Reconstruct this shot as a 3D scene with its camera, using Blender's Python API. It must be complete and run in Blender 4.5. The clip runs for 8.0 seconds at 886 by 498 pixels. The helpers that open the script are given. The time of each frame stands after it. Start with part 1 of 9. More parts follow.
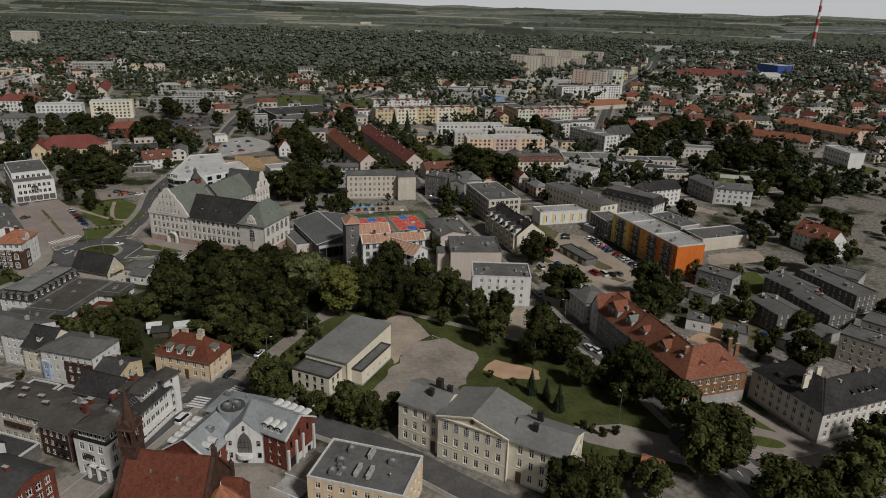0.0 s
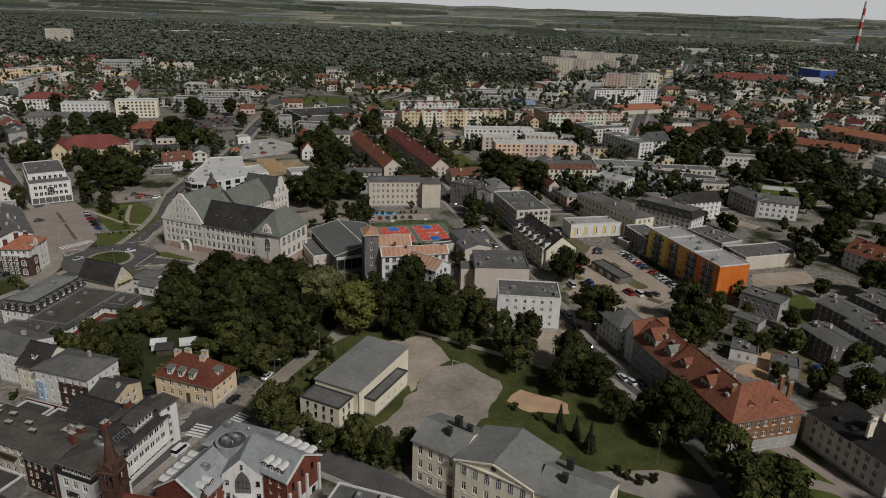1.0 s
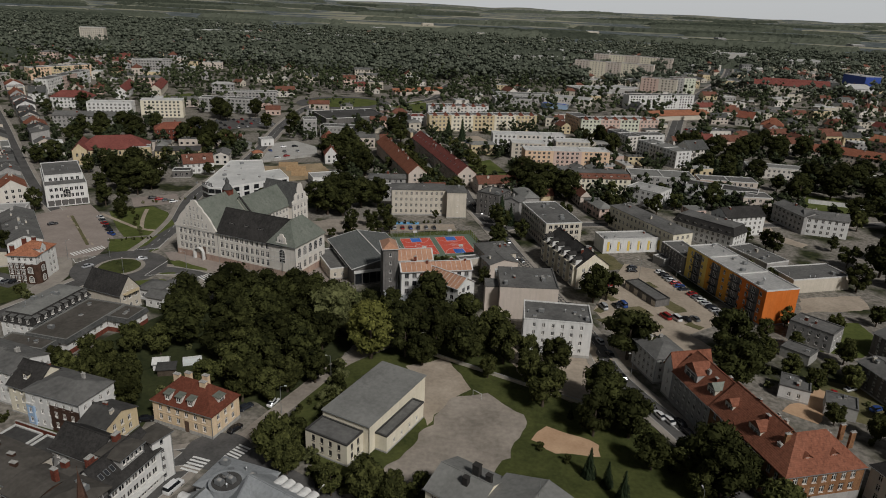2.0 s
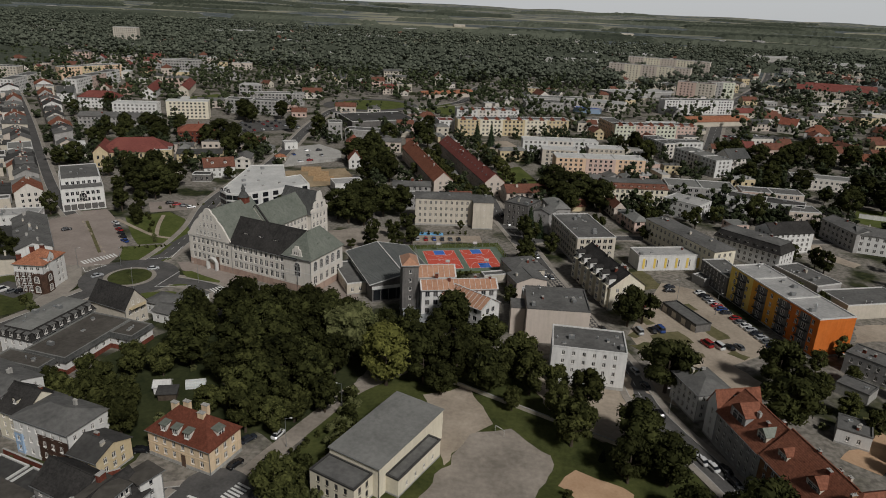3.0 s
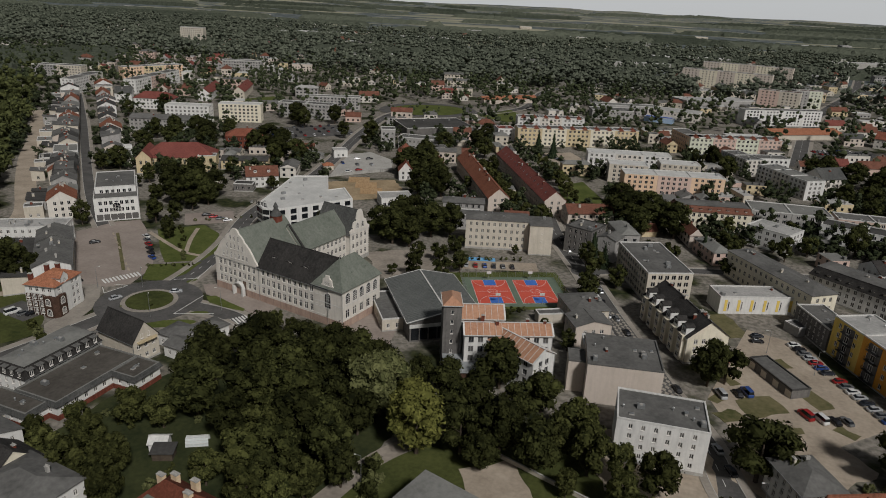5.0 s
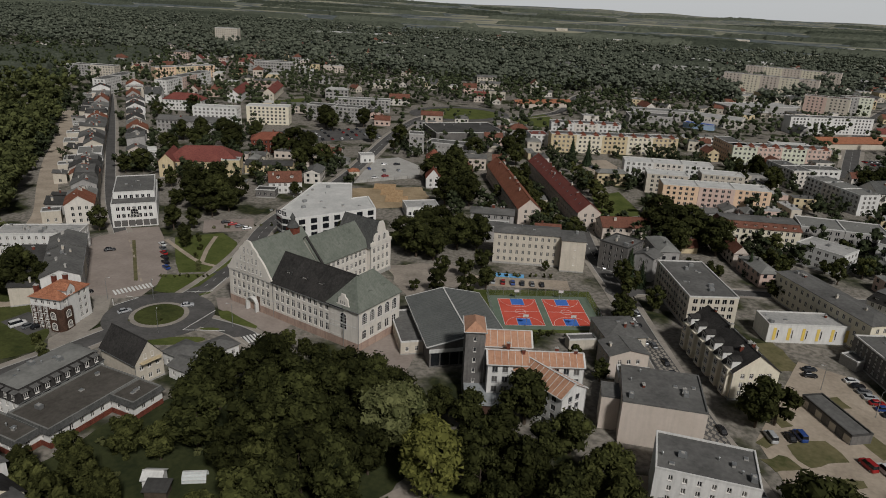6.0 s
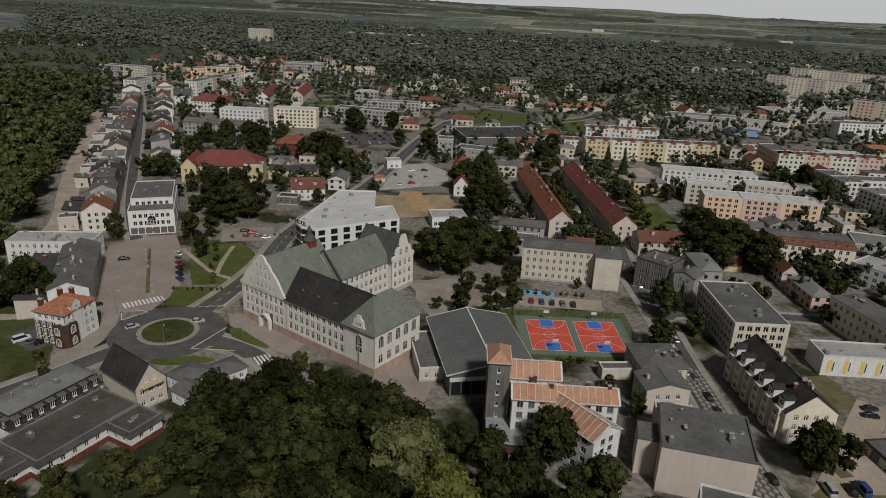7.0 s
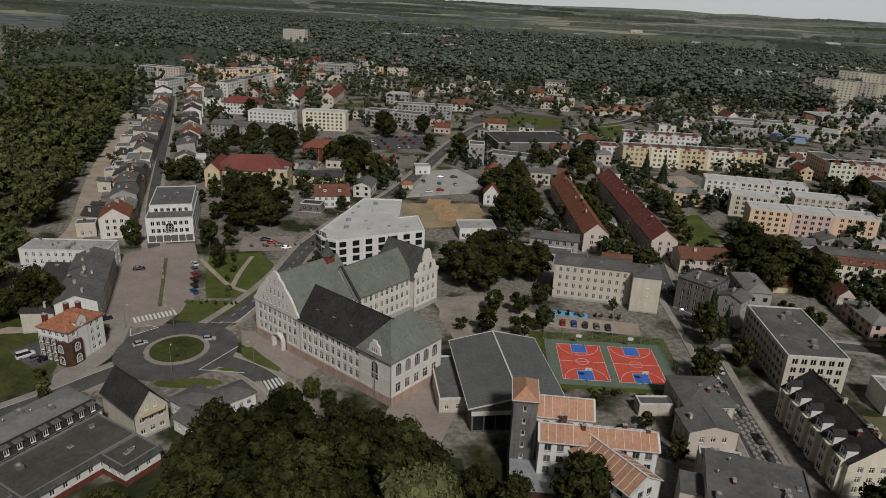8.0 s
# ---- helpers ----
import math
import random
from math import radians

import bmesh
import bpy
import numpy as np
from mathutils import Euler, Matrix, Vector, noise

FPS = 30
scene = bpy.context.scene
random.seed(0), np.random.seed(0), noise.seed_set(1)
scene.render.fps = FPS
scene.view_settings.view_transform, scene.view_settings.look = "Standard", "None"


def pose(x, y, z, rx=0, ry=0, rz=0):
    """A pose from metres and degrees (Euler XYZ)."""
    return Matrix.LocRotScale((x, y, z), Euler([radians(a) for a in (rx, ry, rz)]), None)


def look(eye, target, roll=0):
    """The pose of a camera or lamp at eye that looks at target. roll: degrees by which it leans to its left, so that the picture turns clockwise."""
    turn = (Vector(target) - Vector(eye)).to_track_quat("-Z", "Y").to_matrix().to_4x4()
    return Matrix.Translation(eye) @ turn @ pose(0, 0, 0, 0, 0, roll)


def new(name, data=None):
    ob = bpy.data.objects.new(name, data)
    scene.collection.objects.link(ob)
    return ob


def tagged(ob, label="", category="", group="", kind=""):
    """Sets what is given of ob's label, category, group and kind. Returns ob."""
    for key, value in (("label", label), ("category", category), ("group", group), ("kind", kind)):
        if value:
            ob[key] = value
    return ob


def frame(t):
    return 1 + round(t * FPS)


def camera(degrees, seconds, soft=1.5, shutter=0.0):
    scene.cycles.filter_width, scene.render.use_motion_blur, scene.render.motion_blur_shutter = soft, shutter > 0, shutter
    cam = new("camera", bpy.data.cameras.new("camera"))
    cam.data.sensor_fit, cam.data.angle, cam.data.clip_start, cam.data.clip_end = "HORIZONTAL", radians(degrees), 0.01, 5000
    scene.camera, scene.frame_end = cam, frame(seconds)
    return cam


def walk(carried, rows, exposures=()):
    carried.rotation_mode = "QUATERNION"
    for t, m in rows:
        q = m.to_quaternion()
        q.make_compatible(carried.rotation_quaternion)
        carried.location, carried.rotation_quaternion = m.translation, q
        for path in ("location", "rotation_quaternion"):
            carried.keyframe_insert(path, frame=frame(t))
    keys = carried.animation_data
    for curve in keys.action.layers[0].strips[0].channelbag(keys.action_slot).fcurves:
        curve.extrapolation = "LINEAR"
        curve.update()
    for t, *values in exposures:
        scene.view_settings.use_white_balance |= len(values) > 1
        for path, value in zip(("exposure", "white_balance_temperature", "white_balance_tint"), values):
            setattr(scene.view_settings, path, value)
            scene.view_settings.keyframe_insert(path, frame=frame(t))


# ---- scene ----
cam = camera(65.8, 8.0, soft=0.95)
PATH = [
    (0, (2.405, -2.251, 106.096), (2.321, -0.379, 105.398), 1.7),
    (0.5, (2.471, 6.247, 105.784), (2.348, 8.117, 105.086), 1.9),
    (1, (2.437, 14.69, 105.492), (2.275, 16.557, 104.793), 2.0),
    (1.5, (2.296, 23.076, 105.218), (2.095, 24.939, 104.519), 2.2),
    (3, (1.191, 47.902, 104.508), (0.868, 49.748, 103.809), 2.5),
    (3.5, (0.578, 56.066, 104.309), (0.214, 57.904, 103.609), 2.5),
    (4, (-0.165, 64.174, 104.129), (-0.572, 66.003, 103.428), 2.6),
    (4.5, (-1.045, 72.227, 103.968), (-1.493, 74.045, 103.266), 2.6),
    (6, (-4.547, 96.05, 103.596), (-5.125, 97.831, 102.893), 2.7),
    (6.5, (-6.02, 103.88, 103.51), (-6.64, 105.646, 102.805), 2.7),
    (7, (-7.653, 111.654, 103.442), (-8.317, 113.404, 102.737), 2.6),
    (7.5, (-9.452, 119.372, 103.394), (-10.16, 121.104, 102.687), 2.6),
    (8, (-11.421, 127.035, 103.364), (-12.173, 128.748, 102.656), 2.5),
]
walk(cam, [(t, look(eye, target, roll)) for t, eye, target, roll in PATH])

SKY, VEIL, HORIZON, SUN = 0.025, 0.008, 0.62, 3.6
scene.view_settings.exposure = -0.42

# ---- light ----
world = bpy.data.worlds.new("sky")
scene.world = world
world.use_nodes = True
wn, wl = world.node_tree.nodes, world.node_tree.links
sky = wn.new("ShaderNodeTexSky")
sky.sky_type = "NISHITA"
sky.sun_disc = False
sky.sun_elevation, sky.sun_rotation = radians(44), radians(138)
sky.air_density, sky.dust_density, sky.ozone_density = 1.4, 4.0, 1.0
pale = wn.new("ShaderNodeHueSaturation")
pale.inputs["Saturation"].default_value = 0.45
tc_w = wn.new("ShaderNodeTexCoord")
lift = wn.new("ShaderNodeMapping")
lift.inputs["Location"].default_value = (0, 0, 0.07)
wl.new(tc_w.outputs["Generated"], lift.inputs["Vector"])
wl.new(lift.outputs[0], sky.inputs["Vector"])
wl.new(sky.outputs[0], pale.inputs["Color"])
wl.new(pale.outputs[0], wn["Background"].inputs[0])
wn["Background"].inputs[1].default_value = SKY
veil = wn.new("ShaderNodeBackground")
veil.inputs[0].default_value = (0.95, 0.975, 1.0, 1)
height = wn.new("ShaderNodeSeparateXYZ")
glow = wn.new("ShaderNodeMapRange")
glow.interpolation_type = "SMOOTHERSTEP"
glow.inputs[1].default_value, glow.inputs[2].default_value, glow.inputs[3].default_value, glow.inputs[4].default_value = 0.0, 0.3, HORIZON, VEIL
wl.new(tc_w.outputs["Generated"], height.inputs[0])
wl.new(height.outputs[2], glow.inputs[0])
wl.new(glow.outputs[0], veil.inputs[1])
both = wn.new("ShaderNodeAddShader")
wl.new(wn["Background"].outputs[0], both.inputs[0])
wl.new(veil.outputs[0], both.inputs[1])
wl.new(both.outputs[0], wn["World Output"].inputs[0])
sun_data = bpy.data.lights.new("sun", "SUN")
sun_data.energy, sun_data.angle, sun_data.color = SUN, radians(7), (1.0, 0.972, 0.948)
sun = new("sun", sun_data)
sun.matrix_world = look((225, -250, 330), (0, 0, 0))


# ---- materials ----
def nodes_of(name):
    m = bpy.data.materials.new(name)
    m.use_nodes = True
    nt = m.node_tree
    return m, nt.nodes, nt.links, nt.nodes["Principled BSDF"]


def surf(name, a, b, fine=3.0, rough=0.85, metal=0.0, bump=0.15, dirt=0.25, vary=0.0, wave=0.0, axis="Z", wave_depth=0.3, spec=0.12, cell=0.0, space="Object"):
    """A weathered surface: base colours a and b mixed by two noises, streaks of dirt, seams or courses as relief."""
    m, n, l, p = nodes_of(name)
    tc = n.new("ShaderNodeTexCoord")
    if space == "World":
        co = n.new("ShaderNodeNewGeometry").outputs["Position"]
    else:
        co = tc.outputs["Object"]
    big = n.new("ShaderNodeTexNoise")
    big.inputs["Scale"].default_value, big.inputs["Detail"].default_value, big.inputs["Roughness"].default_value = fine * 0.12, 4, 0.6
    small = n.new("ShaderNodeTexNoise")
    small.inputs["Scale"].default_value, small.inputs["Detail"].default_value = fine, 3
    for t in (big, small):
        l.new(co, t.inputs["Vector"])
    add = n.new("ShaderNodeMath")
    add.operation = "MULTIPLY_ADD"
    l.new(small.outputs[0], add.inputs[0])
    add.inputs[1].default_value = 0.5
    l.new(big.outputs[0], add.inputs[2])
    ramp = n.new("ShaderNodeMapRange")
    ramp.inputs[1].default_value, ramp.inputs[2].default_value = 0.5, 1.0
    l.new(add.outputs[0], ramp.inputs[0])
    mix = n.new("ShaderNodeMix")
    mix.data_type = "RGBA"
    mix.inputs[6].default_value, mix.inputs[7].default_value = (*a, 1), (*b, 1)
    l.new(ramp.outputs[0], mix.inputs[0])
    out = mix.outputs[2]
    if cell:
        vor = n.new("ShaderNodeTexVoronoi")
        vor.inputs["Scale"].default_value = cell
        l.new(co, vor.inputs["Vector"])
        hsv = n.new("ShaderNodeHueSaturation")
        mr = n.new("ShaderNodeMapRange")
        mr.inputs[3].default_value, mr.inputs[4].default_value = 0.84, 1.16
        sep = n.new("ShaderNodeSeparateColor")
        l.new(vor.outputs["Color"], sep.inputs[0])
        l.new(sep.outputs[0], mr.inputs[0])
        l.new(mr.outputs[0], hsv.inputs["Value"])
        l.new(out, hsv.inputs["Color"])
        out = hsv.outputs[0]
    if dirt:
        mp = n.new("ShaderNodeMapping")
        mp.inputs["Scale"].default_value = (1.6, 1.6, 0.18)
        st = n.new("ShaderNodeTexNoise")
        st.inputs["Scale"].default_value, st.inputs["Detail"].default_value = 0.8, 5
        l.new(co, mp.inputs["Vector"])
        l.new(mp.outputs[0], st.inputs["Vector"])
        r2 = n.new("ShaderNodeMapRange")
        r2.inputs[1].default_value, r2.inputs[2].default_value, r2.inputs[3].default_value, r2.inputs[4].default_value = 0.45, 0.75, 1.0, 1.0 - dirt
        l.new(st.outputs[0], r2.inputs[0])
        mul = n.new("ShaderNodeMix")
        mul.data_type, mul.blend_type = "RGBA", "MULTIPLY"
        mul.inputs[0].default_value = 1
        l.new(out, mul.inputs[6])
        l.new(r2.outputs[0], mul.inputs[7])
        out = mul.outputs[2]
    if vary:
        info = n.new("ShaderNodeObjectInfo")
        mr = n.new("ShaderNodeMapRange")
        mr.inputs[3].default_value, mr.inputs[4].default_value = 1 - vary, 1 + vary
        l.new(info.outputs["Random"], mr.inputs[0])
        hs = n.new("ShaderNodeHueSaturation")
        l.new(mr.outputs[0], hs.inputs["Value"])
        l.new(out, hs.inputs["Color"])
        out = hs.outputs[0]
    l.new(out, p.inputs["Base Color"])
    p.inputs["Roughness"].default_value, p.inputs["Metallic"].default_value = rough, metal
    p.inputs["Specular IOR Level"].default_value = spec
    bp = n.new("ShaderNodeBump")
    bp.inputs["Strength"].default_value, bp.inputs["Distance"].default_value = bump, 0.05
    l.new(small.outputs[0], bp.inputs["Height"])
    last = bp
    if wave:
        wv = n.new("ShaderNodeTexWave")
        wv.bands_direction = axis
        wv.inputs["Scale"].default_value, wv.inputs["Distortion"].default_value = 0.314 / wave, 0.15
        l.new(co, wv.inputs["Vector"])
        b2 = n.new("ShaderNodeBump")
        b2.inputs["Strength"].default_value, b2.inputs["Distance"].default_value = wave_depth, 0.06
        l.new(wv.outputs["Fac"], b2.inputs["Height"])
        l.new(bp.outputs[0], b2.inputs["Normal"])
        last = b2
    l.new(last.outputs[0], p.inputs["Normal"])
    return m


def glass_pane(name):
    """Window glass before a dark room; some windows have pale curtains behind."""
    m, n, l, p = nodes_of(name)
    info = n.new("ShaderNodeObjectInfo")
    r = n.new("ShaderNodeValToRGB")
    r.color_ramp.interpolation = "CONSTANT"
    r.color_ramp.elements[0].color = (0.012, 0.014, 0.017, 1)
    r.color_ramp.elements[1].position, r.color_ramp.elements[1].color = 0.72, (0.11, 0.105, 0.1, 1)
    e = r.color_ramp.elements.new(0.45)
    e.color = (0.03, 0.032, 0.035, 1)
    l.new(info.outputs["Random"], r.inputs[0])
    l.new(r.outputs[0], p.inputs["Base Color"])
    p.inputs["Roughness"].default_value = 0.08
    p.inputs["Specular IOR Level"].default_value = 0.5
    return m


def leafy(name, a, b, vary=0.35):
    m, n, l, p = nodes_of(name)
    geo = n.new("ShaderNodeNewGeometry")
    info = n.new("ShaderNodeObjectInfo")
    noise_t = n.new("ShaderNodeTexNoise")
    noise_t.inputs["Scale"].default_value, noise_t.inputs["Detail"].default_value = 0.45, 3
    tc = n.new("ShaderNodeTexCoord")
    l.new(tc.outputs["Object"], noise_t.inputs["Vector"])
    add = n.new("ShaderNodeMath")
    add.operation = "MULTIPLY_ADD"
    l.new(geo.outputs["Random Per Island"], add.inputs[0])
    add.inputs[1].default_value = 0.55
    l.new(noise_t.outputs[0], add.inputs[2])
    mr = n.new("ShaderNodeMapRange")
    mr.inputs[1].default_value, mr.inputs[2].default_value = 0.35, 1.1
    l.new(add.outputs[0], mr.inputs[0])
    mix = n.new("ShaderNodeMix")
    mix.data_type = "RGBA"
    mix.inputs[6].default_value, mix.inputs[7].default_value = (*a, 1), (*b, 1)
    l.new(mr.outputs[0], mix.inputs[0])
    hs = n.new("ShaderNodeHueSaturation")
    m2 = n.new("ShaderNodeMapRange")
    m2.inputs[3].default_value, m2.inputs[4].default_value = 1 - vary, 1 + vary
    l.new(info.outputs["Random"], m2.inputs[0])
    l.new(m2.outputs[0], hs.inputs["Value"])
    l.new(mix.outputs[2], hs.inputs["Color"])
    l.new(hs.outputs[0], p.inputs["Base Color"])
    p.inputs["Roughness"].default_value = 0.8
    p.inputs["Specular IOR Level"].default_value = 0.03
    return m


def paint(name, c, rough=0.35, metal=0.0, spec=0.5):
    m, n, l, p = nodes_of(name)
    noise_t = n.new("ShaderNodeTexNoise")
    noise_t.inputs["Scale"].default_value = 4
    tc = n.new("ShaderNodeTexCoord")
    l.new(tc.outputs["Object"], noise_t.inputs["Vector"])
    mr = n.new("ShaderNodeMapRange")
    mr.inputs[3].default_value, mr.inputs[4].default_value = 0.85, 1.1
    l.new(noise_t.outputs[0], mr.inputs[0])
    hs = n.new("ShaderNodeHueSaturation")
    hs.inputs["Color"].default_value = (*c, 1)
    l.new(mr.outputs[0], hs.inputs["Value"])
    l.new(hs.outputs[0], p.inputs["Base Color"])
    p.inputs["Roughness"].default_value, p.inputs["Metallic"].default_value, p.inputs["Specular IOR Level"].default_value = rough, metal, spec
    return m


GLASS = glass_pane("window_glass")
FRAME = paint("white_frame", (0.62, 0.6, 0.56), 0.5)
FRAME_GREY = paint("grey_frame", (0.2, 0.2, 0.2), 0.5)
FRAME_BROWN = paint("brown_frame", (0.1, 0.06, 0.04), 0.5)
PLASTER = {k: surf("plaster_" + k, a, b, 1.6, 0.9, dirt=d, bump=0.08) for k, a, b, d in (
    ("white", (0.57, 0.565, 0.545), (0.68, 0.67, 0.64), 0.16),
    ("school", (0.54, 0.51, 0.46), (0.66, 0.62, 0.56), 0.12),
    ("cream", (0.6, 0.55, 0.43), (0.7, 0.65, 0.53), 0.12),
    ("peach", (0.6, 0.45, 0.29), (0.7, 0.56, 0.39), 0.2),
    ("pinkish", (0.48, 0.42, 0.36), (0.55, 0.48, 0.42), 0.1),
    ("grey", (0.26, 0.25, 0.24), (0.38, 0.37, 0.35), 0.14),
    ("dark", (0.1, 0.095, 0.09), (0.18, 0.17, 0.16), 0.3),
    ("beige", (0.45, 0.41, 0.34), (0.56, 0.51, 0.43), 0.12),
    ("yellow", (0.62, 0.45, 0.1), (0.72, 0.54, 0.16), 0.15),
    ("amber", (0.56, 0.25, 0.035), (0.64, 0.31, 0.06), 0.15),
    ("orange", (0.5, 0.125, 0.02), (0.6, 0.175, 0.04), 0.15),
    ("rose", (0.5, 0.37, 0.31), (0.58, 0.44, 0.38), 0.12),
    ("blue", (0.3, 0.42, 0.58), (0.38, 0.5, 0.66), 0.15),
    ("ochre", (0.48, 0.39, 0.24), (0.6, 0.5, 0.33), 0.12),
)}
BRICK = surf("red_brick", (0.12, 0.036, 0.026), (0.2, 0.066, 0.042), 6, 0.9, wave=0.075, dirt=0.3, cell=5)
BRICK_BROWN = surf("brown_brick", (0.045, 0.027, 0.02), (0.095, 0.054, 0.038), 6, 0.9, wave=0.075, dirt=0.3, cell=5)
BRICK_ORANGE = surf("orange_brick", (0.2, 0.1, 0.05), (0.29, 0.155, 0.08), 6, 0.9, wave=0.075, dirt=0.3, cell=5)
TILE = {k: surf("roof_tile_" + k, a, b, 1.8, 0.8, wave=0.3, dirt=0.3, cell=2.6, bump=0.2) for k, a, b in (
    ("red", (0.16, 0.056, 0.036), (0.24, 0.088, 0.058)),
    ("orange", (0.26, 0.105, 0.06), (0.37, 0.165, 0.095)),
    ("brown", (0.115, 0.05, 0.034), (0.18, 0.08, 0.055)),
    ("church", (0.105, 0.034, 0.021), (0.145, 0.049, 0.03)),
    ("rust", (0.17, 0.064, 0.038), (0.245, 0.1, 0.062)),
    ("umber", (0.05, 0.028, 0.02), (0.1, 0.056, 0.04)),
    ("crimson", (0.145, 0.046, 0.038), (0.2, 0.068, 0.055)),
    ("black", (0.022, 0.021, 0.02), (0.05, 0.047, 0.044)),
    ("slate", (0.05, 0.052, 0.05), (0.1, 0.1, 0.095)),
)}
FELT = {k: surf("roof_felt_" + k, a, b, 0.9, 0.9, dirt=0.12, bump=0.15, wave=1.0, axis="X", wave_depth=0.05) for k, a, b in (
    ("grey", (0.082, 0.081, 0.077), (0.158, 0.155, 0.147)),
    ("brown", (0.055, 0.05, 0.043), (0.105, 0.096, 0.084)),
    ("mid", (0.14, 0.14, 0.13), (0.22, 0.22, 0.205)),
    ("light", (0.26, 0.26, 0.25), (0.42, 0.41, 0.39)),
    ("dark", (0.04, 0.039, 0.037), (0.08, 0.078, 0.074)),
    ("pale", (0.4, 0.4, 0.385), (0.56, 0.555, 0.53)),
)}
METAL = {k: surf("sheet_metal_" + k, a, b, 1.2, 0.5, 0.25, dirt=0.2, wave=0.6, axis=ax, wave_depth=0.35) for k, a, b, ax in (
    ("zinc", (0.27, 0.285, 0.29), (0.36, 0.375, 0.38), "X"),
    ("grey", (0.1, 0.105, 0.1), (0.16, 0.165, 0.155), "X"),
    ("green", (0.13, 0.145, 0.12), (0.22, 0.235, 0.2), "Y"),
    ("hall", (0.12, 0.128, 0.124), (0.18, 0.188, 0.18), "X"),
    ("copper", (0.38, 0.2, 0.125), (0.5, 0.29, 0.19), "X"),
)}
SANDSTONE = surf("sandstone", (0.3, 0.21, 0.17), (0.42, 0.31, 0.25), 2, 0.9, dirt=0.3)
CONCRETE = surf("concrete", (0.3, 0.29, 0.27), (0.42, 0.41, 0.38), 1.2, 0.9, dirt=0.25)
CAP = surf("light_flashing", (0.5, 0.5, 0.48), (0.62, 0.61, 0.58), 2, 0.6, dirt=0.2)
DARK_METAL = paint("dark_metal", (0.03, 0.03, 0.032), 0.5, 0.4)
STEEL = paint("galvanised_steel", (0.35, 0.36, 0.36), 0.45, 0.7)
BARK = surf("bark", (0.05, 0.038, 0.028), (0.1, 0.08, 0.06), 5, 0.95, dirt=0)
LEAF = {
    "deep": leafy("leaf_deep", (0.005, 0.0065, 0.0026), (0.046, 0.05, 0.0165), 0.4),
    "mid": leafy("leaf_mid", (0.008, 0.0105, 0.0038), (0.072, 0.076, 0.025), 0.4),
    "light": leafy("leaf_light", (0.045, 0.052, 0.02), (0.13, 0.135, 0.058), 0.1),
    "yellowish": leafy("leaf_yellowish", (0.03, 0.034, 0.009), (0.13, 0.13, 0.036), 0.1),
    "grove": leafy("leaf_grove", (0.01, 0.014, 0.006), (0.125, 0.138, 0.052), 0.25),
    "conifer": leafy("leaf_conifer", (0.009, 0.015, 0.008), (0.03, 0.042, 0.021)),
    # the two far greens are paler and greyer, with distance haze in their colour
    "canopy": leafy("leaf_canopy_hazed", (0.022, 0.028, 0.02), (0.1, 0.11, 0.082), 0.2),
    "far": leafy("leaf_far_hazed", (0.008, 0.012, 0.007), (0.06, 0.072, 0.036), 0.2),
}


# ---- mesh tools ----
class Geo:
    """Collects faces of one mesh, each with a material slot."""

    def __init__(self):
        self.v, self.f, self.m = [], [], []

    def face(self, pts, mi=0):
        k = len(self.v)
        self.v.extend(pts)
        self.f.append(tuple(range(k, k + len(pts))))
        self.m.append(mi)

    def box(self, x0, x1, y0, y1, z0, z1, mi=0, bottom=True):
        k = len(self.v)
        self.v += [(x0, y0, z0), (x1, y0, z0), (x1, y1, z0), (x0, y1, z0), (x0, y0, z1), (x1, y0, z1), (x1, y1, z1), (x0, y1, z1)]
        fs = [(4, 5, 6, 7), (0, 1, 5, 4), (1, 2, 6, 5), (2, 3, 7, 6), (3, 0, 4, 7)] + ([(3, 2, 1, 0)] if bottom else [])
        self.f += [tuple(k + i for i in f) for f in fs]
        self.m += [mi] * len(fs)

    def tube(self, x, y, z0, z1, r0, r1, n=10, mi=0, caps=True):
        k = len(self.v)
        for z, r in ((z0, r0), (z1, r1)):
            self.v += [(x + r * math.cos(2 * math.pi * i / n), y + r * math.sin(2 * math.pi * i / n), z) for i in range(n)]
        self.f += [(k + i, k + (i + 1) % n, k + n + (i + 1) % n, k + n + i) for i in range(n)]
        self.m += [mi] * n
        if caps:
            self.f += [tuple(k + n + i for i in range(n)), tuple(k + n - 1 - i for i in range(n))]
            self.m += [mi] * 2

    def slab(self, pts, thick, mi=0):
        """A plate: the polygon pts is its top, thick its depth straight down."""
        low = [(x, y, z - thick) for x, y, z in pts]
        self.face(pts, mi)
        self.face(low[::-1], mi)
        for i in range(len(pts)):
            j = (i + 1) % len(pts)
            self.face([pts[i], low[i], low[j], pts[j]], mi)

    def weld(self):
        """Joins corners that lie at one place."""
        at, ids = {}, []
        for p in self.v:
            ids.append(at.setdefault(tuple(round(c, 4) for c in p), len(at)))
        self.v = list(at)
        self.f = [tuple(ids[i] for i in f) for f in self.f]

    def mesh(self, name, mats, smooth=False):
        me = bpy.data.meshes.new(name)
        me.from_pydata(self.v, [], self.f)
        for mt in mats:
            me.materials.append(mt)
        me.polygons.foreach_set("material_index", self.m)
        if smooth:
            me.polygons.foreach_set("use_smooth", [True] * len(self.f))
        me.update()
        return me


def part(name, geo, mats, parent, label="", at=None):
    me = geo if isinstance(geo, bpy.types.Mesh) else geo.mesh(name, mats if isinstance(mats, (list, tuple)) else [mats])
    ob = new(name, me)
    ob.parent = parent
    if at is not None:
        ob.matrix_basis = at
    return tagged(ob, label)


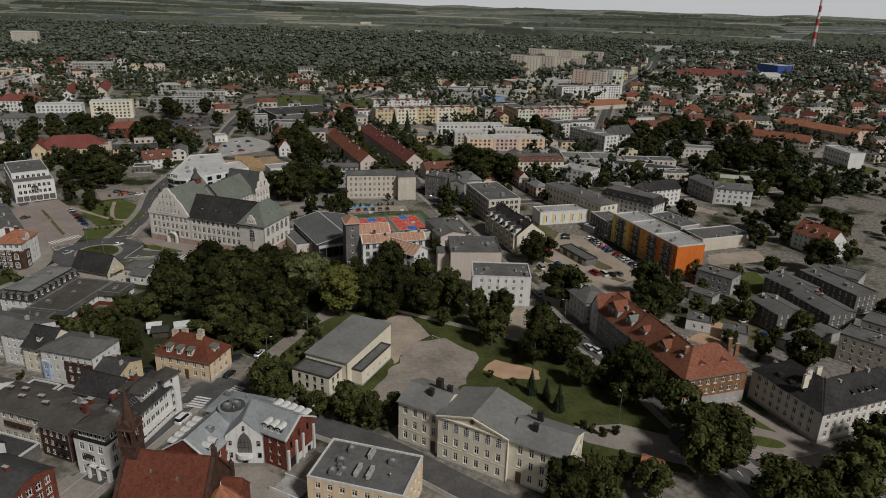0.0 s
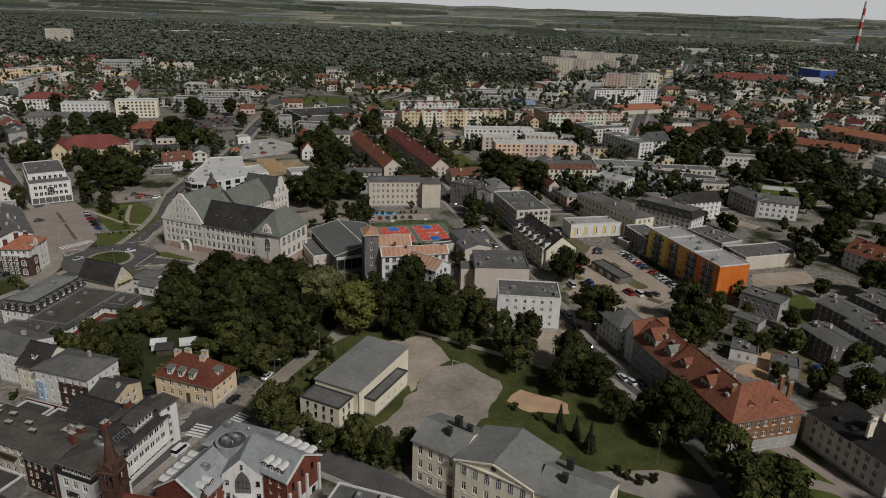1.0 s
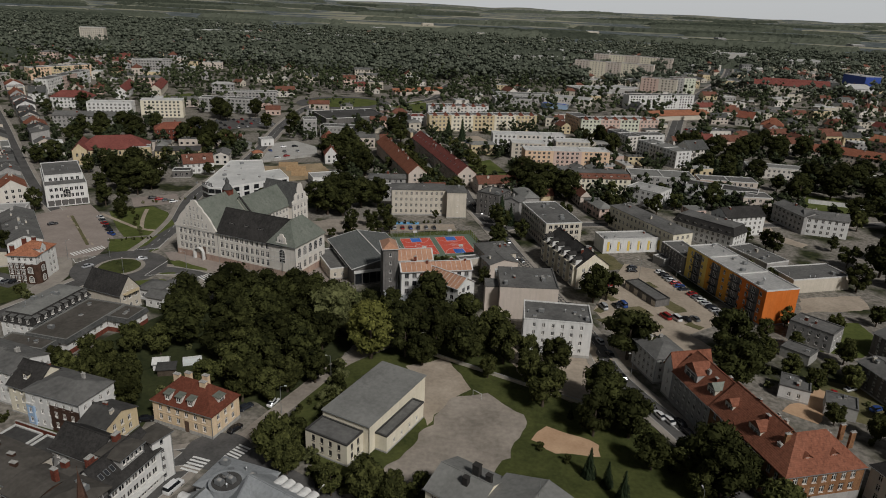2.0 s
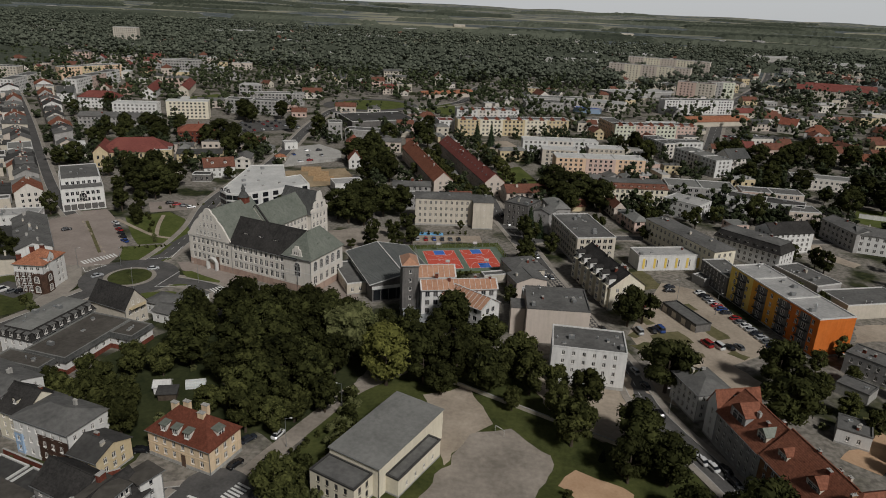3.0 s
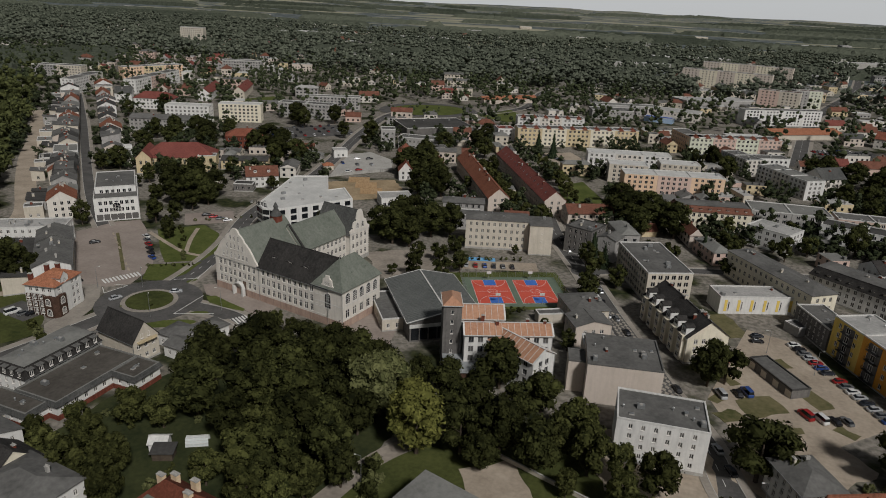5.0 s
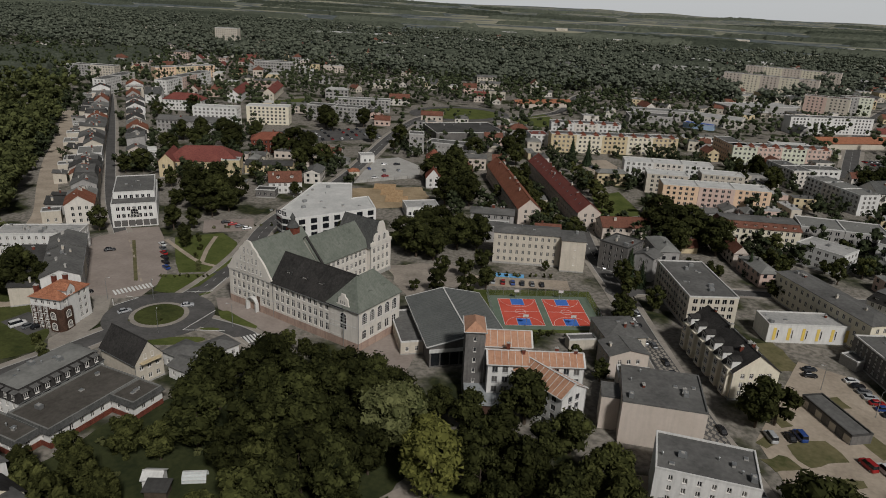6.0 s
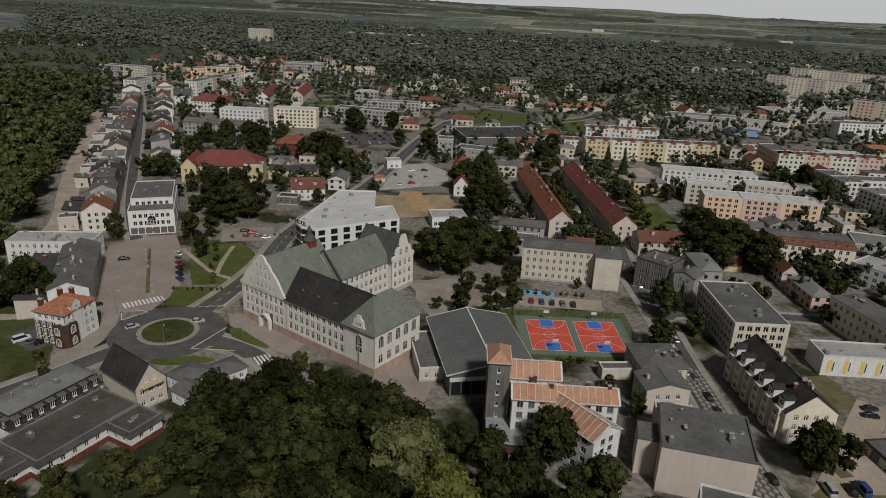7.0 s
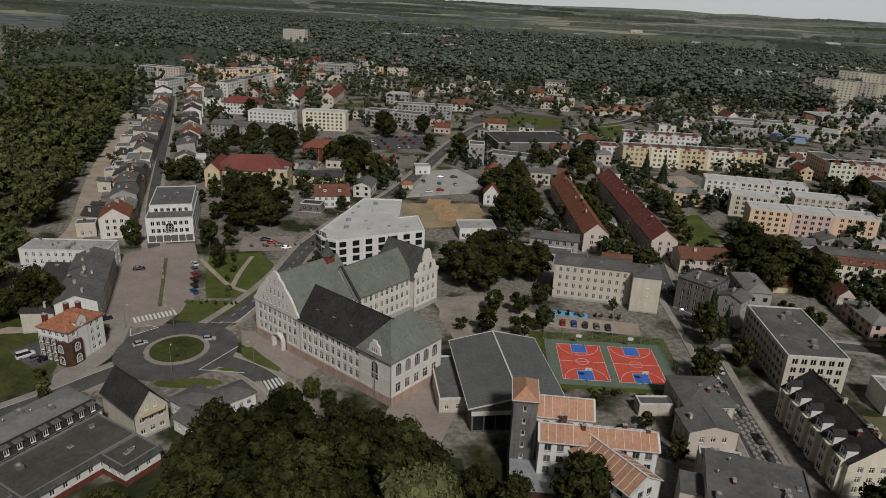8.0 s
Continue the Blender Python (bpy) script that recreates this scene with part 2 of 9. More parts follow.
def thing(name, x, y, ang, label, category, group="", z=0.0, kind=""):
    ob = new(name)
    ob.empty_display_size = 0.5
    ob.matrix_basis = pose(x, y, z, 0, 0, ang)
    return tagged(ob, label, category, group, kind)


# ---- windows, doors and roof fittings ----
SHARED = {}


def window_mesh(w, h, style, frame_mat):
    key = ("win", round(w, 2), round(h, 2), style, frame_mat.name)
    if key in SHARED:
        return SHARED[key]
    g = Geo()
    b, c = (0.12, 0.075) if w > 0.8 else (0.08, 0.05)
    us = [-w / 2, -w / 2 + b, w / 2 - b, w / 2] if style == "plain" else [-w / 2, -w / 2 + b, -c, c, w / 2 - b, w / 2]
    zs = [0, b, h - b, h] if style != "cross" else [0, b, h * 0.66, h * 0.66 + 0.09, h - b, h]
    for i in range(len(us) - 1):
        for j in range(len(zs) - 1):
            u0, u1, z0, z1 = us[i], us[i + 1], zs[j], zs[j + 1]
            if i % 2 == 1 and j % 2 == 1:
                d = 0.06
                g.face([(u0, d, z0), (u1, d, z0), (u1, d, z1), (u0, d, z1)], 1)
                g.face([(u0, 0, z0), (u1, 0, z0), (u1, d, z0), (u0, d, z0)])
                g.face([(u0, d, z1), (u1, d, z1), (u1, 0, z1), (u0, 0, z1)])
                g.face([(u0, 0, z0), (u0, d, z0), (u0, d, z1), (u0, 0, z1)])
                g.face([(u1, d, z0), (u1, 0, z0), (u1, 0, z1), (u1, d, z1)])
            else:
                g.face([(u0, 0, z0), (u1, 0, z0), (u1, 0, z1), (u0, 0, z1)])
    if style != "bare":
        x, y = w / 2, -0.24
        g.face([(-x, y, -0.02), (x, y, -0.02), (x, 0, 0), (-x, 0, 0)])
        g.face([(-x, y, -0.1), (x, y, -0.1), (x, y, -0.02), (-x, y, -0.02)])
        g.face([(-x, 0, -0.1), (-x, y, -0.1), (-x, y, -0.02), (-x, 0, 0)])
        g.face([(x, y, -0.1), (x, 0, -0.1), (x, 0, 0), (x, y, -0.02)])
        g.face([(-x, 0, -0.1), (x, 0, -0.1), (x, y, -0.1), (-x, y, -0.1)])
    g.weld()
    SHARED[key] = g.mesh("window", [frame_mat, GLASS])
    return SHARED[key]


def arch_mesh(w, h):
    """A tall round-headed window with its surround and glazing bars."""
    key = ("arch", round(w, 2), round(h, 2))
    if key in SHARED:
        return SHARED[key]
    g = Geo()
    r, n = w / 2, 10
    spring = h - r

    def outline(s, y):
        rr = r + s
        return [(-rr, y, -s), (rr, y, -s)] + [(rr * math.cos(math.pi * i / n), y, spring + rr * math.sin(math.pi * i / n)) for i in range(n + 1)]

    inner, outer, front = outline(-0.1, -0.05), outline(0.14, -0.05), outline(0.14, 0.05)
    glass = outline(-0.1, -0.01)
    c = len(inner)
    for i in range(c):
        j = (i + 1) % c
        g.face([outer[i], outer[j], inner[j], inner[i]])
        g.face([front[i], front[j], outer[j], outer[i]])
        g.face([inner[i], inner[j], glass[j], glass[i]])
    g.face(glass, 1)
    us = [-r + 0.1, -w / 6 - 0.05, -w / 6 + 0.05, w / 6 - 0.05, w / 6 + 0.05, r - 0.1]
    zs = [0.1, 0.18]
    for k in range(1, 5):
        zs += [spring * k / 4 - 0.05, spring * k / 4 + 0.05]
    zs.append(spring + r * 0.7)
    for a in range(5):
        for b in range(len(zs) - 1):
            if b % 2 == 0 and b < len(zs) - 1 or a % 2 == 1:
                g.face([(us[a], -0.05, zs[b]), (us[a + 1], -0.05, zs[b]), (us[a + 1], -0.05, zs[b + 1]), (us[a], -0.05, zs[b + 1])])
    g.weld()
    SHARED[key] = g.mesh("window", [FRAME, GLASS])
    return SHARED[key]


def door_mesh(w, h):
    key = ("door", w, h)
    if key not in SHARED:
        g = Geo()
        g.box(-w / 2, w / 2, 0.0, 0.07, 0, h)
        for s in (-1, 1):
            for z0, z1 in ((0.15, h * 0.42), (h * 0.48, h * 0.92)):
                g.box(s * w / 4 - w / 6, s * w / 4 + w / 6, -0.03, 0.0, z0, z1)
        g.box(0.05, 0.1, -0.08, -0.03, 1.0, 1.15)
        SHARED[key] = g.mesh("door", [FRAME_BROWN])
    return SHARED[key]


FOOT, ROADS = [], []
SIDE_TURN = {"S": 0, "E": 90, "N": 180, "W": 270}


def block(parent, lx, ly, L, W, h, wall, roof, roof_mat, rh=3.0, floors=3, sides="SEW", space=3.0, win=(1.1, 1.5), style="cross", lang=0.0, z0=0.0,
          over=0.45, ridge="x", base=0.5, skip=0.0, frame_mat=None, trim=None, arch=None, rim=None, doors=(), name="wall", rng=None, top=None, joined=False, foot=None):
    """One wing of a building: walls with real window openings, windows as parts, and a roof."""
    joined = joined or parent.matrix_basis.translation.y > 318
    rng = rng or random.Random(int(abs(lx * 7 + ly * 13 + L * 31 + W * 17 + h)))
    frame_mat = frame_mat or FRAME
    M0 = pose(lx, ly, z0, 0, 0, lang)
    FOOT.append(((parent.matrix_basis @ M0).inverted(), L / 2, W / 2))
    g = Geo()
    w, wh = win
    fh = (h - base - 0.3) / max(floors, 1)
    wh = min(wh, fh - 0.9)
    placed = []
    for side in "SENW":
        ln = L if side in "SN" else W
        off = W / 2 if side in "SN" else L / 2
        turn = pose(0, 0, 0, 0, 0, SIDE_TURN[side])

        def at(u, z, d=0.0):
            return tuple(turn @ Vector((u, -off + d, z)))

        n = max(1, int((ln - 1.0) / space)) if side in sides and floors > 0 else 0
        cols = [(-ln / 2 + (ln - n * space) / 2 + space * (k + 0.5)) for k in range(n)]
        us = sorted({-ln / 2, ln / 2, *(c - w / 2 for c in cols), *(c + w / 2 for c in cols)})
        if n:
            zs = sorted({0.0, h, *(base + k * fh + 0.75 for k in range(floors)), *(base + k * fh + 0.75 + wh for k in range(floors))})
        else:
            zs = [0.0, h]
        door_cols = [c for s, c in doors if s == side and c < n]
        for a in range(len(us) - 1):
            col = a // 2 if a % 2 == 1 and n else None
            blank = {k for k in range(floors) if col is not None and (rng.random() < skip)}
            for b in range(len(zs) - 1):
                hole = col is not None and b % 2 == 1 and (b // 2) not in blank
                arched = hole and arch == (side, b // 2)
                isdoor = hole and b // 2 == 0 and col in door_cols
                if hole and not arched:
                    u0, u1, a0, a1 = us[a], us[a + 1], zs[b], zs[b + 1]
                    d = 0.2
                    g.face([at(u0, a0), at(u1, a0), at(u1, a0, d), at(u0, a0, d)])
                    g.face([at(u0, a1, d), at(u1, a1, d), at(u1, a1), at(u0, a1)])
                    g.face([at(u0, a0), at(u0, a0, d), at(u0, a1, d), at(u0, a1)])
                    g.face([at(u1, a0, d), at(u1, a0), at(u1, a1), at(u1, a1, d)])
                    placed.append((side, cols[col], zs[b], isdoor, off))
                else:
                    g.face([at(us[a], zs[b]), at(us[a + 1], zs[b]), at(us[a + 1], zs[b + 1]), at(us[a], zs[b + 1])])
                    if arched:
                        placed.append((side, cols[col], zs[b] - 0.15, "arch", off))
    x0, x1, y0, y1 = -L / 2, L / 2, -W / 2, W / 2
    r = Geo()
    extra = []
    if roof == "gable":
        if ridge == "x":
            for sx in (x0, x1):
                tri = [(sx, y0, h), (sx, y1, h), (sx, 0, h + rh)]
                g.face(tri if sx == x1 else tri[::-1])
            k = rh / (W / 2)
            zo = h - over * k
            e0, e1 = x0 - over * 0.6, x1 + over * 0.6
            r.slab([(e0, y0 - over, zo + 0.2), (e1, y0 - over, zo + 0.2), (e1, 0, h + rh + 0.2), (e0, 0, h + rh + 0.2)], 0.2)
            r.slab([(e1, y1 + over, zo + 0.2), (e0, y1 + over, zo + 0.2), (e0, 0, h + rh + 0.2), (e1, 0, h + rh + 0.2)], 0.2)
            r.box(e0, e1, -0.14, 0.14, h + rh + 0.12, h + rh + 0.3)
        else:
            for sy in (y0, y1):
                tri = [(x0, sy, h), (x1, sy, h), (0, sy, h + rh)]
                g.face(tri if sy == y0 else tri[::-1])
            k = rh / (L / 2)
            zo = h - over * k
            e0, e1 = y0 - over * 0.6, y1 + over * 0.6
            r.slab([(x0 - over, e1, zo + 0.2), (x0 - over, e0, zo + 0.2), (0, e0, h + rh + 0.2), (0, e1, h + rh + 0.2)], 0.2)
            r.slab([(x1 + over, e0, zo + 0.2), (x1 + over, e1, zo + 0.2), (0, e1, h + rh + 0.2), (0, e0, h + rh + 0.2)], 0.2)
            r.box(-0.14, 0.14, e0, e1, h + rh + 0.12, h + rh + 0.3)
    elif roof in ("hip", "mansard"):
        o = over
        if roof == "mansard":
            i1, z1 = rh * 0.38, h + rh * 0.85
            a = [(x0 - o, y0 - o, h), (x1 + o, y0 - o, h), (x1 + o, y1 + o, h), (x0 - o, y1 + o, h)]
            b = [(x0 + i1, y0 + i1, z1), (x1 - i1, y0 + i1, z1), (x1 - i1, y1 - i1, z1), (x0 + i1, y1 - i1, z1)]
            for i in range(4):
                j = (i + 1) % 4
                r.face([a[i], a[j], b[j], b[i]])
            r.face(a[::-1])
            c = [(x0 + i1 - 0.25, y0 + i1 - 0.25), (x1 - i1 + 0.25, y0 + i1 - 0.25), (x1 - i1 + 0.25, y1 - i1 + 0.25), (x0 + i1 - 0.25, y1 - i1 + 0.25)]
            m2 = min(c[1][0] - c[0][0], c[2][1] - c[1][1]) / 2 * 0.85
            along = (c[1][0] - c[0][0]) >= (c[2][1] - c[1][1])
            zt, zr = z1 + 0.02, z1 + rh * 0.18
            lo = [(x, y, zt) for x, y in c]
            if along:
                t0, t1 = (c[0][0] + m2, 0, zr), (c[1][0] - m2, 0, zr)
                fs = [[lo[0], lo[1], t1, t0], [lo[1], lo[2], t1], [lo[2], lo[3], t0, t1], [lo[3], lo[0], t0]]
            else:
                t0, t1 = (0, c[0][1] + m2, zr), (0, c[2][1] - m2, zr)
                fs = [[lo[0], lo[1], t0], [lo[1], lo[2], t1, t0], [lo[2], lo[3], t1], [lo[3], lo[0], t0, t1]]
            extra = fs
        else:
            a = [(x0 - o, y0 - o, h - 0.05), (x1 + o, y0 - o, h - 0.05), (x1 + o, y1 + o, h - 0.05), (x0 - o, y1 + o, h - 0.05)]
            up = [(x, y, z + 0.18) for x, y, z in a]
            for i in range(4):
                j = (i + 1) % 4
                r.face([a[i], a[j], up[j], up[i]])
            r.face(a[::-1])
            if L >= W:
                m2 = min(W / 2, L / 2 - 0.2)
                t0, t1 = (x0 + m2, 0, h + rh), (x1 - m2, 0, h + rh)
                fs = [[up[0], up[1], t1, t0], [up[1], up[2], t1], [up[2], up[3], t0, t1], [up[3], up[0], t0]]
            else:
                m2 = min(L / 2, W / 2 - 0.2)
                t0, t1 = (0, y0 + m2, h + rh), (0, y1 - m2, h + rh)
                fs = [[up[0], up[1], t0], [up[1], up[2], t1, t0], [up[2], up[3], t1], [up[3], up[0], t0, t1]]
            for f in fs:
                r.face(f)
    elif roof == "shed":
        o = over
        r.slab([(x0 - o, y0 - o, h + 0.2), (x1 + o, y0 - o, h + 0.2), (x1 + o, y1 + o, h + rh + 0.2), (x0 - o, y1 + o, h + rh + 0.2)], 0.2)
        g.face([(x1, y0, h), (x1, y1, h), (x1, y1, h + rh)])
        g.face([(x0, y1, h), (x0, y0, h), (x0, y1, h + rh)])
        g.face([(x1, y1, h), (x0, y1, h), (x0, y1, h + rh), (x1, y1, h + rh)])
    elif roof == "barrel":
        n = 8
        pts = [(x0 - 0.3 + (L + 0.6) * 0, (y0 - 0.3) + (W + 0.6) * i / n, h + rh * math.sin(math.pi * i / n)) for i in range(n + 1)]
        for i in range(n):
            (_, ya, za), (_, yb, zb) = pts[i], pts[i + 1]
            r.slab([(x0 - 0.3, ya, za + 0.15), (x1 + 0.3, ya, za + 0.15), (x1 + 0.3, yb, zb + 0.15), (x0 - 0.3, yb, zb + 0.15)], 0.15)
            for sx in (x0, x1):
                q = [(sx, max(ya, y0), h), (sx, min(yb, y1), h), (sx, min(yb, y1), zb), (sx, max(ya, y0), za)]
                g.face(q if sx == x1 else q[::-1])
    else:
        p = 0.45
        r.box(x0 + 0.3, x1 - 0.3, y0 + 0.3, y1 - 0.3, h - 0.3, h + 0.08)
        c = Geo()
        for u0, u1, v0, v1 in ((x0 - 0.06, x1 + 0.06, y0 - 0.06, y0 + 0.32), (x0 - 0.06, x1 + 0.06, y1 - 0.32, y1 + 0.06), (x0 - 0.06, x0 + 0.32, y0 + 0.32, y1 - 0.32), (x1 - 0.32, x1 + 0.06, y0 + 0.32, y1 - 0.32)):
            c.box(u0, u1, v0, v1, h, h + p)
        part("parapet", c, rim or CAP, parent, at=M0)
    part(name, g, wall, parent, at=M0)
    part("roof", r, roof_mat, parent, at=M0)
    if extra:
        t = Geo()
        for f in extra:
            t.face(f)
        part("roof_top", t, top or FELT["grey"], parent, at=M0)
    if roof not in ("flat",) and h > 5 and not joined:
        gut = Geo()
        if roof != "gable" or ridge == "x":
            gut.box(x0 - over, x1 + over, y0 - over - 0.14, y0 - over, h - over * (rh / (W / 2) if roof == "gable" else 0) - 0.02, h - over * (rh / (W / 2) if roof == "gable" else 0) + 0.12)
        gut.box(x1 + 0.02, x1 + 0.14, y0 - 0.14, y0 - 0.02, 0.1, h)
        part("gutter", gut, STEEL, parent, at=M0)
    if trim:
        for z, d, th in ((h - 0.35, 0.16, 0.3), (base + fh - 0.05, 0.08, 0.18)):
            t = Geo()
            ring_o = [(x0 - d, y1), (x0 - d, y0 - d), (x1 + d, y0 - d), (x1 + d, y1)]
            ring_i = [(x0 - 0.003, y1), (x0 - 0.003, y0 - 0.003), (x1 + 0.003, y0 - 0.003), (x1 + 0.003, y1)]
            for a in range(3):
                p0, p1, q1, q0 = ring_o[a], ring_o[a + 1], ring_i[a + 1], ring_i[a]
                t.face([(*p0, z + th), (*p1, z + th), (*q1, z + th), (*q0, z + th)])
                t.face([(*p0, z), (*p1, z), (*p1, z + th), (*p0, z + th)])
                t.face([(*q0, z), (*q1, z), (*p1, z), (*p0, z)])
            t.weld()
            part("cornice", t, trim, parent, at=M0)
    if base >= 0.5 and floors:
        t = Geo()
        t.box(x0 - 0.06, x1 + 0.06, y0 - 0.06, y1 + 0.06, 0.0, base)
        part("plinth", t, foot or CONCRETE, parent, at=M0)
    if joined and placed:
        t = Geo()
        for side, u, z, kind, off in placed:
            k = len(t.v)
            turn = pose(0, 0, 0, 0, 0, SIDE_TURN[side])
            t.box(u - w / 2, u + w / 2, -off + 0.12, -off + 0.18, z, z + wh, 0)
            t.box(u - 0.05, u + 0.05, -off + 0.08, -off + 0.12, z, z + wh, 1)
            t.v[k:] = [tuple(turn @ Vector(p)) for p in t.v[k:]]
        tagged(part("glazing", t, [GLASS, frame_mat], parent, at=M0), kind="stuff")
        placed = []
    for side, u, z, kind, off in placed:
        m = M0 @ pose(0, 0, 0, 0, 0, SIDE_TURN[side])
        if kind == "arch":
            part("window", arch_mesh(w * 1.2, min(wh * 1.3, fh - 0.3)), None, parent, at=m @ pose(u, -off, z))
        elif kind:
            part("door", door_mesh(round(w + 0.15, 2), round(z + wh - 0.12, 2)), None, parent, at=m @ pose(u, -off - 0.08, 0.1))
        else:
            part("window", window_mesh(w, wh, style, frame_mat), None, parent, at=m @ pose(u, -off + 0.13, z))
    return M0


def chimney(parent, at, w=0.7, d=0.5, h=1.8, mat=None, pots=2):
    g = Geo()
    g.box(-w / 2, w / 2, -d / 2, d / 2, -1.2, h)
    g.box(-w / 2 - 0.08, w / 2 + 0.08, -d / 2 - 0.08, d / 2 + 0.08, h, h + 0.14, 1)
    for k in range(pots):
        g.tube((k - (pots - 1) / 2) * w / (pots + 0.2), 0, h + 0.14, h + 0.5, 0.12, 0.1, 8, 1)
    return part("chimney", g, [mat or BRICK, CONCRETE if pots else mat], parent, at=at)


def vent(parent, at, kind=0):
    key = ("vent", kind)
    if key not in SHARED:
        g = Geo()
        if kind == 0:
            g.box(-0.5, 0.5, -0.35, 0.35, 0, 0.7)
            g.box(-0.6, 0.6, -0.45, 0.45, 0.7, 0.82, 1)
        elif kind == 1:
            g.tube(0, 0, 0, 0.8, 0.16, 0.16, 8, 1)
            g.tube(0, 0, 0.8, 1.0, 0.28, 0.1, 8, 1)
        elif kind == 2:
            g.box(-0.9, 0.9, -0.6, 0.6, 0.15, 1.1, 1)
            g.box(-0.8, -0.6, -0.5, 0.5, 0, 0.15)
            g.box(0.6, 0.8, -0.5, 0.5, 0, 0.15)
            g.tube(0, 0, 1.1, 1.2, 0.45, 0.45, 12)
        else:
            g.box(-0.6, 0.6, -0.5, 0.5, 0, 0.22)
            g.box(-0.5, 0.5, -0.4, 0.4, 0.22, 0.3, 1)
        SHARED[key] = g.mesh("roof_vent", [CONCRETE, STEEL])
    return part("roof_vent", SHARED[key], None, parent, at=at)


def clutter(parent, M0, L, W, z, n, seed=1):
    if parent.matrix_basis.translation.y > 330:
        n = n // 2
    rng = random.Random(seed)
    for _ in range(n):
        vent(parent, M0 @ pose(rng.uniform(-L / 2 + 1.2, L / 2 - 1.2), rng.uniform(-W / 2 + 1.2, W / 2 - 1.2), z, 0, 0, rng.choice((0, 90))), rng.randrange(4))


def dormer(parent, at, w, h, depth, wall, roof_mat, style="gable"):
    """A roof dormer facing -y of its pose: cheeks, front with a window, and its own roof."""
    g = Geo()
    g.box(-w / 2, w / 2, 0, depth, -0.9, h)
    d = part("dormer", g, wall, parent, at=at)
    r = Geo()
    if style == "gable":
        k = w * 0.4
        r.slab([(-w / 2 - 0.2, -0.3, h + 0.02), (0, -0.3, h + k + 0.1), (0, depth + 0.6, h + k + 0.1), (-w / 2 - 0.2, depth + 0.3, h + 0.02)][::-1], 0.12)
        r.slab([(w / 2 + 0.2, -0.3, h + 0.02), (w / 2 + 0.2, depth + 0.3, h + 0.02), (0, depth + 0.6, h + k + 0.1), (0, -0.3, h + k + 0.1)][::-1], 0.12)
        r.face([(-w / 2, 0, h), (w / 2, 0, h), (0, 0, h + k)])
    elif style == "barrel":
        n = 6
        for i in range(n):
            a0, a1 = math.pi * i / n, math.pi * (i + 1) / n
            rr = w / 2 + 0.15
            r.slab([(-rr * math.cos(a0), -0.3, h + 0.1 + rr * 0.55 * math.sin(a0)), (-rr * math.cos(a1), -0.3, h + 0.1 + rr * 0.55 * math.sin(a1)),
                    (-rr * math.cos(a1), depth + 0.3, h + 0.1 + rr * 0.55 * math.sin(a1)), (-rr * math.cos(a0), depth + 0.3, h + 0.1 + rr * 0.55 * math.sin(a0))], 0.1)
    elif style == "eye":
        n = 8
        for i in range(n):
            s0, s1 = i / n, (i + 1) / n
            f = lambda s: h * 0.4 + 0.7 * math.sin(math.pi * s) ** 2
            xa, xb = (s0 - 0.5) * w * 1.9, (s1 - 0.5) * w * 1.9
            r.slab([(xa, -0.25, f(s0) + 0.25), (xb, -0.25, f(s1) + 0.25), (xb, depth + 0.6, f(s1) + 0.35), (xa, depth + 0.6, f(s0) + 0.35)], 0.12)
    else:
        r.slab([(-w / 2 - 0.2, -0.35, h + 0.1), (w / 2 + 0.2, -0.35, h + 0.1), (w / 2 + 0.2, depth + 0.3, h + 0.45), (-w / 2 - 0.2, depth + 0.3, h + 0.45)], 0.12)
    part("dormer_roof", r, roof_mat, d)
    if style != "eye":
        part("window", window_mesh(round(w * 0.7, 2), round(h * 0.8, 2), "bar" if w < 2.2 else "cross", FRAME), None, d, at=pose(0, -0.1, h * 0.1))
    else:
        part("window", window_mesh(round(w * 0.8, 2), 0.6, "bare", FRAME), None, d, at=pose(0, -0.1, h * 0.35))
    return d


def skylight(parent, at, w=0.9, l=1.3):
    key = ("sky", w, l)
    if key not in SHARED:
        g = Geo()
        g.box(-w / 2, w / 2, -l / 2, l / 2, 0.0, 0.14)
        g.face([(-w / 2 + 0.08, -l / 2 + 0.08, 0.145), (w / 2 - 0.08, -l / 2 + 0.08, 0.145), (w / 2 - 0.08, l / 2 - 0.08, 0.145), (-w / 2 + 0.08, l / 2 - 0.08, 0.145)], 1)
        SHARED[key] = g.mesh("skylight", [STEEL, GLASS])
    return part("skylight", SHARED[key], None, parent, at=at)


def verge(parent, m, x, W, h, rh, mat):
    """Pale sheet-metal strips along a gable's sloping edges."""
    for d in (-1, 1):
        g = Geo()
        g.slab([(x - 0.2, d * (W / 2 + 0.35), h + 0.02), (x + 0.18, d * (W / 2 + 0.35), h + 0.02), (x + 0.18, 0, h + rh + 0.3), (x - 0.2, 0, h + rh + 0.3)][::-d], 0.4)
        part("verge", g, mat, parent, at=m)


def skirt(parent, m, L, W, z0, z1, mat):
    """A sloping slate band round the edge of a flat roof."""
    g = Geo()
    a, b = L / 2 + 0.09, W / 2 + 0.09
    lo = [(-a - 0.5, -b - 0.5, z0), (a + 0.5, -b - 0.5, z0), (a + 0.5, b + 0.5, z0), (-a - 0.5, b + 0.5, z0)]
    hi = [(-a, -b, z1), (a, -b, z1), (a, b, z1), (-a, b, z1)]
    for i in range(4):
        j = (i + 1) % 4
        g.face([lo[i], lo[j], hi[j], hi[i]])
        g.face([lo[j], lo[i], (hi[i][0], hi[i][1], z0), (hi[j][0], hi[j][1], z0)])
    part("slate_skirt", g, mat, parent, at=m)



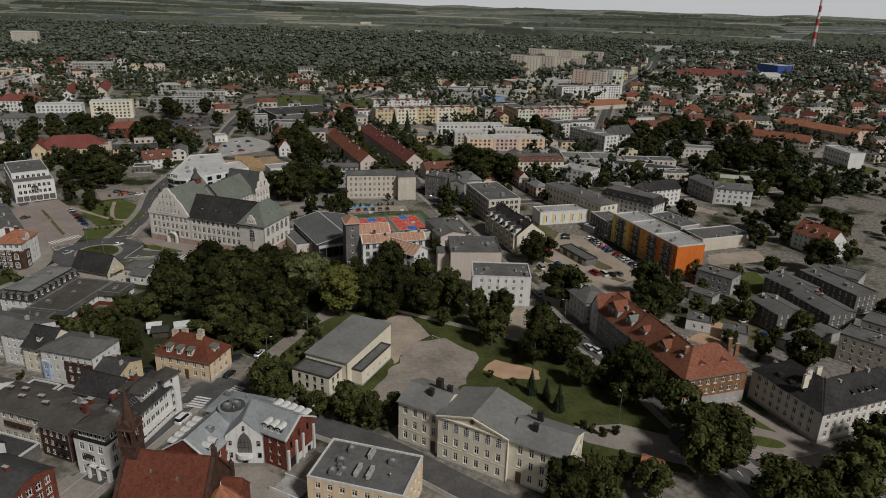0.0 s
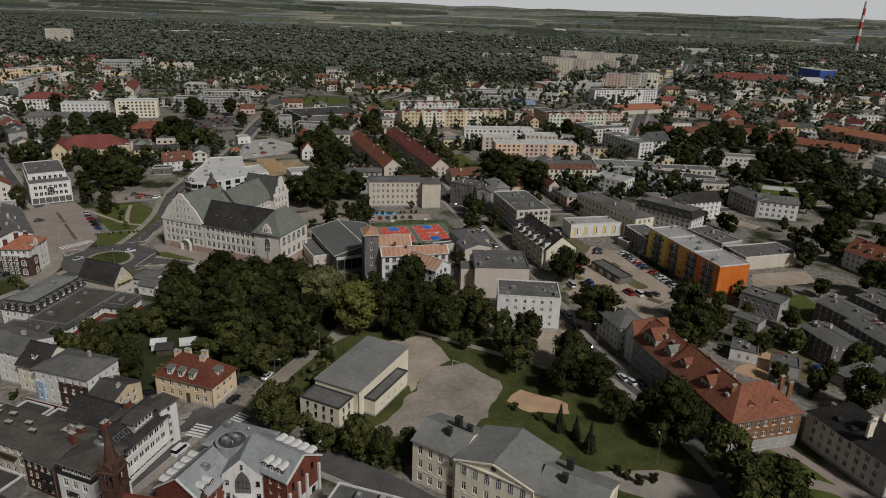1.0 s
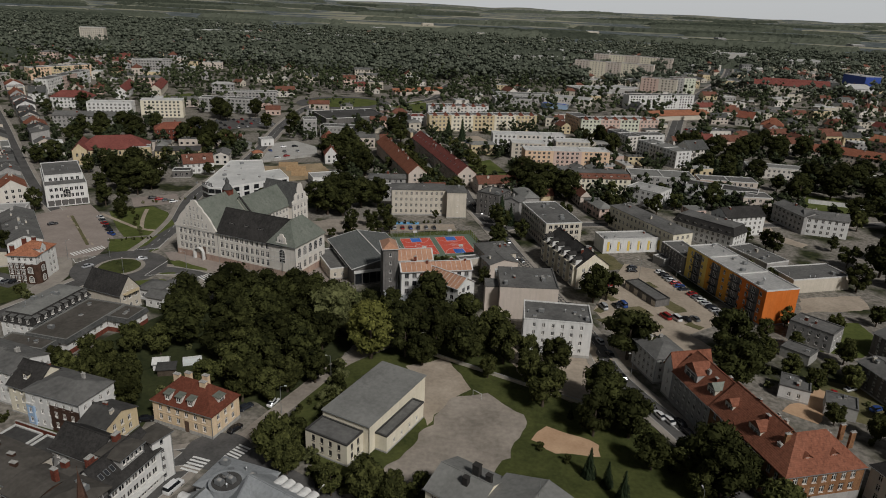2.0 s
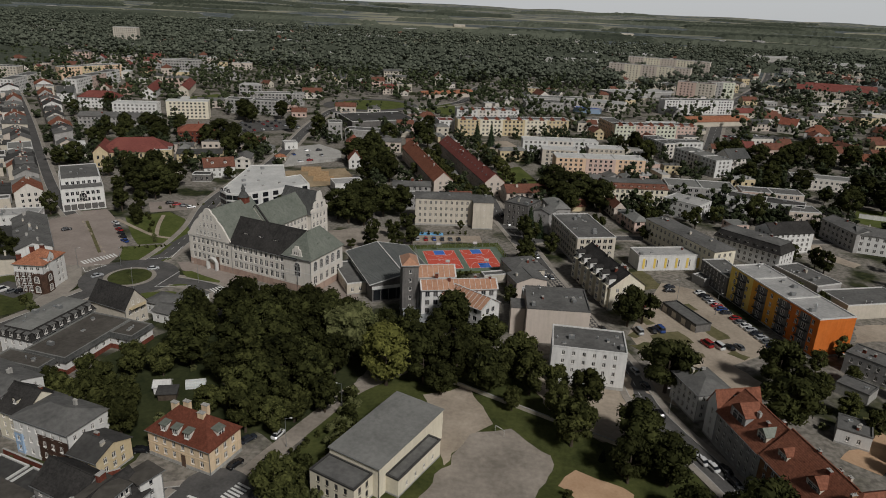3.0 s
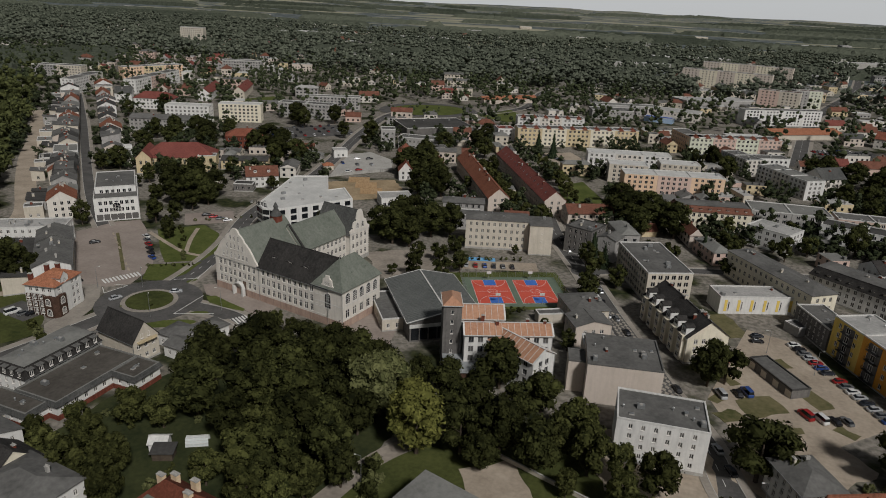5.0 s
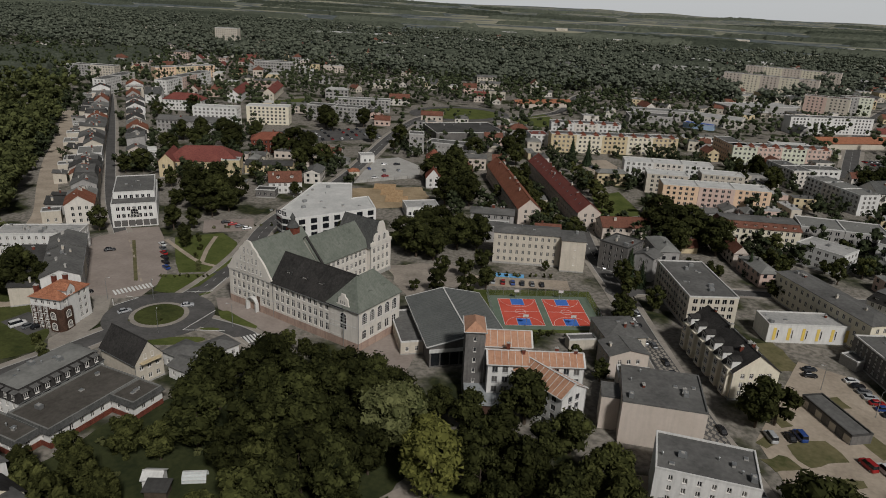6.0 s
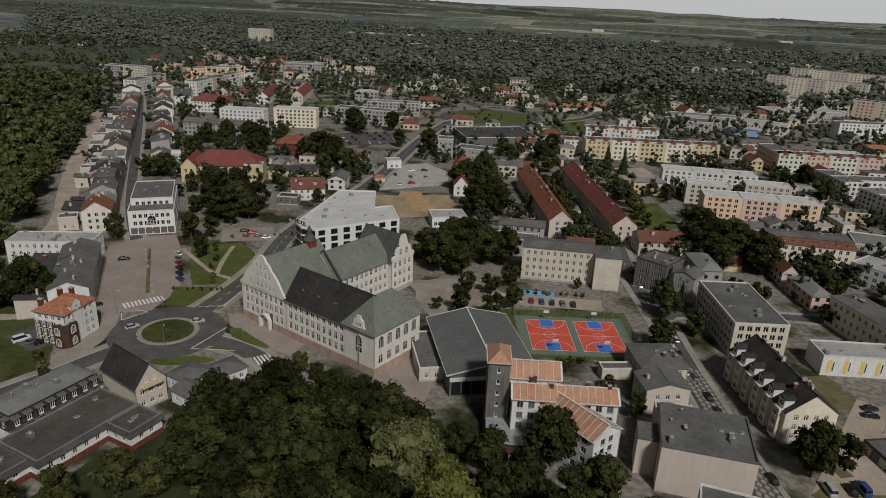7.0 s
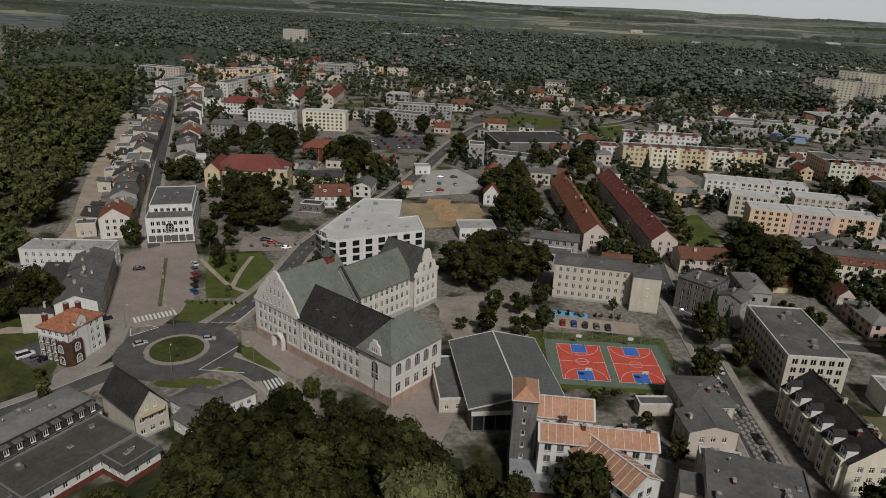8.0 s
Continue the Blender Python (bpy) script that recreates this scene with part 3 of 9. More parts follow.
def seams(parent, m, L, W, h, rh, step, mat, over=0.4, ridge="x"):
    """Standing seams of a sheet-metal gable roof, with pale ridge and edge strips."""
    turn = m if ridge == "x" else m @ pose(0, 0, 0, 0, 0, 90)
    ln, wd = (L, W) if ridge == "x" else (W, L)
    k = rh / (wd / 2)
    zo = h - over * k + 0.2
    for d in (-1, 1):
        g = Geo()
        n = int(ln / step)
        for i in range(n + 1):
            x = -ln / 2 + ln * i / n
            g.slab([(x - 0.05, d * (wd / 2 + over), zo + 0.12), (x + 0.05, d * (wd / 2 + over), zo + 0.12), (x + 0.05, 0, h + rh + 0.32), (x - 0.05, 0, h + rh + 0.32)][::-d], 0.1)
        part("roof_seams", g, mat, parent, at=turn)
    g = Geo()
    g.box(-ln / 2 - 0.3, ln / 2 + 0.3, -0.22, 0.22, h + rh + 0.3, h + rh + 0.42)
    for x in (-ln / 2 - 0.25, ln / 2 + 0.25):
        for d in (-1, 1):
            g.slab([(x - 0.2, d * (wd / 2 + over), zo + 0.15), (x + 0.2, d * (wd / 2 + over), zo + 0.15), (x + 0.2, 0, h + rh + 0.36), (x - 0.2, 0, h + rh + 0.36)][::-d], 0.2)
    for d in (-1, 1):
        y0, y1 = sorted((d * (wd / 2 + over), d * (wd / 2 + over + 0.16)))
        g.box(-ln / 2 - 0.3, ln / 2 + 0.3, y0, y1, zo - 0.1, zo + 0.12)
    part("roof_edging", g, CAP, parent, "white metal ridge and edge strips", at=turn)


# ---- ground, roads and open places ----
GRASS = surf("lawn_grass", (0.026, 0.034, 0.01), (0.08, 0.088, 0.028), 0.9, 0.95, dirt=0, bump=0.4, space="World")
LAWN = surf("mown_lawn", (0.045, 0.06, 0.014), (0.105, 0.12, 0.036), 0.9, 0.95, dirt=0, bump=0.4, space="World")
DRY = surf("worn_grass", (0.06, 0.065, 0.025), (0.17, 0.145, 0.08), 0.7, 0.95, dirt=0, bump=0.4, space="World")
ASPHALT = surf("asphalt", (0.06, 0.0585, 0.056), (0.112, 0.108, 0.103), 1.4, 0.9, dirt=0, bump=0.1, space="World")
PAVING = surf("concrete_paving", (0.2, 0.18, 0.155), (0.32, 0.29, 0.25), 1.2, 0.9, dirt=0, bump=0.1, space="World")
PINK_PAVING = surf("pinkish_paving", (0.21, 0.176, 0.152), (0.3, 0.257, 0.226), 0.9, 0.9, dirt=0, bump=0.1, space="World")
YARD = surf("worn_yard_concrete", (0.17, 0.15, 0.125), (0.33, 0.29, 0.245), 0.8, 0.95, dirt=0, bump=0.2, space="World")
SAND = surf("sand", (0.36, 0.23, 0.14), (0.48, 0.33, 0.21), 1.5, 0.95, dirt=0, bump=0.2, space="World")
GRAVEL = surf("trodden_gravel", (0.24, 0.2, 0.155), (0.4, 0.34, 0.27), 0.9, 0.95, dirt=0, bump=0.2, space="World")
WHITE_LINE = surf("road_paint", (0.5, 0.5, 0.48), (0.7, 0.7, 0.67), 3, 0.8, dirt=0)
KERB = surf("kerb_stone", (0.3, 0.29, 0.27), (0.42, 0.41, 0.38), 2, 0.9, dirt=0)
COURT_RED = surf("court_red", (0.46, 0.075, 0.05), (0.56, 0.105, 0.07), 1.5, 0.8, dirt=0)
COURT_BLUE = surf("court_blue", (0.045, 0.13, 0.42), (0.065, 0.17, 0.5), 1.5, 0.8, dirt=0)
COURT_GREEN = surf("court_green", (0.1, 0.135, 0.1), (0.15, 0.185, 0.14), 1.5, 0.85, dirt=0)


def land_material():
    """Open land: town soil and grass near, a patchwork of woods and pale fields farther off, their colours lifted for
    haze.
    """
    m, n, l, p = nodes_of("land")
    co = n.new("ShaderNodeNewGeometry").outputs["Position"]

    def noise_at(scale, detail=4):
        t = n.new("ShaderNodeTexNoise")
        t.inputs["Scale"].default_value, t.inputs["Detail"].default_value = scale, detail
        l.new(co, t.inputs["Vector"])
        return t.outputs[0]

    def mixed(fac, a, b):
        x = n.new("ShaderNodeMix")
        x.data_type = "RGBA"
        l.new(fac, x.inputs[0])
        for k, c in ((6, a), (7, b)):
            if isinstance(c, tuple):
                x.inputs[k].default_value = (*c, 1)
            else:
                l.new(c, x.inputs[k])
        return x.outputs[2]

    def step(v, lo, hi):
        r = n.new("ShaderNodeMapRange")
        r.interpolation_type = "SMOOTHSTEP"
        r.inputs[1].default_value, r.inputs[2].default_value = lo, hi
        l.new(v, r.inputs[0])
        return r.outputs[0]

    green = mixed(step(noise_at(0.35), 0.35, 0.7), (0.016, 0.021, 0.009), (0.048, 0.052, 0.022))
    soil = mixed(step(noise_at(0.6), 0.3, 0.7), (0.12, 0.11, 0.094), (0.24, 0.22, 0.188))
    town = mixed(step(noise_at(0.05), 0.36, 0.52), green, soil)
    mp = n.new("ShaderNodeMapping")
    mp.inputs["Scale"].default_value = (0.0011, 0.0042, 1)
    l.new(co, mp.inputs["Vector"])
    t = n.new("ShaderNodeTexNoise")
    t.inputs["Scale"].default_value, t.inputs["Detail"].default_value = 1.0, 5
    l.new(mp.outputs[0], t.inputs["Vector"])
    # haze is painted into these: both lightened, the woods also turned bluish
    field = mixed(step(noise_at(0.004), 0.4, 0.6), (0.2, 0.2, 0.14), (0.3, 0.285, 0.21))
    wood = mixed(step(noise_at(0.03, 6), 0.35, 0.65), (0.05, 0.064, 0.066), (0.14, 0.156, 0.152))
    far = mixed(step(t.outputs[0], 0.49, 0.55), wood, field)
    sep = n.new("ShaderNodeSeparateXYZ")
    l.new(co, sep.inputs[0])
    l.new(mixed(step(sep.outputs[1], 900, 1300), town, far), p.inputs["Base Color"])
    p.inputs["Roughness"].default_value, p.inputs["Specular IOR Level"].default_value = 1.0, 0.1
    return m


def land():
    """One sheet to the horizon, level under the town, rolling gently far away."""
    nx, ny = 110, 120
    xs = [5400 * math.copysign(abs(s) ** 1.6, s) for s in np.linspace(-1, 1, nx)]
    ys = [-700 + 6200 * s ** 1.5 for s in np.linspace(0, 1, ny)]
    g = Geo()
    for y in ys:
        for x in xs:
            d = math.hypot(x, y)
            k = min(1.0, max(0.0, (d - 1900) / 2800))
            z = k * k * (22 + 26 * noise.noise((x / 900, y / 900, 0.3)) + 10 * noise.noise((x / 300, y / 300, 2.3)))
            g.v.append((x, y, z))
    g.f = [(j * nx + i, j * nx + i + 1, (j + 1) * nx + i + 1, (j + 1) * nx + i) for j in range(ny - 1) for i in range(nx - 1)]
    g.m = [0] * len(g.f)
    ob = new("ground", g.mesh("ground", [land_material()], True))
    return tagged(ob, "level town ground of grass and soil reaching far fields", "ground", kind="structure")


land()


OPEN = []


def rough(pts, amp=0.7, step=2.5):
    """An outline with worn, uneven edges."""
    out = []
    for i, a in enumerate(pts):
        b = pts[(i + 1) % len(pts)]
        ln = math.hypot(b[0] - a[0], b[1] - a[1])
        n = max(1, int(ln / step))
        for k in range(n):
            x, y = a[0] + (b[0] - a[0]) * k / n, a[1] + (b[1] - a[1]) * k / n
            out.append((x + amp * 2 * noise.noise((x / 4, y / 4, 0.5)), y + amp * 2 * noise.noise((x / 4, y / 4, 9.5))))
    return out


def plate(name, pts, z, mat, label, category="ground", thick=0.3, kind="structure", parent=None):
    """A flat area with thickness, its top at z."""
    area = sum(pts[i][0] * pts[(i + 1) % len(pts)][1] - pts[(i + 1) % len(pts)][0] * pts[i][1] for i in range(len(pts)))
    pts = pts if area > 0 else pts[::-1]
    if name in ("playground", "yard", "park_grass", "sand_patch", "worn_grass", "undergrowth", "garden_soil", "building_site", "school_yard", "dirt_lane", "bare_earth", "meadow"):
        pts = rough(pts)
    z += 0.003 * (len(OPEN) % 12)
    g = Geo()
    g.slab([(x, y, z) for x, y in pts], thick)
    ob = new(name, g.mesh(name, [mat]))
    OPEN.append(pts)
    if parent:
        ob.parent = parent
        return tagged(ob, label)
    return tagged(ob, label, category, kind=kind)


def rect(cx, cy, L, W, ang):
    c, s = math.cos(radians(ang)), math.sin(radians(ang))
    return [(cx + u * c - v * s, cy + u * s + v * c) for u, v in ((-L / 2, -W / 2), (L / 2, -W / 2), (L / 2, W / 2), (-L / 2, W / 2))]


def disc(cx, cy, rx, ry, ang=0, n=40, a0=0, a1=360):
    c, s = math.cos(radians(ang)), math.sin(radians(ang))
    out = []
    for i in range(n):
        a = radians(a0 + (a1 - a0) * i / (n if a1 - a0 >= 360 else n - 1))
        u, v = rx * math.cos(a), ry * math.sin(a)
        out.append((cx + u * c - v * s, cy + u * s + v * c))
    return out


def bend(pts, n=6):
    """A smooth line through the points."""
    out = []
    for i in range(len(pts) - 1):
        p = [Vector(pts[max(0, min(len(pts) - 1, i + k))]) for k in (-1, 0, 1, 2)]
        for k in range(n):
            t = k / n
            out.append(0.5 * (2 * p[1] + (p[2] - p[0]) * t + (2 * p[0] - 5 * p[1] + 4 * p[2] - p[3]) * t * t + (3 * p[1] - p[0] - 3 * p[2] + p[3]) * t ** 3))
    return out + [Vector(pts[-1])]


def ribbon(line, off0, off1, z, thick=0.25):
    g = Geo()
    n = len(line)
    a, b = [], []
    for i, p in enumerate(line):
        d = (line[min(i + 1, n - 1)] - line[max(i - 1, 0)]).normalized()
        s = Vector((-d.y, d.x))
        a.append(p + s * off0)
        b.append(p + s * off1)
    for i in range(n - 1):
        g.slab([(*b[i], z), (*b[i + 1], z), (*a[i + 1], z), (*a[i], z)], thick)
    return g


def dashes(line, off, z, on, gap, wide):
    g = Geo()
    run = 0.0
    for i in range(len(line) - 1):
        p, q = line[i], line[i + 1]
        d = (q - p).normalized()
        s = Vector((-d.y, d.x))
        u, ln = 0.0, (q - p).length
        while u < ln:
            if (run + u) % (on + gap) < on:
                e = min(ln, u + 0.5)
                a, b = p + d * u + s * off, p + d * e + s * off
                w = s * wide / 2
                g.face([(*(a - w), z), (*(b - w), z), (*(b + w), z), (*(a + w), z)])
            u += 0.5
        run += ln
    return g


def street(name, pts, width, walks=(2.0, 2.0), label="", z=0.05, centre=True, mat=None):
    """A carriageway with raised kerbs and pavements on its sides."""
    line = bend(pts)
    ROADS.append((line, width / 2 + max(walks)))
    road = new(name, ribbon(line, -width / 2, width / 2, z).mesh(name, [mat or ASPHALT]))
    tagged(road, label or "grey asphalt street with worn surface", "road", kind="structure")
    for sgn, w in ((-1, walks[0]), (1, walks[1])):
        if w:
            lo, hi = sorted((sgn * (width / 2 + 0.2), sgn * (width / 2 + w)))
            k0, k1 = sorted((sgn * width / 2, sgn * (width / 2 + 0.2)))
            pv = new("pavement", ribbon(line, lo, hi, z + 0.14).mesh("pavement", [PAVING]))
            tagged(pv, "pale slab pavement along the street", "pavement", kind="structure")
            kb = new("kerb", ribbon(line, k0, k1, z + 0.15).mesh("kerb", [KERB]))
            tagged(kb, "grey stone kerb", "kerb", kind="structure")
    if centre:
        mk = new("lane_marking", dashes(line, 0, z + 0.012, 2.5, 3.5, 0.16).mesh("lane_marking", [WHITE_LINE]))
        mk.parent = road
    return road


def zebra(cx, cy, ang, length, width, n, z=0.066):
    t = thing("zebra_crossing", cx, cy, ang, "white painted zebra crossing on asphalt", "road marking", kind="structure")
    for k in range(n):
        g = Geo()
        x = (k - (n - 1) / 2) * length / n
        g.box(x - length / n * 0.27, x + length / n * 0.27, -width / 2, width / 2, z - 0.03, z)
        part("stripe", g, WHITE_LINE, t)


# ---- plants ----
def blob_points(rng, count, R, H, z0):
    """Centres and radii of leaf masses filling an uneven crown."""
    out = []
    for i in range(count):
        a, u = rng.uniform(0, 2 * math.pi), rng.uniform(-1, 1)
        k = (1 - u * u) ** 0.5
        r = R * (0.42 + 0.42 * rng.random()) * k
        out.append((r * math.cos(a), r * math.sin(a), z0 + H / 2 + u * H * 0.4, R * rng.uniform(0.22, 0.4)))
    return out


OCT_V = [(1, 0, 0), (-1, 0, 0), (0, 1, 0), (0, -1, 0), (0, 0, 1), (0, 0, -1)]
OCT_F = [(0, 2, 4), (2, 1, 4), (1, 3, 4), (3, 0, 4), (2, 0, 5), (1, 2, 5), (3, 1, 5), (0, 3, 5)]


def ball(rng, c, r, g, sub=1, mi=0):
    v, f = [Vector(p) for p in OCT_V], list(OCT_F)
    for _ in range(sub):
        mid, nf = {}, []

        def m(a, b):
            k = (min(a, b), max(a, b))
            if k not in mid:
                mid[k] = len(v)
                v.append(((v[a] + v[b]) / 2).normalized())
            return mid[k]

        for a, b, d in f:
            ab, bd, da = m(a, b), m(b, d), m(d, a)
            nf += [(a, ab, da), (b, bd, ab), (d, da, bd), (ab, bd, da)]
        f = nf
    k = len(g.v)
    for p in v:
        s = r * rng.uniform(0.75, 1.15)
        g.v.append((c[0] + p.x * s, c[1] + p.y * s, c[2] + p.z * s * 0.85))
    g.f += [(a + k, b + k, d + k) for a, b, d in f]
    g.m += [mi] * len(f)


def crown_mesh(name, seed, R, H, z0, blobs, leaves, size, mat, droop=0.0):
    """A crown of many leaf sprays over uneven inner masses."""
    rng = random.Random(seed)
    g = Geo()
    pts = blob_points(rng, blobs, R, H, z0)
    for x, y, z, r in pts:
        ball(rng, (x, y, z), r * 0.8, g)
    per = leaves // blobs
    for x, y, z, r in pts:
        for _ in range(per):
            d = Vector((rng.gauss(0, 1), rng.gauss(0, 1), rng.gauss(0.15, 1))).normalized()
            c = Vector((x, y, z)) + Vector((d.x, d.y, d.z * 0.85)) * r * rng.uniform(0.8, 1.12)
            nrm = (d + Vector((rng.gauss(0, 0.5), rng.gauss(0, 0.5), rng.gauss(0.2, 0.5)))).normalized()
            u = nrm.orthogonal().normalized()
            u.rotate(Matrix.Rotation(rng.uniform(0, 6.28), 3, nrm))
            w = nrm.cross(u)
            s = size * rng.uniform(0.6, 1.3)
            drop = Vector((0, 0, -droop * s))
            g.face([tuple(c - u * s * 0.5 - w * s * 0.3), tuple(c + u * s * 0.6 + drop), tuple(c - u * s * 0.35 + w * s * 0.45 + drop * 0.4)])
    return g.mesh(name, [mat])


def trunk_mesh(name, seed, h, r, R):
    rng = random.Random(seed)
    g = Geo()
    g.tube(0, 0, -0.1, h * 0.5, r, r * 0.75, 8)
    g.tube(0, 0, h * 0.5, h, r * 0.75, r * 0.3, 8)
    for k in range(6):
        a = k * 1.05 + rng.uniform(-0.3, 0.3)
        z = h * rng.uniform(0.45, 0.75)
        q = Vector((math.cos(a) * R * 0.6, math.sin(a) * R * 0.6, z + h * 0.3))
        s = Vector((math.sin(a), -math.cos(a), 0)) * r * 0.25
        t = Vector((0, 0, r * 0.3))
        p = Vector((0, 0, z))
        g.face([tuple(p - s), tuple(p + s), tuple(q + s * 0.3), tuple(q - s * 0.3)])
        g.face([tuple(p - t), tuple(p + t), tuple(q + t * 0.3), tuple(q - t * 0.3)])
    return g.mesh(name, [BARK])


def conifer_mesh(name, seed, R, H, mat):
    rng = random.Random(seed)
    g = Geo()
    g.tube(0, 0, 0.6, H * 0.97, R * 0.62, 0.05, 9)
    tiers = 14
    for k in range(tiers):
        f = k / tiers
        z, r = 0.6 + (H - 0.8) * f, R * (1 - f) ** 0.85 + 0.12
        n = max(6, int(22 * (1 - f)))
        for i in range(n):
            a = 2 * math.pi * (i + rng.random()) / n
            ln = r * rng.uniform(0.75, 1.15)
            c, s = math.cos(a), math.sin(a)
            w = 0.16 + 0.2 * (1 - f)
            dz = -ln * 0.35
            for q in (0.45, 1.0):
                g.face([(c * ln * (q - 0.45), s * ln * (q - 0.45), z + 0.25), (c * ln * q * 0.8 - s * w, s * ln * q * 0.8 + c * w, z + dz * q * 0.7),
                        (c * ln * q, s * ln * q, z + dz * q), (c * ln * q * 0.8 + s * w, s * ln * q * 0.8 - c * w, z + dz * q * 0.7)])
    return g.mesh(name, [mat])


TREE_KINDS = {}
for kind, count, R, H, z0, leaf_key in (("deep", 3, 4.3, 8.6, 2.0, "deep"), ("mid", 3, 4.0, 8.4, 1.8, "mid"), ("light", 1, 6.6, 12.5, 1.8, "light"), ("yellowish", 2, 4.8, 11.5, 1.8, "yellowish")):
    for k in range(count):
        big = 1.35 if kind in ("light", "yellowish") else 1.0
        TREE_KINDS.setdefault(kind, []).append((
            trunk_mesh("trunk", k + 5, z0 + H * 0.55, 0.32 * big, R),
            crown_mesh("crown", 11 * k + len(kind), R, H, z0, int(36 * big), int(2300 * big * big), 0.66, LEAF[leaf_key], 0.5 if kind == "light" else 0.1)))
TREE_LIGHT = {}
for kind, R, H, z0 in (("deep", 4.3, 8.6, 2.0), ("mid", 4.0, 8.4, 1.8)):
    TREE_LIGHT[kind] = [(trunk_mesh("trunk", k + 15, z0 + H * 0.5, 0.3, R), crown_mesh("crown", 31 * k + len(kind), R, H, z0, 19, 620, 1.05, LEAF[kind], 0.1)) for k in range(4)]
CONIFER = [conifer_mesh("crown", s, 2.0, 9.0, LEAF["conifer"]) for s in (1, 2)]
SLIM_TRUNK = trunk_mesh("trunk", 3, 5.0, 0.16, 0.3)
SHRUB = [crown_mesh("crown", 70 + s, 1.3, 2.2, 0.05, 10, 260, 0.52, LEAF[k]) for s, k in enumerate(("deep", "mid", "light"))]
TREE_LABEL = {"deep": "broad dark green broadleaf tree in full leaf", "mid": "mid-green broadleaf tree with a rounded crown", "light": "large pale grey-green willow with drooping foliage",
              "yellowish": "tall yellow-green broadleaf tree"}
TREE_RNG = random.Random(42)
TREE_SPOTS = []


def tree(x, y, kind="deep", s=1.0):
    tr, cr = TREE_RNG.choice(TREE_LIGHT[kind] if y > 262 and kind in TREE_LIGHT and s < 1.25 else TREE_KINDS[kind])
    t = thing("tree", x, y, 0, TREE_LABEL[kind], "tree")
    k = s * TREE_RNG.uniform(0.92, 1.08)
    t.matrix_basis = pose(x, y, 0, 0, 0, TREE_RNG.uniform(0, 360)) @ Matrix.Diagonal((k, k, min(k, 1.35 + (k - 1.35) * 0.4) * TREE_RNG.uniform(0.92, 1.1), 1))
    part("trunk", tr, None, t)
    part("crown", cr, None, t)
    TREE_SPOTS.append((x, y))


def conifer(x, y, s=1.0):
    t = thing("conifer", x, y, 0, "slender dark green conifer", "tree")
    t.matrix_basis = pose(x, y, 0, 0, 0, TREE_RNG.uniform(0, 360)) @ Matrix.Diagonal((s, s, s, 1))
    part("trunk", SLIM_TRUNK, None, t)
    part("crown", TREE_RNG.choice(CONIFER), None, t)


def shrub(x, y, s=1.0, k=None, sz=1.0):
    ob = new("shrub", SHRUB[TREE_RNG.randrange(3) if k is None else k])
    ob.matrix_basis = pose(x, y, 0, 0, 0, TREE_RNG.uniform(0, 360)) @ Matrix.Diagonal((s, s, s * sz, 1))
    return tagged(ob, "rounded leafy garden shrub", "shrub")


def far_clump(seed, R, H):
    rng = random.Random(seed)
    g = Geo()
    pts = blob_points(rng, 4, R * 1.1, H, H * 0.08)
    for x, y, z, r in pts:
        ball(rng, (x, y, z), r * 0.95, g)
    for x, y, z, r in pts:
        for _ in range(5):
            d = Vector((rng.gauss(0, 1), rng.gauss(0, 1), rng.gauss(0.4, 1))).normalized()
            c = Vector((x, y, z)) + d * r
            u = d.orthogonal().normalized() * 0.55
            w = d.cross(u)
            g.face([tuple(c - u), tuple(c - w * 0.8 + d * 0.3), tuple(c + u * 0.8 + w * 0.5)])
    return np.array(g.v), [np.array(f) for f in g.f]


FAR_KINDS = [far_clump(k, 4.2, 10.0 + k % 3) for k in range(4)]


def tiny_clump(seed):
    """A far tree of five rough leaf masses."""
    rng = random.Random(seed)
    g = Geo()
    for x, y, z, r in blob_points(rng, 5, 4.4, 9.5, 0.6):
        ball(rng, (x, y, z), r * 1.35, g, 0)
    return np.array(g.v), [np.array(f) for f in g.f]


TINY_KINDS = [tiny_clump(k + 40) for k in range(6)]


def canopy(name, patches, label, cell=11.0, seed=4, mat=None):
    """Closed woodland seen from far: belts with a lumpy top and ragged edges, as one mesh."""
    rng = random.Random(seed)
    g = Geo()
    for cx, cy, L, W, ang in patches:
        nx, ny = max(4, int(L / cell)), max(3, int(W / cell))
        c, s = math.cos(radians(ang)), math.sin(radians(ang))
        k = len(g.v)
        for j in range(ny + 1):
            for i in range(nx + 1):
                u, v = i / nx * 2 - 1, j / ny * 2 - 1
                rag = 0.75 + 0.35 * noise.noise((cx + i * 0.4, cy + j * 0.4, 1.0))
                edge = max(0.0, min(1.0, 3.2 * (rag - max(abs(u) ** 4, v * v) * 0.9)))
                du, dv = u * L / 2 + rng.uniform(-0.4, 0.4) * cell, v * W / 2 + rng.uniform(-0.4, 0.4) * cell
                x, y = cx + du * c - dv * s, cy + du * s + dv * c
                d = math.hypot(x, y)
                q = min(1.0, max(0.0, (d - 1900) / 2800))
                base = q * q * (22 + 26 * noise.noise((x / 900, y / 900, 0.3)) + 10 * noise.noise((x / 300, y / 300, 2.3)))
                g.v.append((x, y, base - 1.5 + edge * rng.uniform(8, 15)))
        for j in range(ny):
            for i in range(nx):
                a, b, e, f = k + j * (nx + 1) + i, k + j * (nx + 1) + i + 1, k + (j + 1) * (nx + 1) + i + 1, k + (j + 1) * (nx + 1) + i
                g.f += [(a, b, e), (a, e, f)]
                g.m += [0, 0]
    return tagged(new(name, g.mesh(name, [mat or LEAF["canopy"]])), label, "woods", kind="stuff")


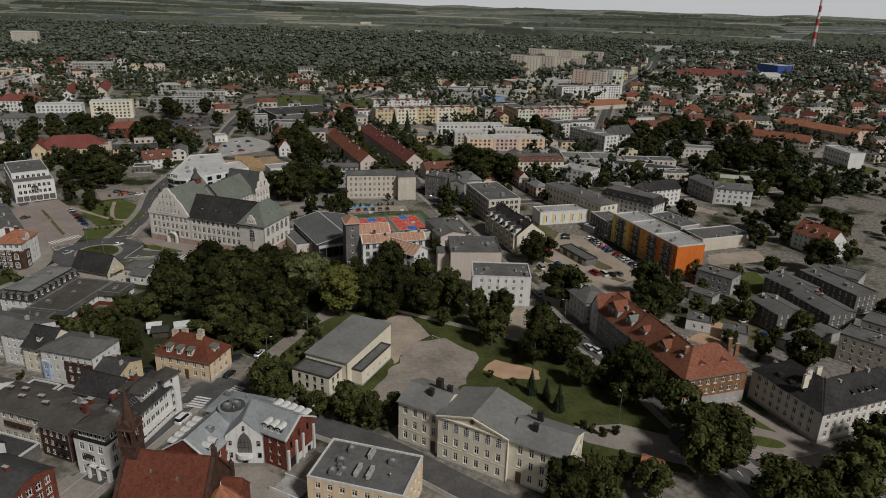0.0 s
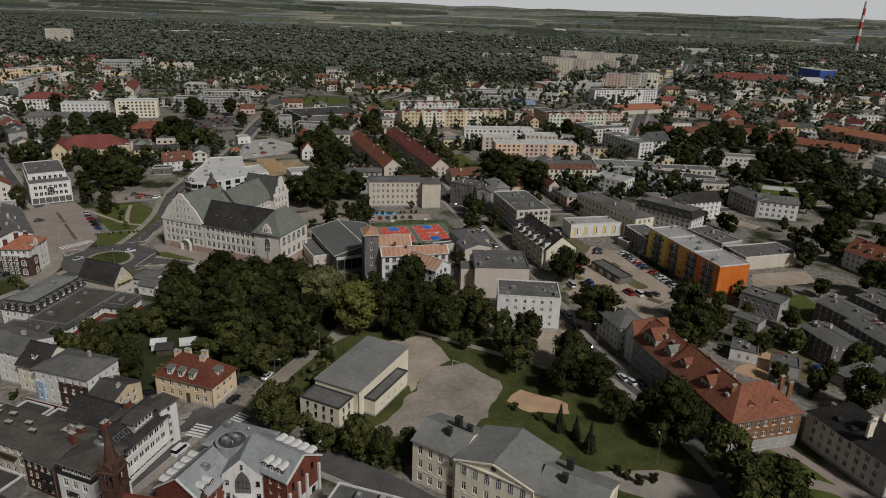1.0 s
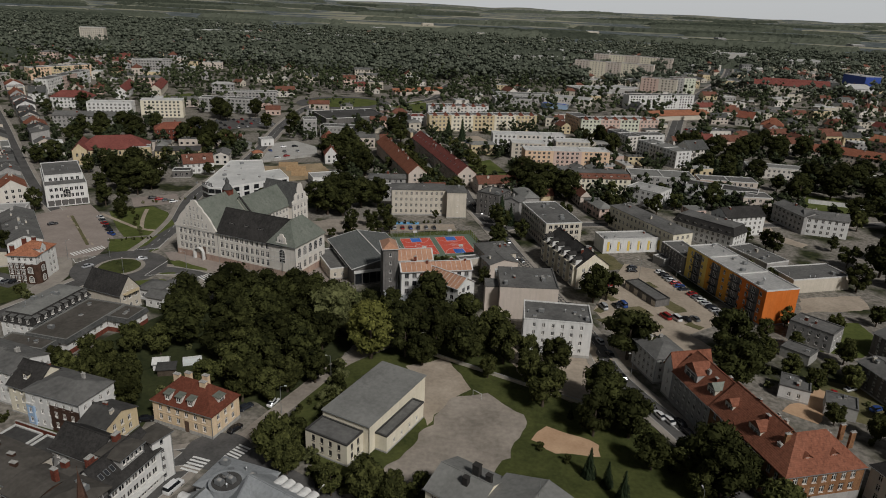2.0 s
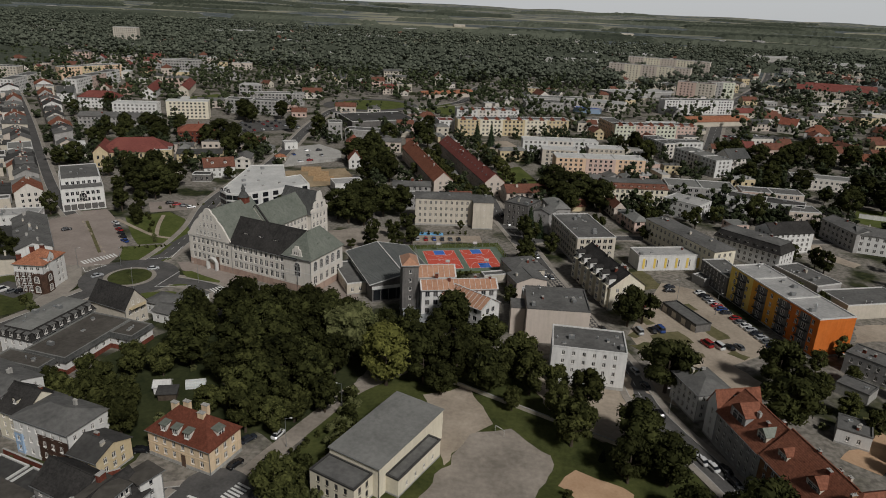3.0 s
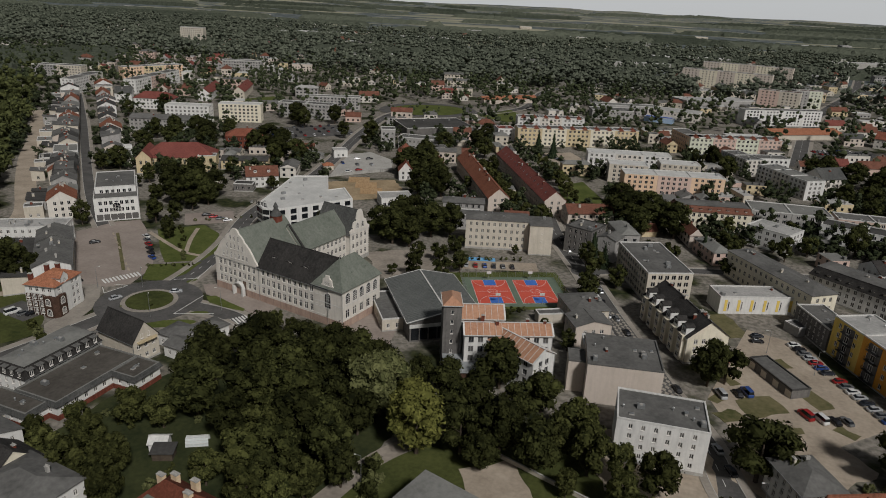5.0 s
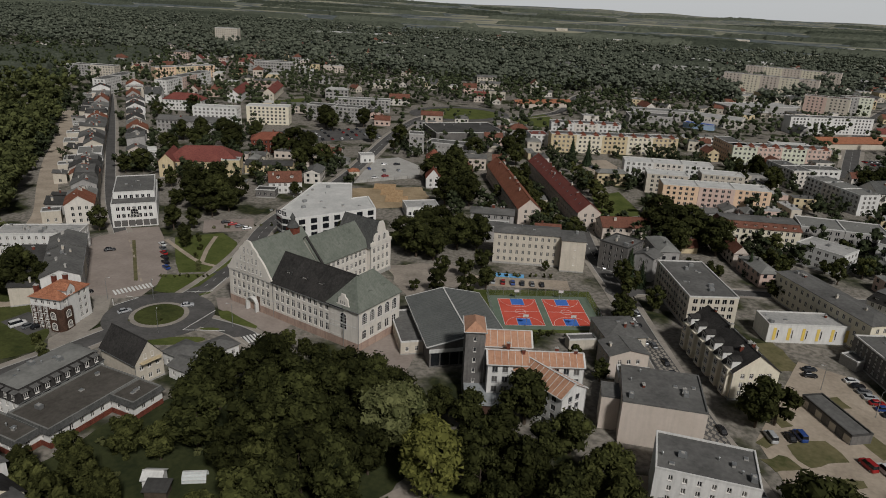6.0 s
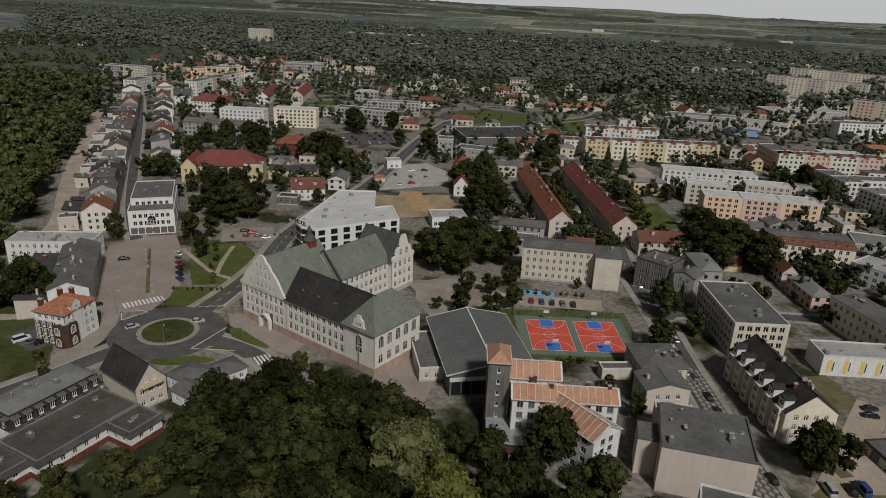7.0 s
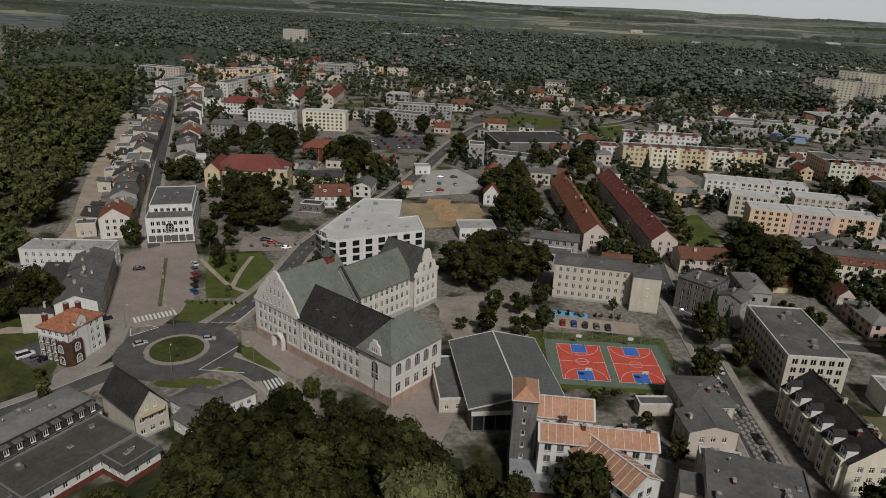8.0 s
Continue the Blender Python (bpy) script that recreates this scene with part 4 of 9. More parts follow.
def crown_arrays(me):
    v = np.empty(len(me.vertices) * 3)
    me.vertices.foreach_get("co", v)
    return v.reshape(-1, 3), [np.array(q.vertices) for q in me.polygons]


NEAR_KINDS = [crown_arrays(c) for k in ("deep", "mid") for _, c in TREE_LIGHT[k]]
MED_KINDS = [crown_arrays(crown_mesh("crown", 90 + k, 4.2, 8.8, 1.0, 8, 110, 1.4, LEAF["far"], 0.1)) for k in range(6)]


def woods(name, spots, label, mat=None, lo=0.7, hi=1.25, seed=5, kinds=None):
    """Many far trees, too many to count, as one mesh."""
    rng = random.Random(seed)
    vs, fs, base = [], [], 0
    for x, y in spots:
        v, f = rng.choice(kinds or FAR_KINDS)
        a, s = rng.uniform(0, 6.28), rng.uniform(lo, hi)
        c, n = math.cos(a) * s, math.sin(a) * s
        vs.append(np.column_stack([x + v[:, 0] * c - v[:, 1] * n, y + v[:, 0] * n + v[:, 1] * c, v[:, 2] * s * rng.uniform(0.85, 1.2)]))
        fs += [tuple(q + base) for q in f]
        base += len(v)
    me = bpy.data.meshes.new(name)
    me.from_pydata(np.concatenate(vs).tolist(), [], fs)
    me.materials.append(mat or LEAF["far"])
    return tagged(new(name, me), label, "woods", kind="stuff")


# ---- cars and street things ----
CAR_PAINT = {k: paint("car_paint_" + k, c, 0.25, 0.2, 0.6) for k, c in (("white", (0.7, 0.7, 0.69)), ("black", (0.012, 0.012, 0.014)), ("grey", (0.14, 0.145, 0.15)), ("silver", (0.42, 0.43, 0.44)),
                                                                      ("red", (0.32, 0.02, 0.02)), ("blue", (0.03, 0.07, 0.24)), ("dark", (0.03, 0.035, 0.045)))}
CAR_GLASS = paint("car_glass", (0.015, 0.017, 0.02), 0.06)
RUBBER = paint("tyre_rubber", (0.015, 0.015, 0.015), 0.8)


def loft(g, rings, mi=0):
    k = len(g.v)
    n = len(rings[0])
    for r in rings:
        g.v += r
    for a in range(len(rings) - 1):
        for i in range(n):
            j = (i + 1) % n
            g.f.append((k + a * n + i, k + a * n + j, k + (a + 1) * n + j, k + (a + 1) * n + i))
            g.m.append(mi)
    g.f.append(tuple(k + (len(rings) - 1) * n + i for i in range(n)))
    g.m.append(mi)
    g.f.append(tuple(k + n - 1 - i for i in range(n)))
    g.m.append(mi)


def car_meshes(van):
    key = ("car", van)
    if key in SHARED:
        return SHARED[key]
    L, W, H = (5.0, 1.95, 2.1) if van else (4.3, 1.75, 1.45)
    belt = 1.15 if van else 0.88

    def ring(x0, x1, y, z, r=0.22):
        return [(x0 + r, -y, z), (x1 - r, -y, z), (x1, -y + r, z), (x1, y - r, z), (x1 - r, y, z), (x0 + r, y, z), (x0, y - r, z), (x0, -y + r, z)]

    b = Geo()
    loft(b, [ring(-L / 2, L / 2, W / 2 - 0.06, 0.22), ring(-L / 2 - 0.04, L / 2 + 0.04, W / 2, 0.5), ring(-L / 2 + 0.02, L / 2 - 0.06, W / 2 - 0.02, belt - 0.12), ring(-L / 2 + 0.1, L / 2 - 0.35, W / 2 - 0.08, belt)])
    c, r = Geo(), Geo()
    f0, f1 = (-L / 2 + 0.12, L / 2 - 1.0) if van else (-L / 2 + 0.35, L / 2 - 1.15)
    loft(c, [ring(f0, f1, W / 2 - 0.11, belt - 0.02, 0.1), ring(f0 + (0.1 if van else 0.45), f1 - 0.6, W / 2 - 0.25, H - 0.05, 0.1)])
    loft(r, [ring(f0 + (0.08 if van else 0.42), f1 - 0.56, W / 2 - 0.23, H - 0.1, 0.1), ring(f0 + (0.15 if van else 0.55), f1 - 0.7, W / 2 - 0.3, H, 0.1)])
    w = Geo()
    n = 12
    k = [(0.31 * math.cos(2 * math.pi * i / n), 0.31 * math.sin(2 * math.pi * i / n)) for i in range(n)]
    loft(w, [[(x, -0.1, z) for x, z in k], [(x, 0.1, z) for x, z in k]])
    h = [(0.19 * math.cos(2 * math.pi * i / n), 0.19 * math.sin(2 * math.pi * i / n)) for i in range(n)]
    loft(w, [[(x, -0.115, z) for x, z in h], [(x, 0.115, z) for x, z in h]], 1)
    SHARED[key] = (L, W, b, c.mesh("cabin_glass", [CAR_GLASS]), r, w.mesh("wheel", [RUBBER, STEEL]))
    return SHARED[key]


CAR_WORDS = {"white": "white", "black": "black", "grey": "mid-grey", "silver": "silver", "red": "dark red", "blue": "blue", "dark": "dark blue-grey"}
CAR_BODY = {}


def car(x, y, ang, col="grey", van=False, z=0.06, where="parked on asphalt"):
    L, W, b, glass, r, wheel = car_meshes(van)
    if (col, van) not in CAR_BODY:
        CAR_BODY[col, van] = (b.mesh("body", [CAR_PAINT[col]]), r.mesh("car_roof", [CAR_PAINT[col]]))
    if y > 318:
        key = ("far_car", col, van)
        if key not in SHARED:
            g = Geo()
            for src, mi in ((b, 0), (glass, 1), (r, 0)):
                vs, fs = (src.v, src.f) if isinstance(src, Geo) else ([tuple(q.co) for q in src.vertices], [tuple(q.vertices) for q in src.polygons])
                k = len(g.v)
                g.v += vs
                g.f += [tuple(i + k for i in f) for f in fs]
                g.m += [mi] * len(fs)
            for sx in (-1, 1):
                for sy in (-1, 1):
                    g.box(sx * L * 0.31 - 0.28, sx * L * 0.31 + 0.28, sy * (W / 2 - 0.1) - 0.1, sy * (W / 2 - 0.1) + 0.1, 0.0, 0.56, 2)
            SHARED[key] = g.mesh("car", [CAR_PAINT[col], CAR_GLASS, RUBBER])
        ob = new("van" if van else "car", SHARED[key])
        ob.matrix_basis = pose(x, y, z, 0, 0, ang)
        return tagged(ob, CAR_WORDS[col] + (" delivery van " if van else " small car ") + where, "van" if van else "car")
    t = thing("van" if van else "car", x, y, ang, CAR_WORDS[col] + (" delivery van " if van else " small car ") + where, "van" if van else "car", z=z)
    part("body", CAR_BODY[col, van][0], None, t)
    part("cabin_glass", glass, None, t)
    part("car_roof", CAR_BODY[col, van][1], None, t)
    for sx in (-1, 1):
        for sy in (-1, 1):
            part("wheel", wheel, None, t, at=pose(sx * L * 0.31, sy * (W / 2 - 0.1), 0.31))


def street_lamp(x, y, ang=0, h=8.0):
    if "lamp" not in SHARED:
        p, a, hd = Geo(), Geo(), Geo()
        p.tube(0, 0, 0, h, 0.09, 0.055, 8)
        p.tube(0, 0, 0, 0.5, 0.14, 0.14, 8)
        a.slab([(0, -0.035, h + 0.05), (1.3, -0.035, h + 0.3), (1.3, 0.035, h + 0.3), (0, 0.035, h + 0.05)], 0.07)
        hd.box(1.1, 1.75, -0.13, 0.13, h + 0.2, h + 0.34)
        SHARED["lamp"] = (p.mesh("pole", [STEEL]), a.mesh("arm", [STEEL]), hd.mesh("lamp_head", [CAP]))
    t = thing("street_lamp", x, y, ang, "grey steel street lamp with one curved arm", "street lamp", "street lamps")
    for nm, me in zip(("pole", "arm", "lamp_head"), SHARED["lamp"]):
        part(nm, me, None, t)


def low_wall(x0, y0, x1, y1, h=1.0, mat=None, label="low rendered garden wall with coping"):
    d = Vector((x1 - x0, y1 - y0))
    t = thing("garden_wall", x0, y0, math.degrees(math.atan2(d.y, d.x)), label, "wall", kind="structure")
    g, c = Geo(), Geo()
    g.box(0, d.length, -0.15, 0.15, -0.1, h)
    c.box(-0.05, d.length + 0.05, -0.22, 0.22, h, h + 0.1)
    part("wall_panel", g, mat or PLASTER["beige"], t)
    part("coping", c, CONCRETE, t)


def mesh_fence(x0, y0, x1, y1, h=3.0, step=3.0):
    """A tall wire fence: posts and rails with thin wires."""
    d = Vector((x1 - x0, y1 - y0))
    t = thing("wire_fence", x0, y0, math.degrees(math.atan2(d.y, d.x)), "tall grey wire mesh fence on steel posts", "fence")
    n = max(2, int(d.length / step))
    pm = Geo()
    pm.tube(0, 0, 0, h, 0.05, 0.05, 6)
    pm = pm.mesh("post", [STEEL])
    for k in range(n + 1):
        part("post", pm, None, t, at=pose(d.length * k / n, 0, 0))
    w = Geo()
    for k in range(1, 9):
        w.box(0, d.length, -0.012, 0.012, h * k / 8 - 0.012, h * k / 8 + 0.012)
    part("wire", w, STEEL, t)


# ---- streets and open places ----
MAIN = [(-52, 470), (-40, 420), (-29, 381), (-14.5, 344), (-3, 312), (12, 270), (25, 240), (30, 220), (36, 207), (45, 192), (55, 172), (63, 152), (69, 138), (73, 122), (78, 90)]
street("street", MAIN, 6.4, (2.2, 2.2), "grey asphalt side street between tenements")
street("street", [(-140, 158), (-112, 150), (-92, 150), (-72, 157), (-64, 163)], 6.2, (2.0, 2.0), "asphalt street with paved edges", centre=False)
street("lane", [(-65, 158), (-61, 172), (-55.5, 190), (-50, 206), (-40, 220), (-30, 236)], 5.0, (0, 0), "pale worn lane under the park trees", z=0.064, centre=False, mat=YARD)
street("street", [(-64, 161), (-48, 153), (-36, 147.5), (-15, 138), (10, 122), (45, 104), (90, 95)], 7.6, (1.6, 0), "asphalt street before the old school", z=0.052, centre=False)
street("street", [(-72, 157), (-76, 140), (-82, 118), (-90, 90), (-98, 60)], 6.0, (2.2, 2.2), "asphalt street between town houses", z=0.054, centre=False)
street("street", [(-144, 261), (-128, 260.3), (-117, 256.8), (-107, 251), (-100, 244)], 6.5, (2.2, 2.2), "asphalt street leaving the roundabout", z=0.056, centre=False)
street("street", [(-155, 266), (-156, 290), (-161, 318), (-172, 352), (-177, 390), (-178, 430), (-184, 470), (-192, 511), (-204, 574), (-212, 640), (-210, 668)], 7.5, (2.5, 2.5), "wide asphalt road leading out of town", z=0.058)
street("street", [(-157.5, 250), (-161, 238), (-165, 222), (-174, 197), (-188, 168)], 6.6, (2.6, 2.0), "asphalt street beside the long guest house", z=0.062, centre=False)
street("street", [(-222, 316), (-262, 353), (-330, 425), (-407, 508), (-512, 618), (-613, 720), (-800, 900)], 5.0, (2.2, 2.2), "long straight town street lined with houses", z=0.05, centre=False)
street("track", [(-256, 300), (-271, 322), (-310, 360), (-352, 403), (-394, 451), (-470, 530)], 10.0, (0, 0), "wide gravel track behind the houses", z=0.04, centre=False, mat=GRAVEL)
street("street", [(63, 152), (80, 141), (98, 146), (125, 160), (170, 185)], 6.6, (2, 2), "asphalt street by the corner tenement", z=0.056)
street("street", [(-14, 344), (25, 361), (70, 372), (120, 385), (175, 400), (240, 420)], 5.6, (1.8, 1.8), "asphalt cross street between apartment blocks", z=0.055, centre=False)
street("street", [(110, 600), (170, 850), (279, 1153), (363, 1470), (440, 1760)], 10, (3, 3), "wide straight avenue leading to the horizon", z=0.05)
street("street", [(-150, 690), (-110, 760), (-108, 896), (-60, 1000), (40, 1080)], 9, (2, 2), "ring road curving away from the oval", z=0.05)
plate("asphalt_ring", disc(-154.4, 259.4, 17.5, 17.5), 0.22, ASPHALT, "grey asphalt ring of the roundabout", "road")
ring = plate("roundabout_apron", disc(-154.4, 259.4, 9.3, 9.3), 0.3, PAVING, "pale paved apron round the roundabout island", "pavement")
plate("roundabout_island", disc(-154.4, 259.4, 7.7, 7.7), 0.45, GRASS, "low planted island of the roundabout", "island")
plate("crossing", disc(-67, 160, 8, 7), 0.215, ASPHALT, "asphalt crossing of two streets", "road")
plate("crossing", disc(63.5, 150, 8, 7), 0.215, ASPHALT, "asphalt crossing of two streets", "road")
plate("crossing", disc(-13.5, 344, 6, 5.5), 0.215, ASPHALT, "asphalt crossing of two streets", "road")
plate("pavement_area", [(-185, 262), (-179, 265), (-172, 256), (-167.5, 247), (-165.5, 237), (-169, 229), (-173, 233), (-174, 246), (-177, 255)], 0.16, PAVING, "pale paved corner by the roundabout", "pavement")
plate("market_square", [(-229, 304), (-187, 261), (-176, 264), (-170, 269), (-173, 285), (-178, 292), (-203, 320), (-214, 330), (-222, 324)], 0.085, PINK_PAVING, "broad pinkish paved square with parked cars", "square")
for k in range(8):
    a, b = -219 + k * 4.6, 309 - k * 4.3
    plate("square_divider", rect(a + 7, b + 1.0, 3.2, 0.7, -43), 0.2, GRAVEL, "narrow raised strip across the square", "kerb")
plate("centre_strip", rect(-196, 295, 45, 1.3, -47.4), 0.2, DRY, "narrow planted strip along the middle of the square", "verge")
plate("park_lawn", [(-199, 322), (-180, 299), (-172, 291), (-160, 298), (-160, 312), (-172, 328), (-184, 335)], 0.1, LAWN, "mown park lawn crossed by paths", "lawn")
plate("park_lawn", [(-176, 287), (-169, 274), (-161, 275), (-157.5, 284), (-159, 296), (-171, 289)], 0.16, LAWN, "lawn strip bordered by kerb beside the roundabout", "lawn")
street("park_path", [(-200, 318), (-184, 309), (-172, 303), (-163, 302)], 1.8, (0, 0), "pale gravel park path", z=0.13, centre=False, mat=GRAVEL)
street("park_path", [(-184, 330), (-178, 316), (-171, 303)], 1.8, (0, 0), "pale gravel park path", z=0.135, centre=False, mat=GRAVEL)
plate("car_park", rect(-188, 345, 22, 17, 35), 0.075, PINK_PAVING, "small pinkish paved car park", "car park")
plate("lawn_island", [(-139, 269.5), (-135, 265.3), (-128, 263.8), (-120.5, 263.4), (-121, 265.2), (-129, 268), (-136, 271)], 0.18, LAWN, "grass island with kerb before the school", "lawn")
plate("lawn_island", disc(-133.5, 257.6, 3.0, 0.9, 22), 0.18, LAWN, "small kerbed grass island", "lawn")
plate("lawn_island", disc(-138.5, 247.0, 9.0, 2.3, 30), 0.18, LAWN, "small kerbed grass island", "lawn")
plate("school_forecourt", [(-146, 278), (-140, 271), (-129, 268), (-118, 263.5), (-112, 263), (-112, 271), (-140.5, 280)], 0.1, PINK_PAVING, "reddish paved forecourt of the school", "pavement")
plate("paved_terrace", [(-82, 252), (-66, 255), (-70, 284), (-78, 284), (-84.5, 262)], 0.1, PINK_PAVING, "reddish paved terrace beside the school", "pavement")
plate("school_yard", [(-104, 330), (-78, 296), (-70, 300), (-58, 312), (-66, 335), (-84, 345)], 0.06, YARD, "bare tan school yard with painted lines", "yard")
zebra(-176.6, 272.4, 57, 13.5, 4.2, 11, 0.16)
zebra(-118.2, 257.6, 55, 8.5, 5.0, 8, 0.1)
zebra(-69.8, 154.0, 80, 5.6, 4.6, 5, 0.27)
zebra(-62.2, 160.0, 70, 6.0, 3.6, 6, 0.28)


def road_lines(lines, z=0.275, wide=0.22):
    t = thing("road_marking", 0, 0, 0, "worn white painted road lines", "road marking", kind="structure")
    for a, b in lines:
        a, b = Vector(a), Vector(b)
        d = (b - a).normalized() * wide / 2
        n = Vector((-d.y, d.x))
        g = Geo()
        g.slab([(*(a - n), z), (*(b - n), z), (*(b + n), z), (*(a + n), z)], 0.03)
        part("line", g, WHITE_LINE, t)


road_lines((((-169.6, 267), (-172.6, 258.8)), ((-169.6, 267), (-174.5, 266.3)), ((-140.6, 253.6), (-128.5, 258.3)), ((-140.6, 253.6), (-140.0, 269.3)), ((-150.7, 281.7), (-153.2, 294.5)), ((-172.6, 258.8), (-176.5, 262.6)), ((-158, 277.5), (-150.7, 281.7))))
plate("lawn_island", disc(-151.5, 279.2, 2.2, 0.9, 60), 0.2, LAWN, "small kerbed grass island", "lawn")
plate("pavement_area", [(-126, 253), (-118, 250.5), (-111, 246.5), (-109, 249), (-115, 253.5), (-122, 257)], 0.17, PAVING, "pale paved corner by the crossing", "pavement")
plate("yard", [(-176, 236), (-171, 226), (-186, 205), (-238, 226), (-232, 268), (-206, 262), (-188, 248)], 0.035, GRASS, "green yard behind the corner house", "lawn")
plate("parking_yard", rect(-187, 238.5, 15, 9, -12), 0.08, ASPHALT, "asphalt parking yard beside the corner house", "car park")
plate("dirt_lane", rect(-204, 246, 30, 3.6, 35), 0.07, GRAVEL, "trodden dirt lane across the yard", "path")
zebra(94, 141, 30, 8, 3.4, 7, 0.09)

# sports courts: green surround, two red courts with blue keys and white lines
court = thing("sports_court", -37.3, 314.2, 21.7, "red and blue basketball courts on green surround", "sports court", kind="structure")


def flat(name, x0, x1, y0, y1, z, mat, parent=None, label=""):
    g = Geo()
    g.box(x0, x1, y0, y1, z - 0.04, z)
    return part(name, g, mat, parent or court, label)


flat("surround", -18.5, 18.5, -13.4, 13.4, 0.1, COURT_GREEN)
for cx in (-8.1, 8.1):
    pitch = flat("court", cx - 6.9, cx + 6.9, -10.6, 10.6, 0.13, COURT_RED)
    for s in (-1, 1):
        y0, y1 = sorted((s * 10.5, s * 5.4))
        flat("key", cx - 2.3, cx + 2.3, y0, y1, 0.145, COURT_BLUE)
    ln = Geo()
    for x0, x1, y0, y1 in ((-6.9, 6.9, -10.6, -10.48), (-6.9, 6.9, 10.48, 10.6), (-6.9, -6.78, -10.48, 10.48), (6.78, 6.9, -10.48, 10.48), (-6.78, 6.78, -0.06, 0.06)):
        ln.box(cx + x0, cx + x1, y0, y1, 0.12, 0.158)
    for s in (-1, 1):
        for x0, x1, y0, y1 in ((-2.36, -2.26, 5.4, 10.48), (2.26, 2.36, 5.4, 10.48), (-2.36, 2.36, 5.34, 5.44)):
            a, b = sorted((s * y0, s * y1))
            ln.box(cx + x0, cx + x1, a, b, 0.12, 0.158)
    for yc, r, a0, a1 in ((0, 1.8, 0, 360), (-10.0, 6.1, 0, 180), (10.0, 6.1, 180, 360)):
        for k in range(24):
            t0, t1 = radians(a0 + (a1 - a0) * k / 24), radians(a0 + (a1 - a0) * (k + 1) / 24)
            ln.slab([(cx + (r + dr) * math.cos(t), yc + (r + dr) * math.sin(t), 0.158) for dr, t in ((0, t0), (0.1, t0), (0.1, t1), (0, t1))], 0.03)
    part("line", ln, WHITE_LINE, court)
for cx in (-8.1, 8.1):
    for s in (-1, 1):
        p = court.matrix_basis @ Vector((cx, s * 11.4, 0))
        hoop = thing("basketball_hoop", p.x, p.y, 21.7 + (0 if s > 0 else 180), "basketball hoop on a steel post beside the court", "basketball hoop", "hoops")
        g, b = Geo(), Geo()
        g.tube(0, 0, 0.1, 3.4, 0.09, 0.09, 8)
        g.box(-0.06, 0.06, -1.2, 0, 3.25, 3.4)
        b.box(-0.9, 0.9, -1.26, -1.2, 2.9, 3.95)
        part("post", g, STEEL, hoop)
        part("backboard", b, CAP, hoop)
for a, b in (((-18.6, 13.5), (18.6, 13.5)), ((18.6, 13.5), (18.6, -13.5)), ((-18.6, -13.5), (-18.6, 13.5))):
    p, q = court.matrix_basis @ Vector((*a, 0)), court.matrix_basis @ Vector((*b, 0))
    mesh_fence(p.x, p.y, q.x, q.y, 3.6)
plate("lawn", rect(-39, 315, 44, 34, 21.7), 0.045, LAWN, "grass strip round the sports courts", "lawn")
plate("car_park", rect(-52, 336, 40, 9, 16), 0.06, GRAVEL, "pale parking strip before the apartment block", "car park")
pool = thing("play_court", -56.5, 341.5, 14, "small light blue play court", "sports court", kind="structure")
flat("court", -6, 6, -1.9, 1.9, 0.12, paint("pool_blue", (0.12, 0.36, 0.62), 0.6), pool)
flat("line", -0.06, 0.06, -1.9, 1.9, 0.135, WHITE_LINE, pool)

# school grounds and park
plate("park_grass", [(-40, 226), (-52, 200), (-57, 168), (-30, 150), (-16, 158), (8, 150), (24, 142), (60, 135), (64, 150), (48, 176), (30, 205), (24, 216), (-2, 222), (-24, 232)], 0.03, GRASS, "shaded school park grass", "lawn")
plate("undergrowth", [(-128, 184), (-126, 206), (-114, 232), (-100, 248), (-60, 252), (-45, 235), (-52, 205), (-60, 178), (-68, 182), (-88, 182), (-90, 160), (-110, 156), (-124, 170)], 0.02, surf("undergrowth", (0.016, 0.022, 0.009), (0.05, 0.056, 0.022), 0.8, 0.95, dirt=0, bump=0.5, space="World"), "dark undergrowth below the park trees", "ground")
plate("playground", [(-27, 160), (-23, 168), (-14.7, 194), (-5.8, 198.6), (6.9, 187.3), (0.1, 166), (-8, 152), (-22, 152)], 0.07, YARD, "worn concrete playground with patches", "playground")
plate("yard", [(-26, 200), (-31, 208), (-20, 216), (-10, 200), (-14, 194), (-20, 180)], 0.06, GRAVEL, "trodden pale yard beside the gym", "yard")
plate("sand_patch", [(11, 185), (7, 179.5), (13, 174), (25, 175.5), (24, 181), (16, 184)], 0.06, SAND, "reddish sand pit in the grass", "sand pit")
plate("forecourt", [(28, 152), (34, 146), (60, 138), (64, 148), (44, 155)], 0.055, PAVING, "pale paved path beside the school", "pavement")
plate("paved_corner", [(70, 164), (79, 170), (92, 149), (99, 148), (90, 141), (76, 142), (70, 150)], 0.07, PINK_PAVING, "pale paved corner between lawns", "pavement")
plate("lawn_island", [(72, 168), (80, 163), (85, 155), (78, 158), (72, 163)], 0.14, LAWN, "curved lawn edged by paving", "lawn")
plate("lawn_island", disc(80, 150.5, 5.2, 2.2, -12), 0.14, LAWN, "oval lawn edged by paving", "lawn")
plate("lawn_island", disc(74.5, 154.5, 3.6, 1.5, -30), 0.14, LAWN, "small lawn edged by paving", "lawn")
plate("car_park", [(28, 262), (44, 312), (62, 306), (74, 262), (58, 248), (34, 243)], 0.065, GRAVEL, "pale unpaved car park behind the tenements", "car park")
plate("bare_earth", [(-3, 223), (4, 210), (18, 198), (24, 203), (27, 216), (27, 232), (25, 244), (0, 236)], 0.055, GRAVEL, "trodden tan earth round the white house", "yard")
plate("asphalt_ring", disc(266, 478, 27, 24, 10), 0.07, PAVING, "pale roundabout road by the eastern park", "road")
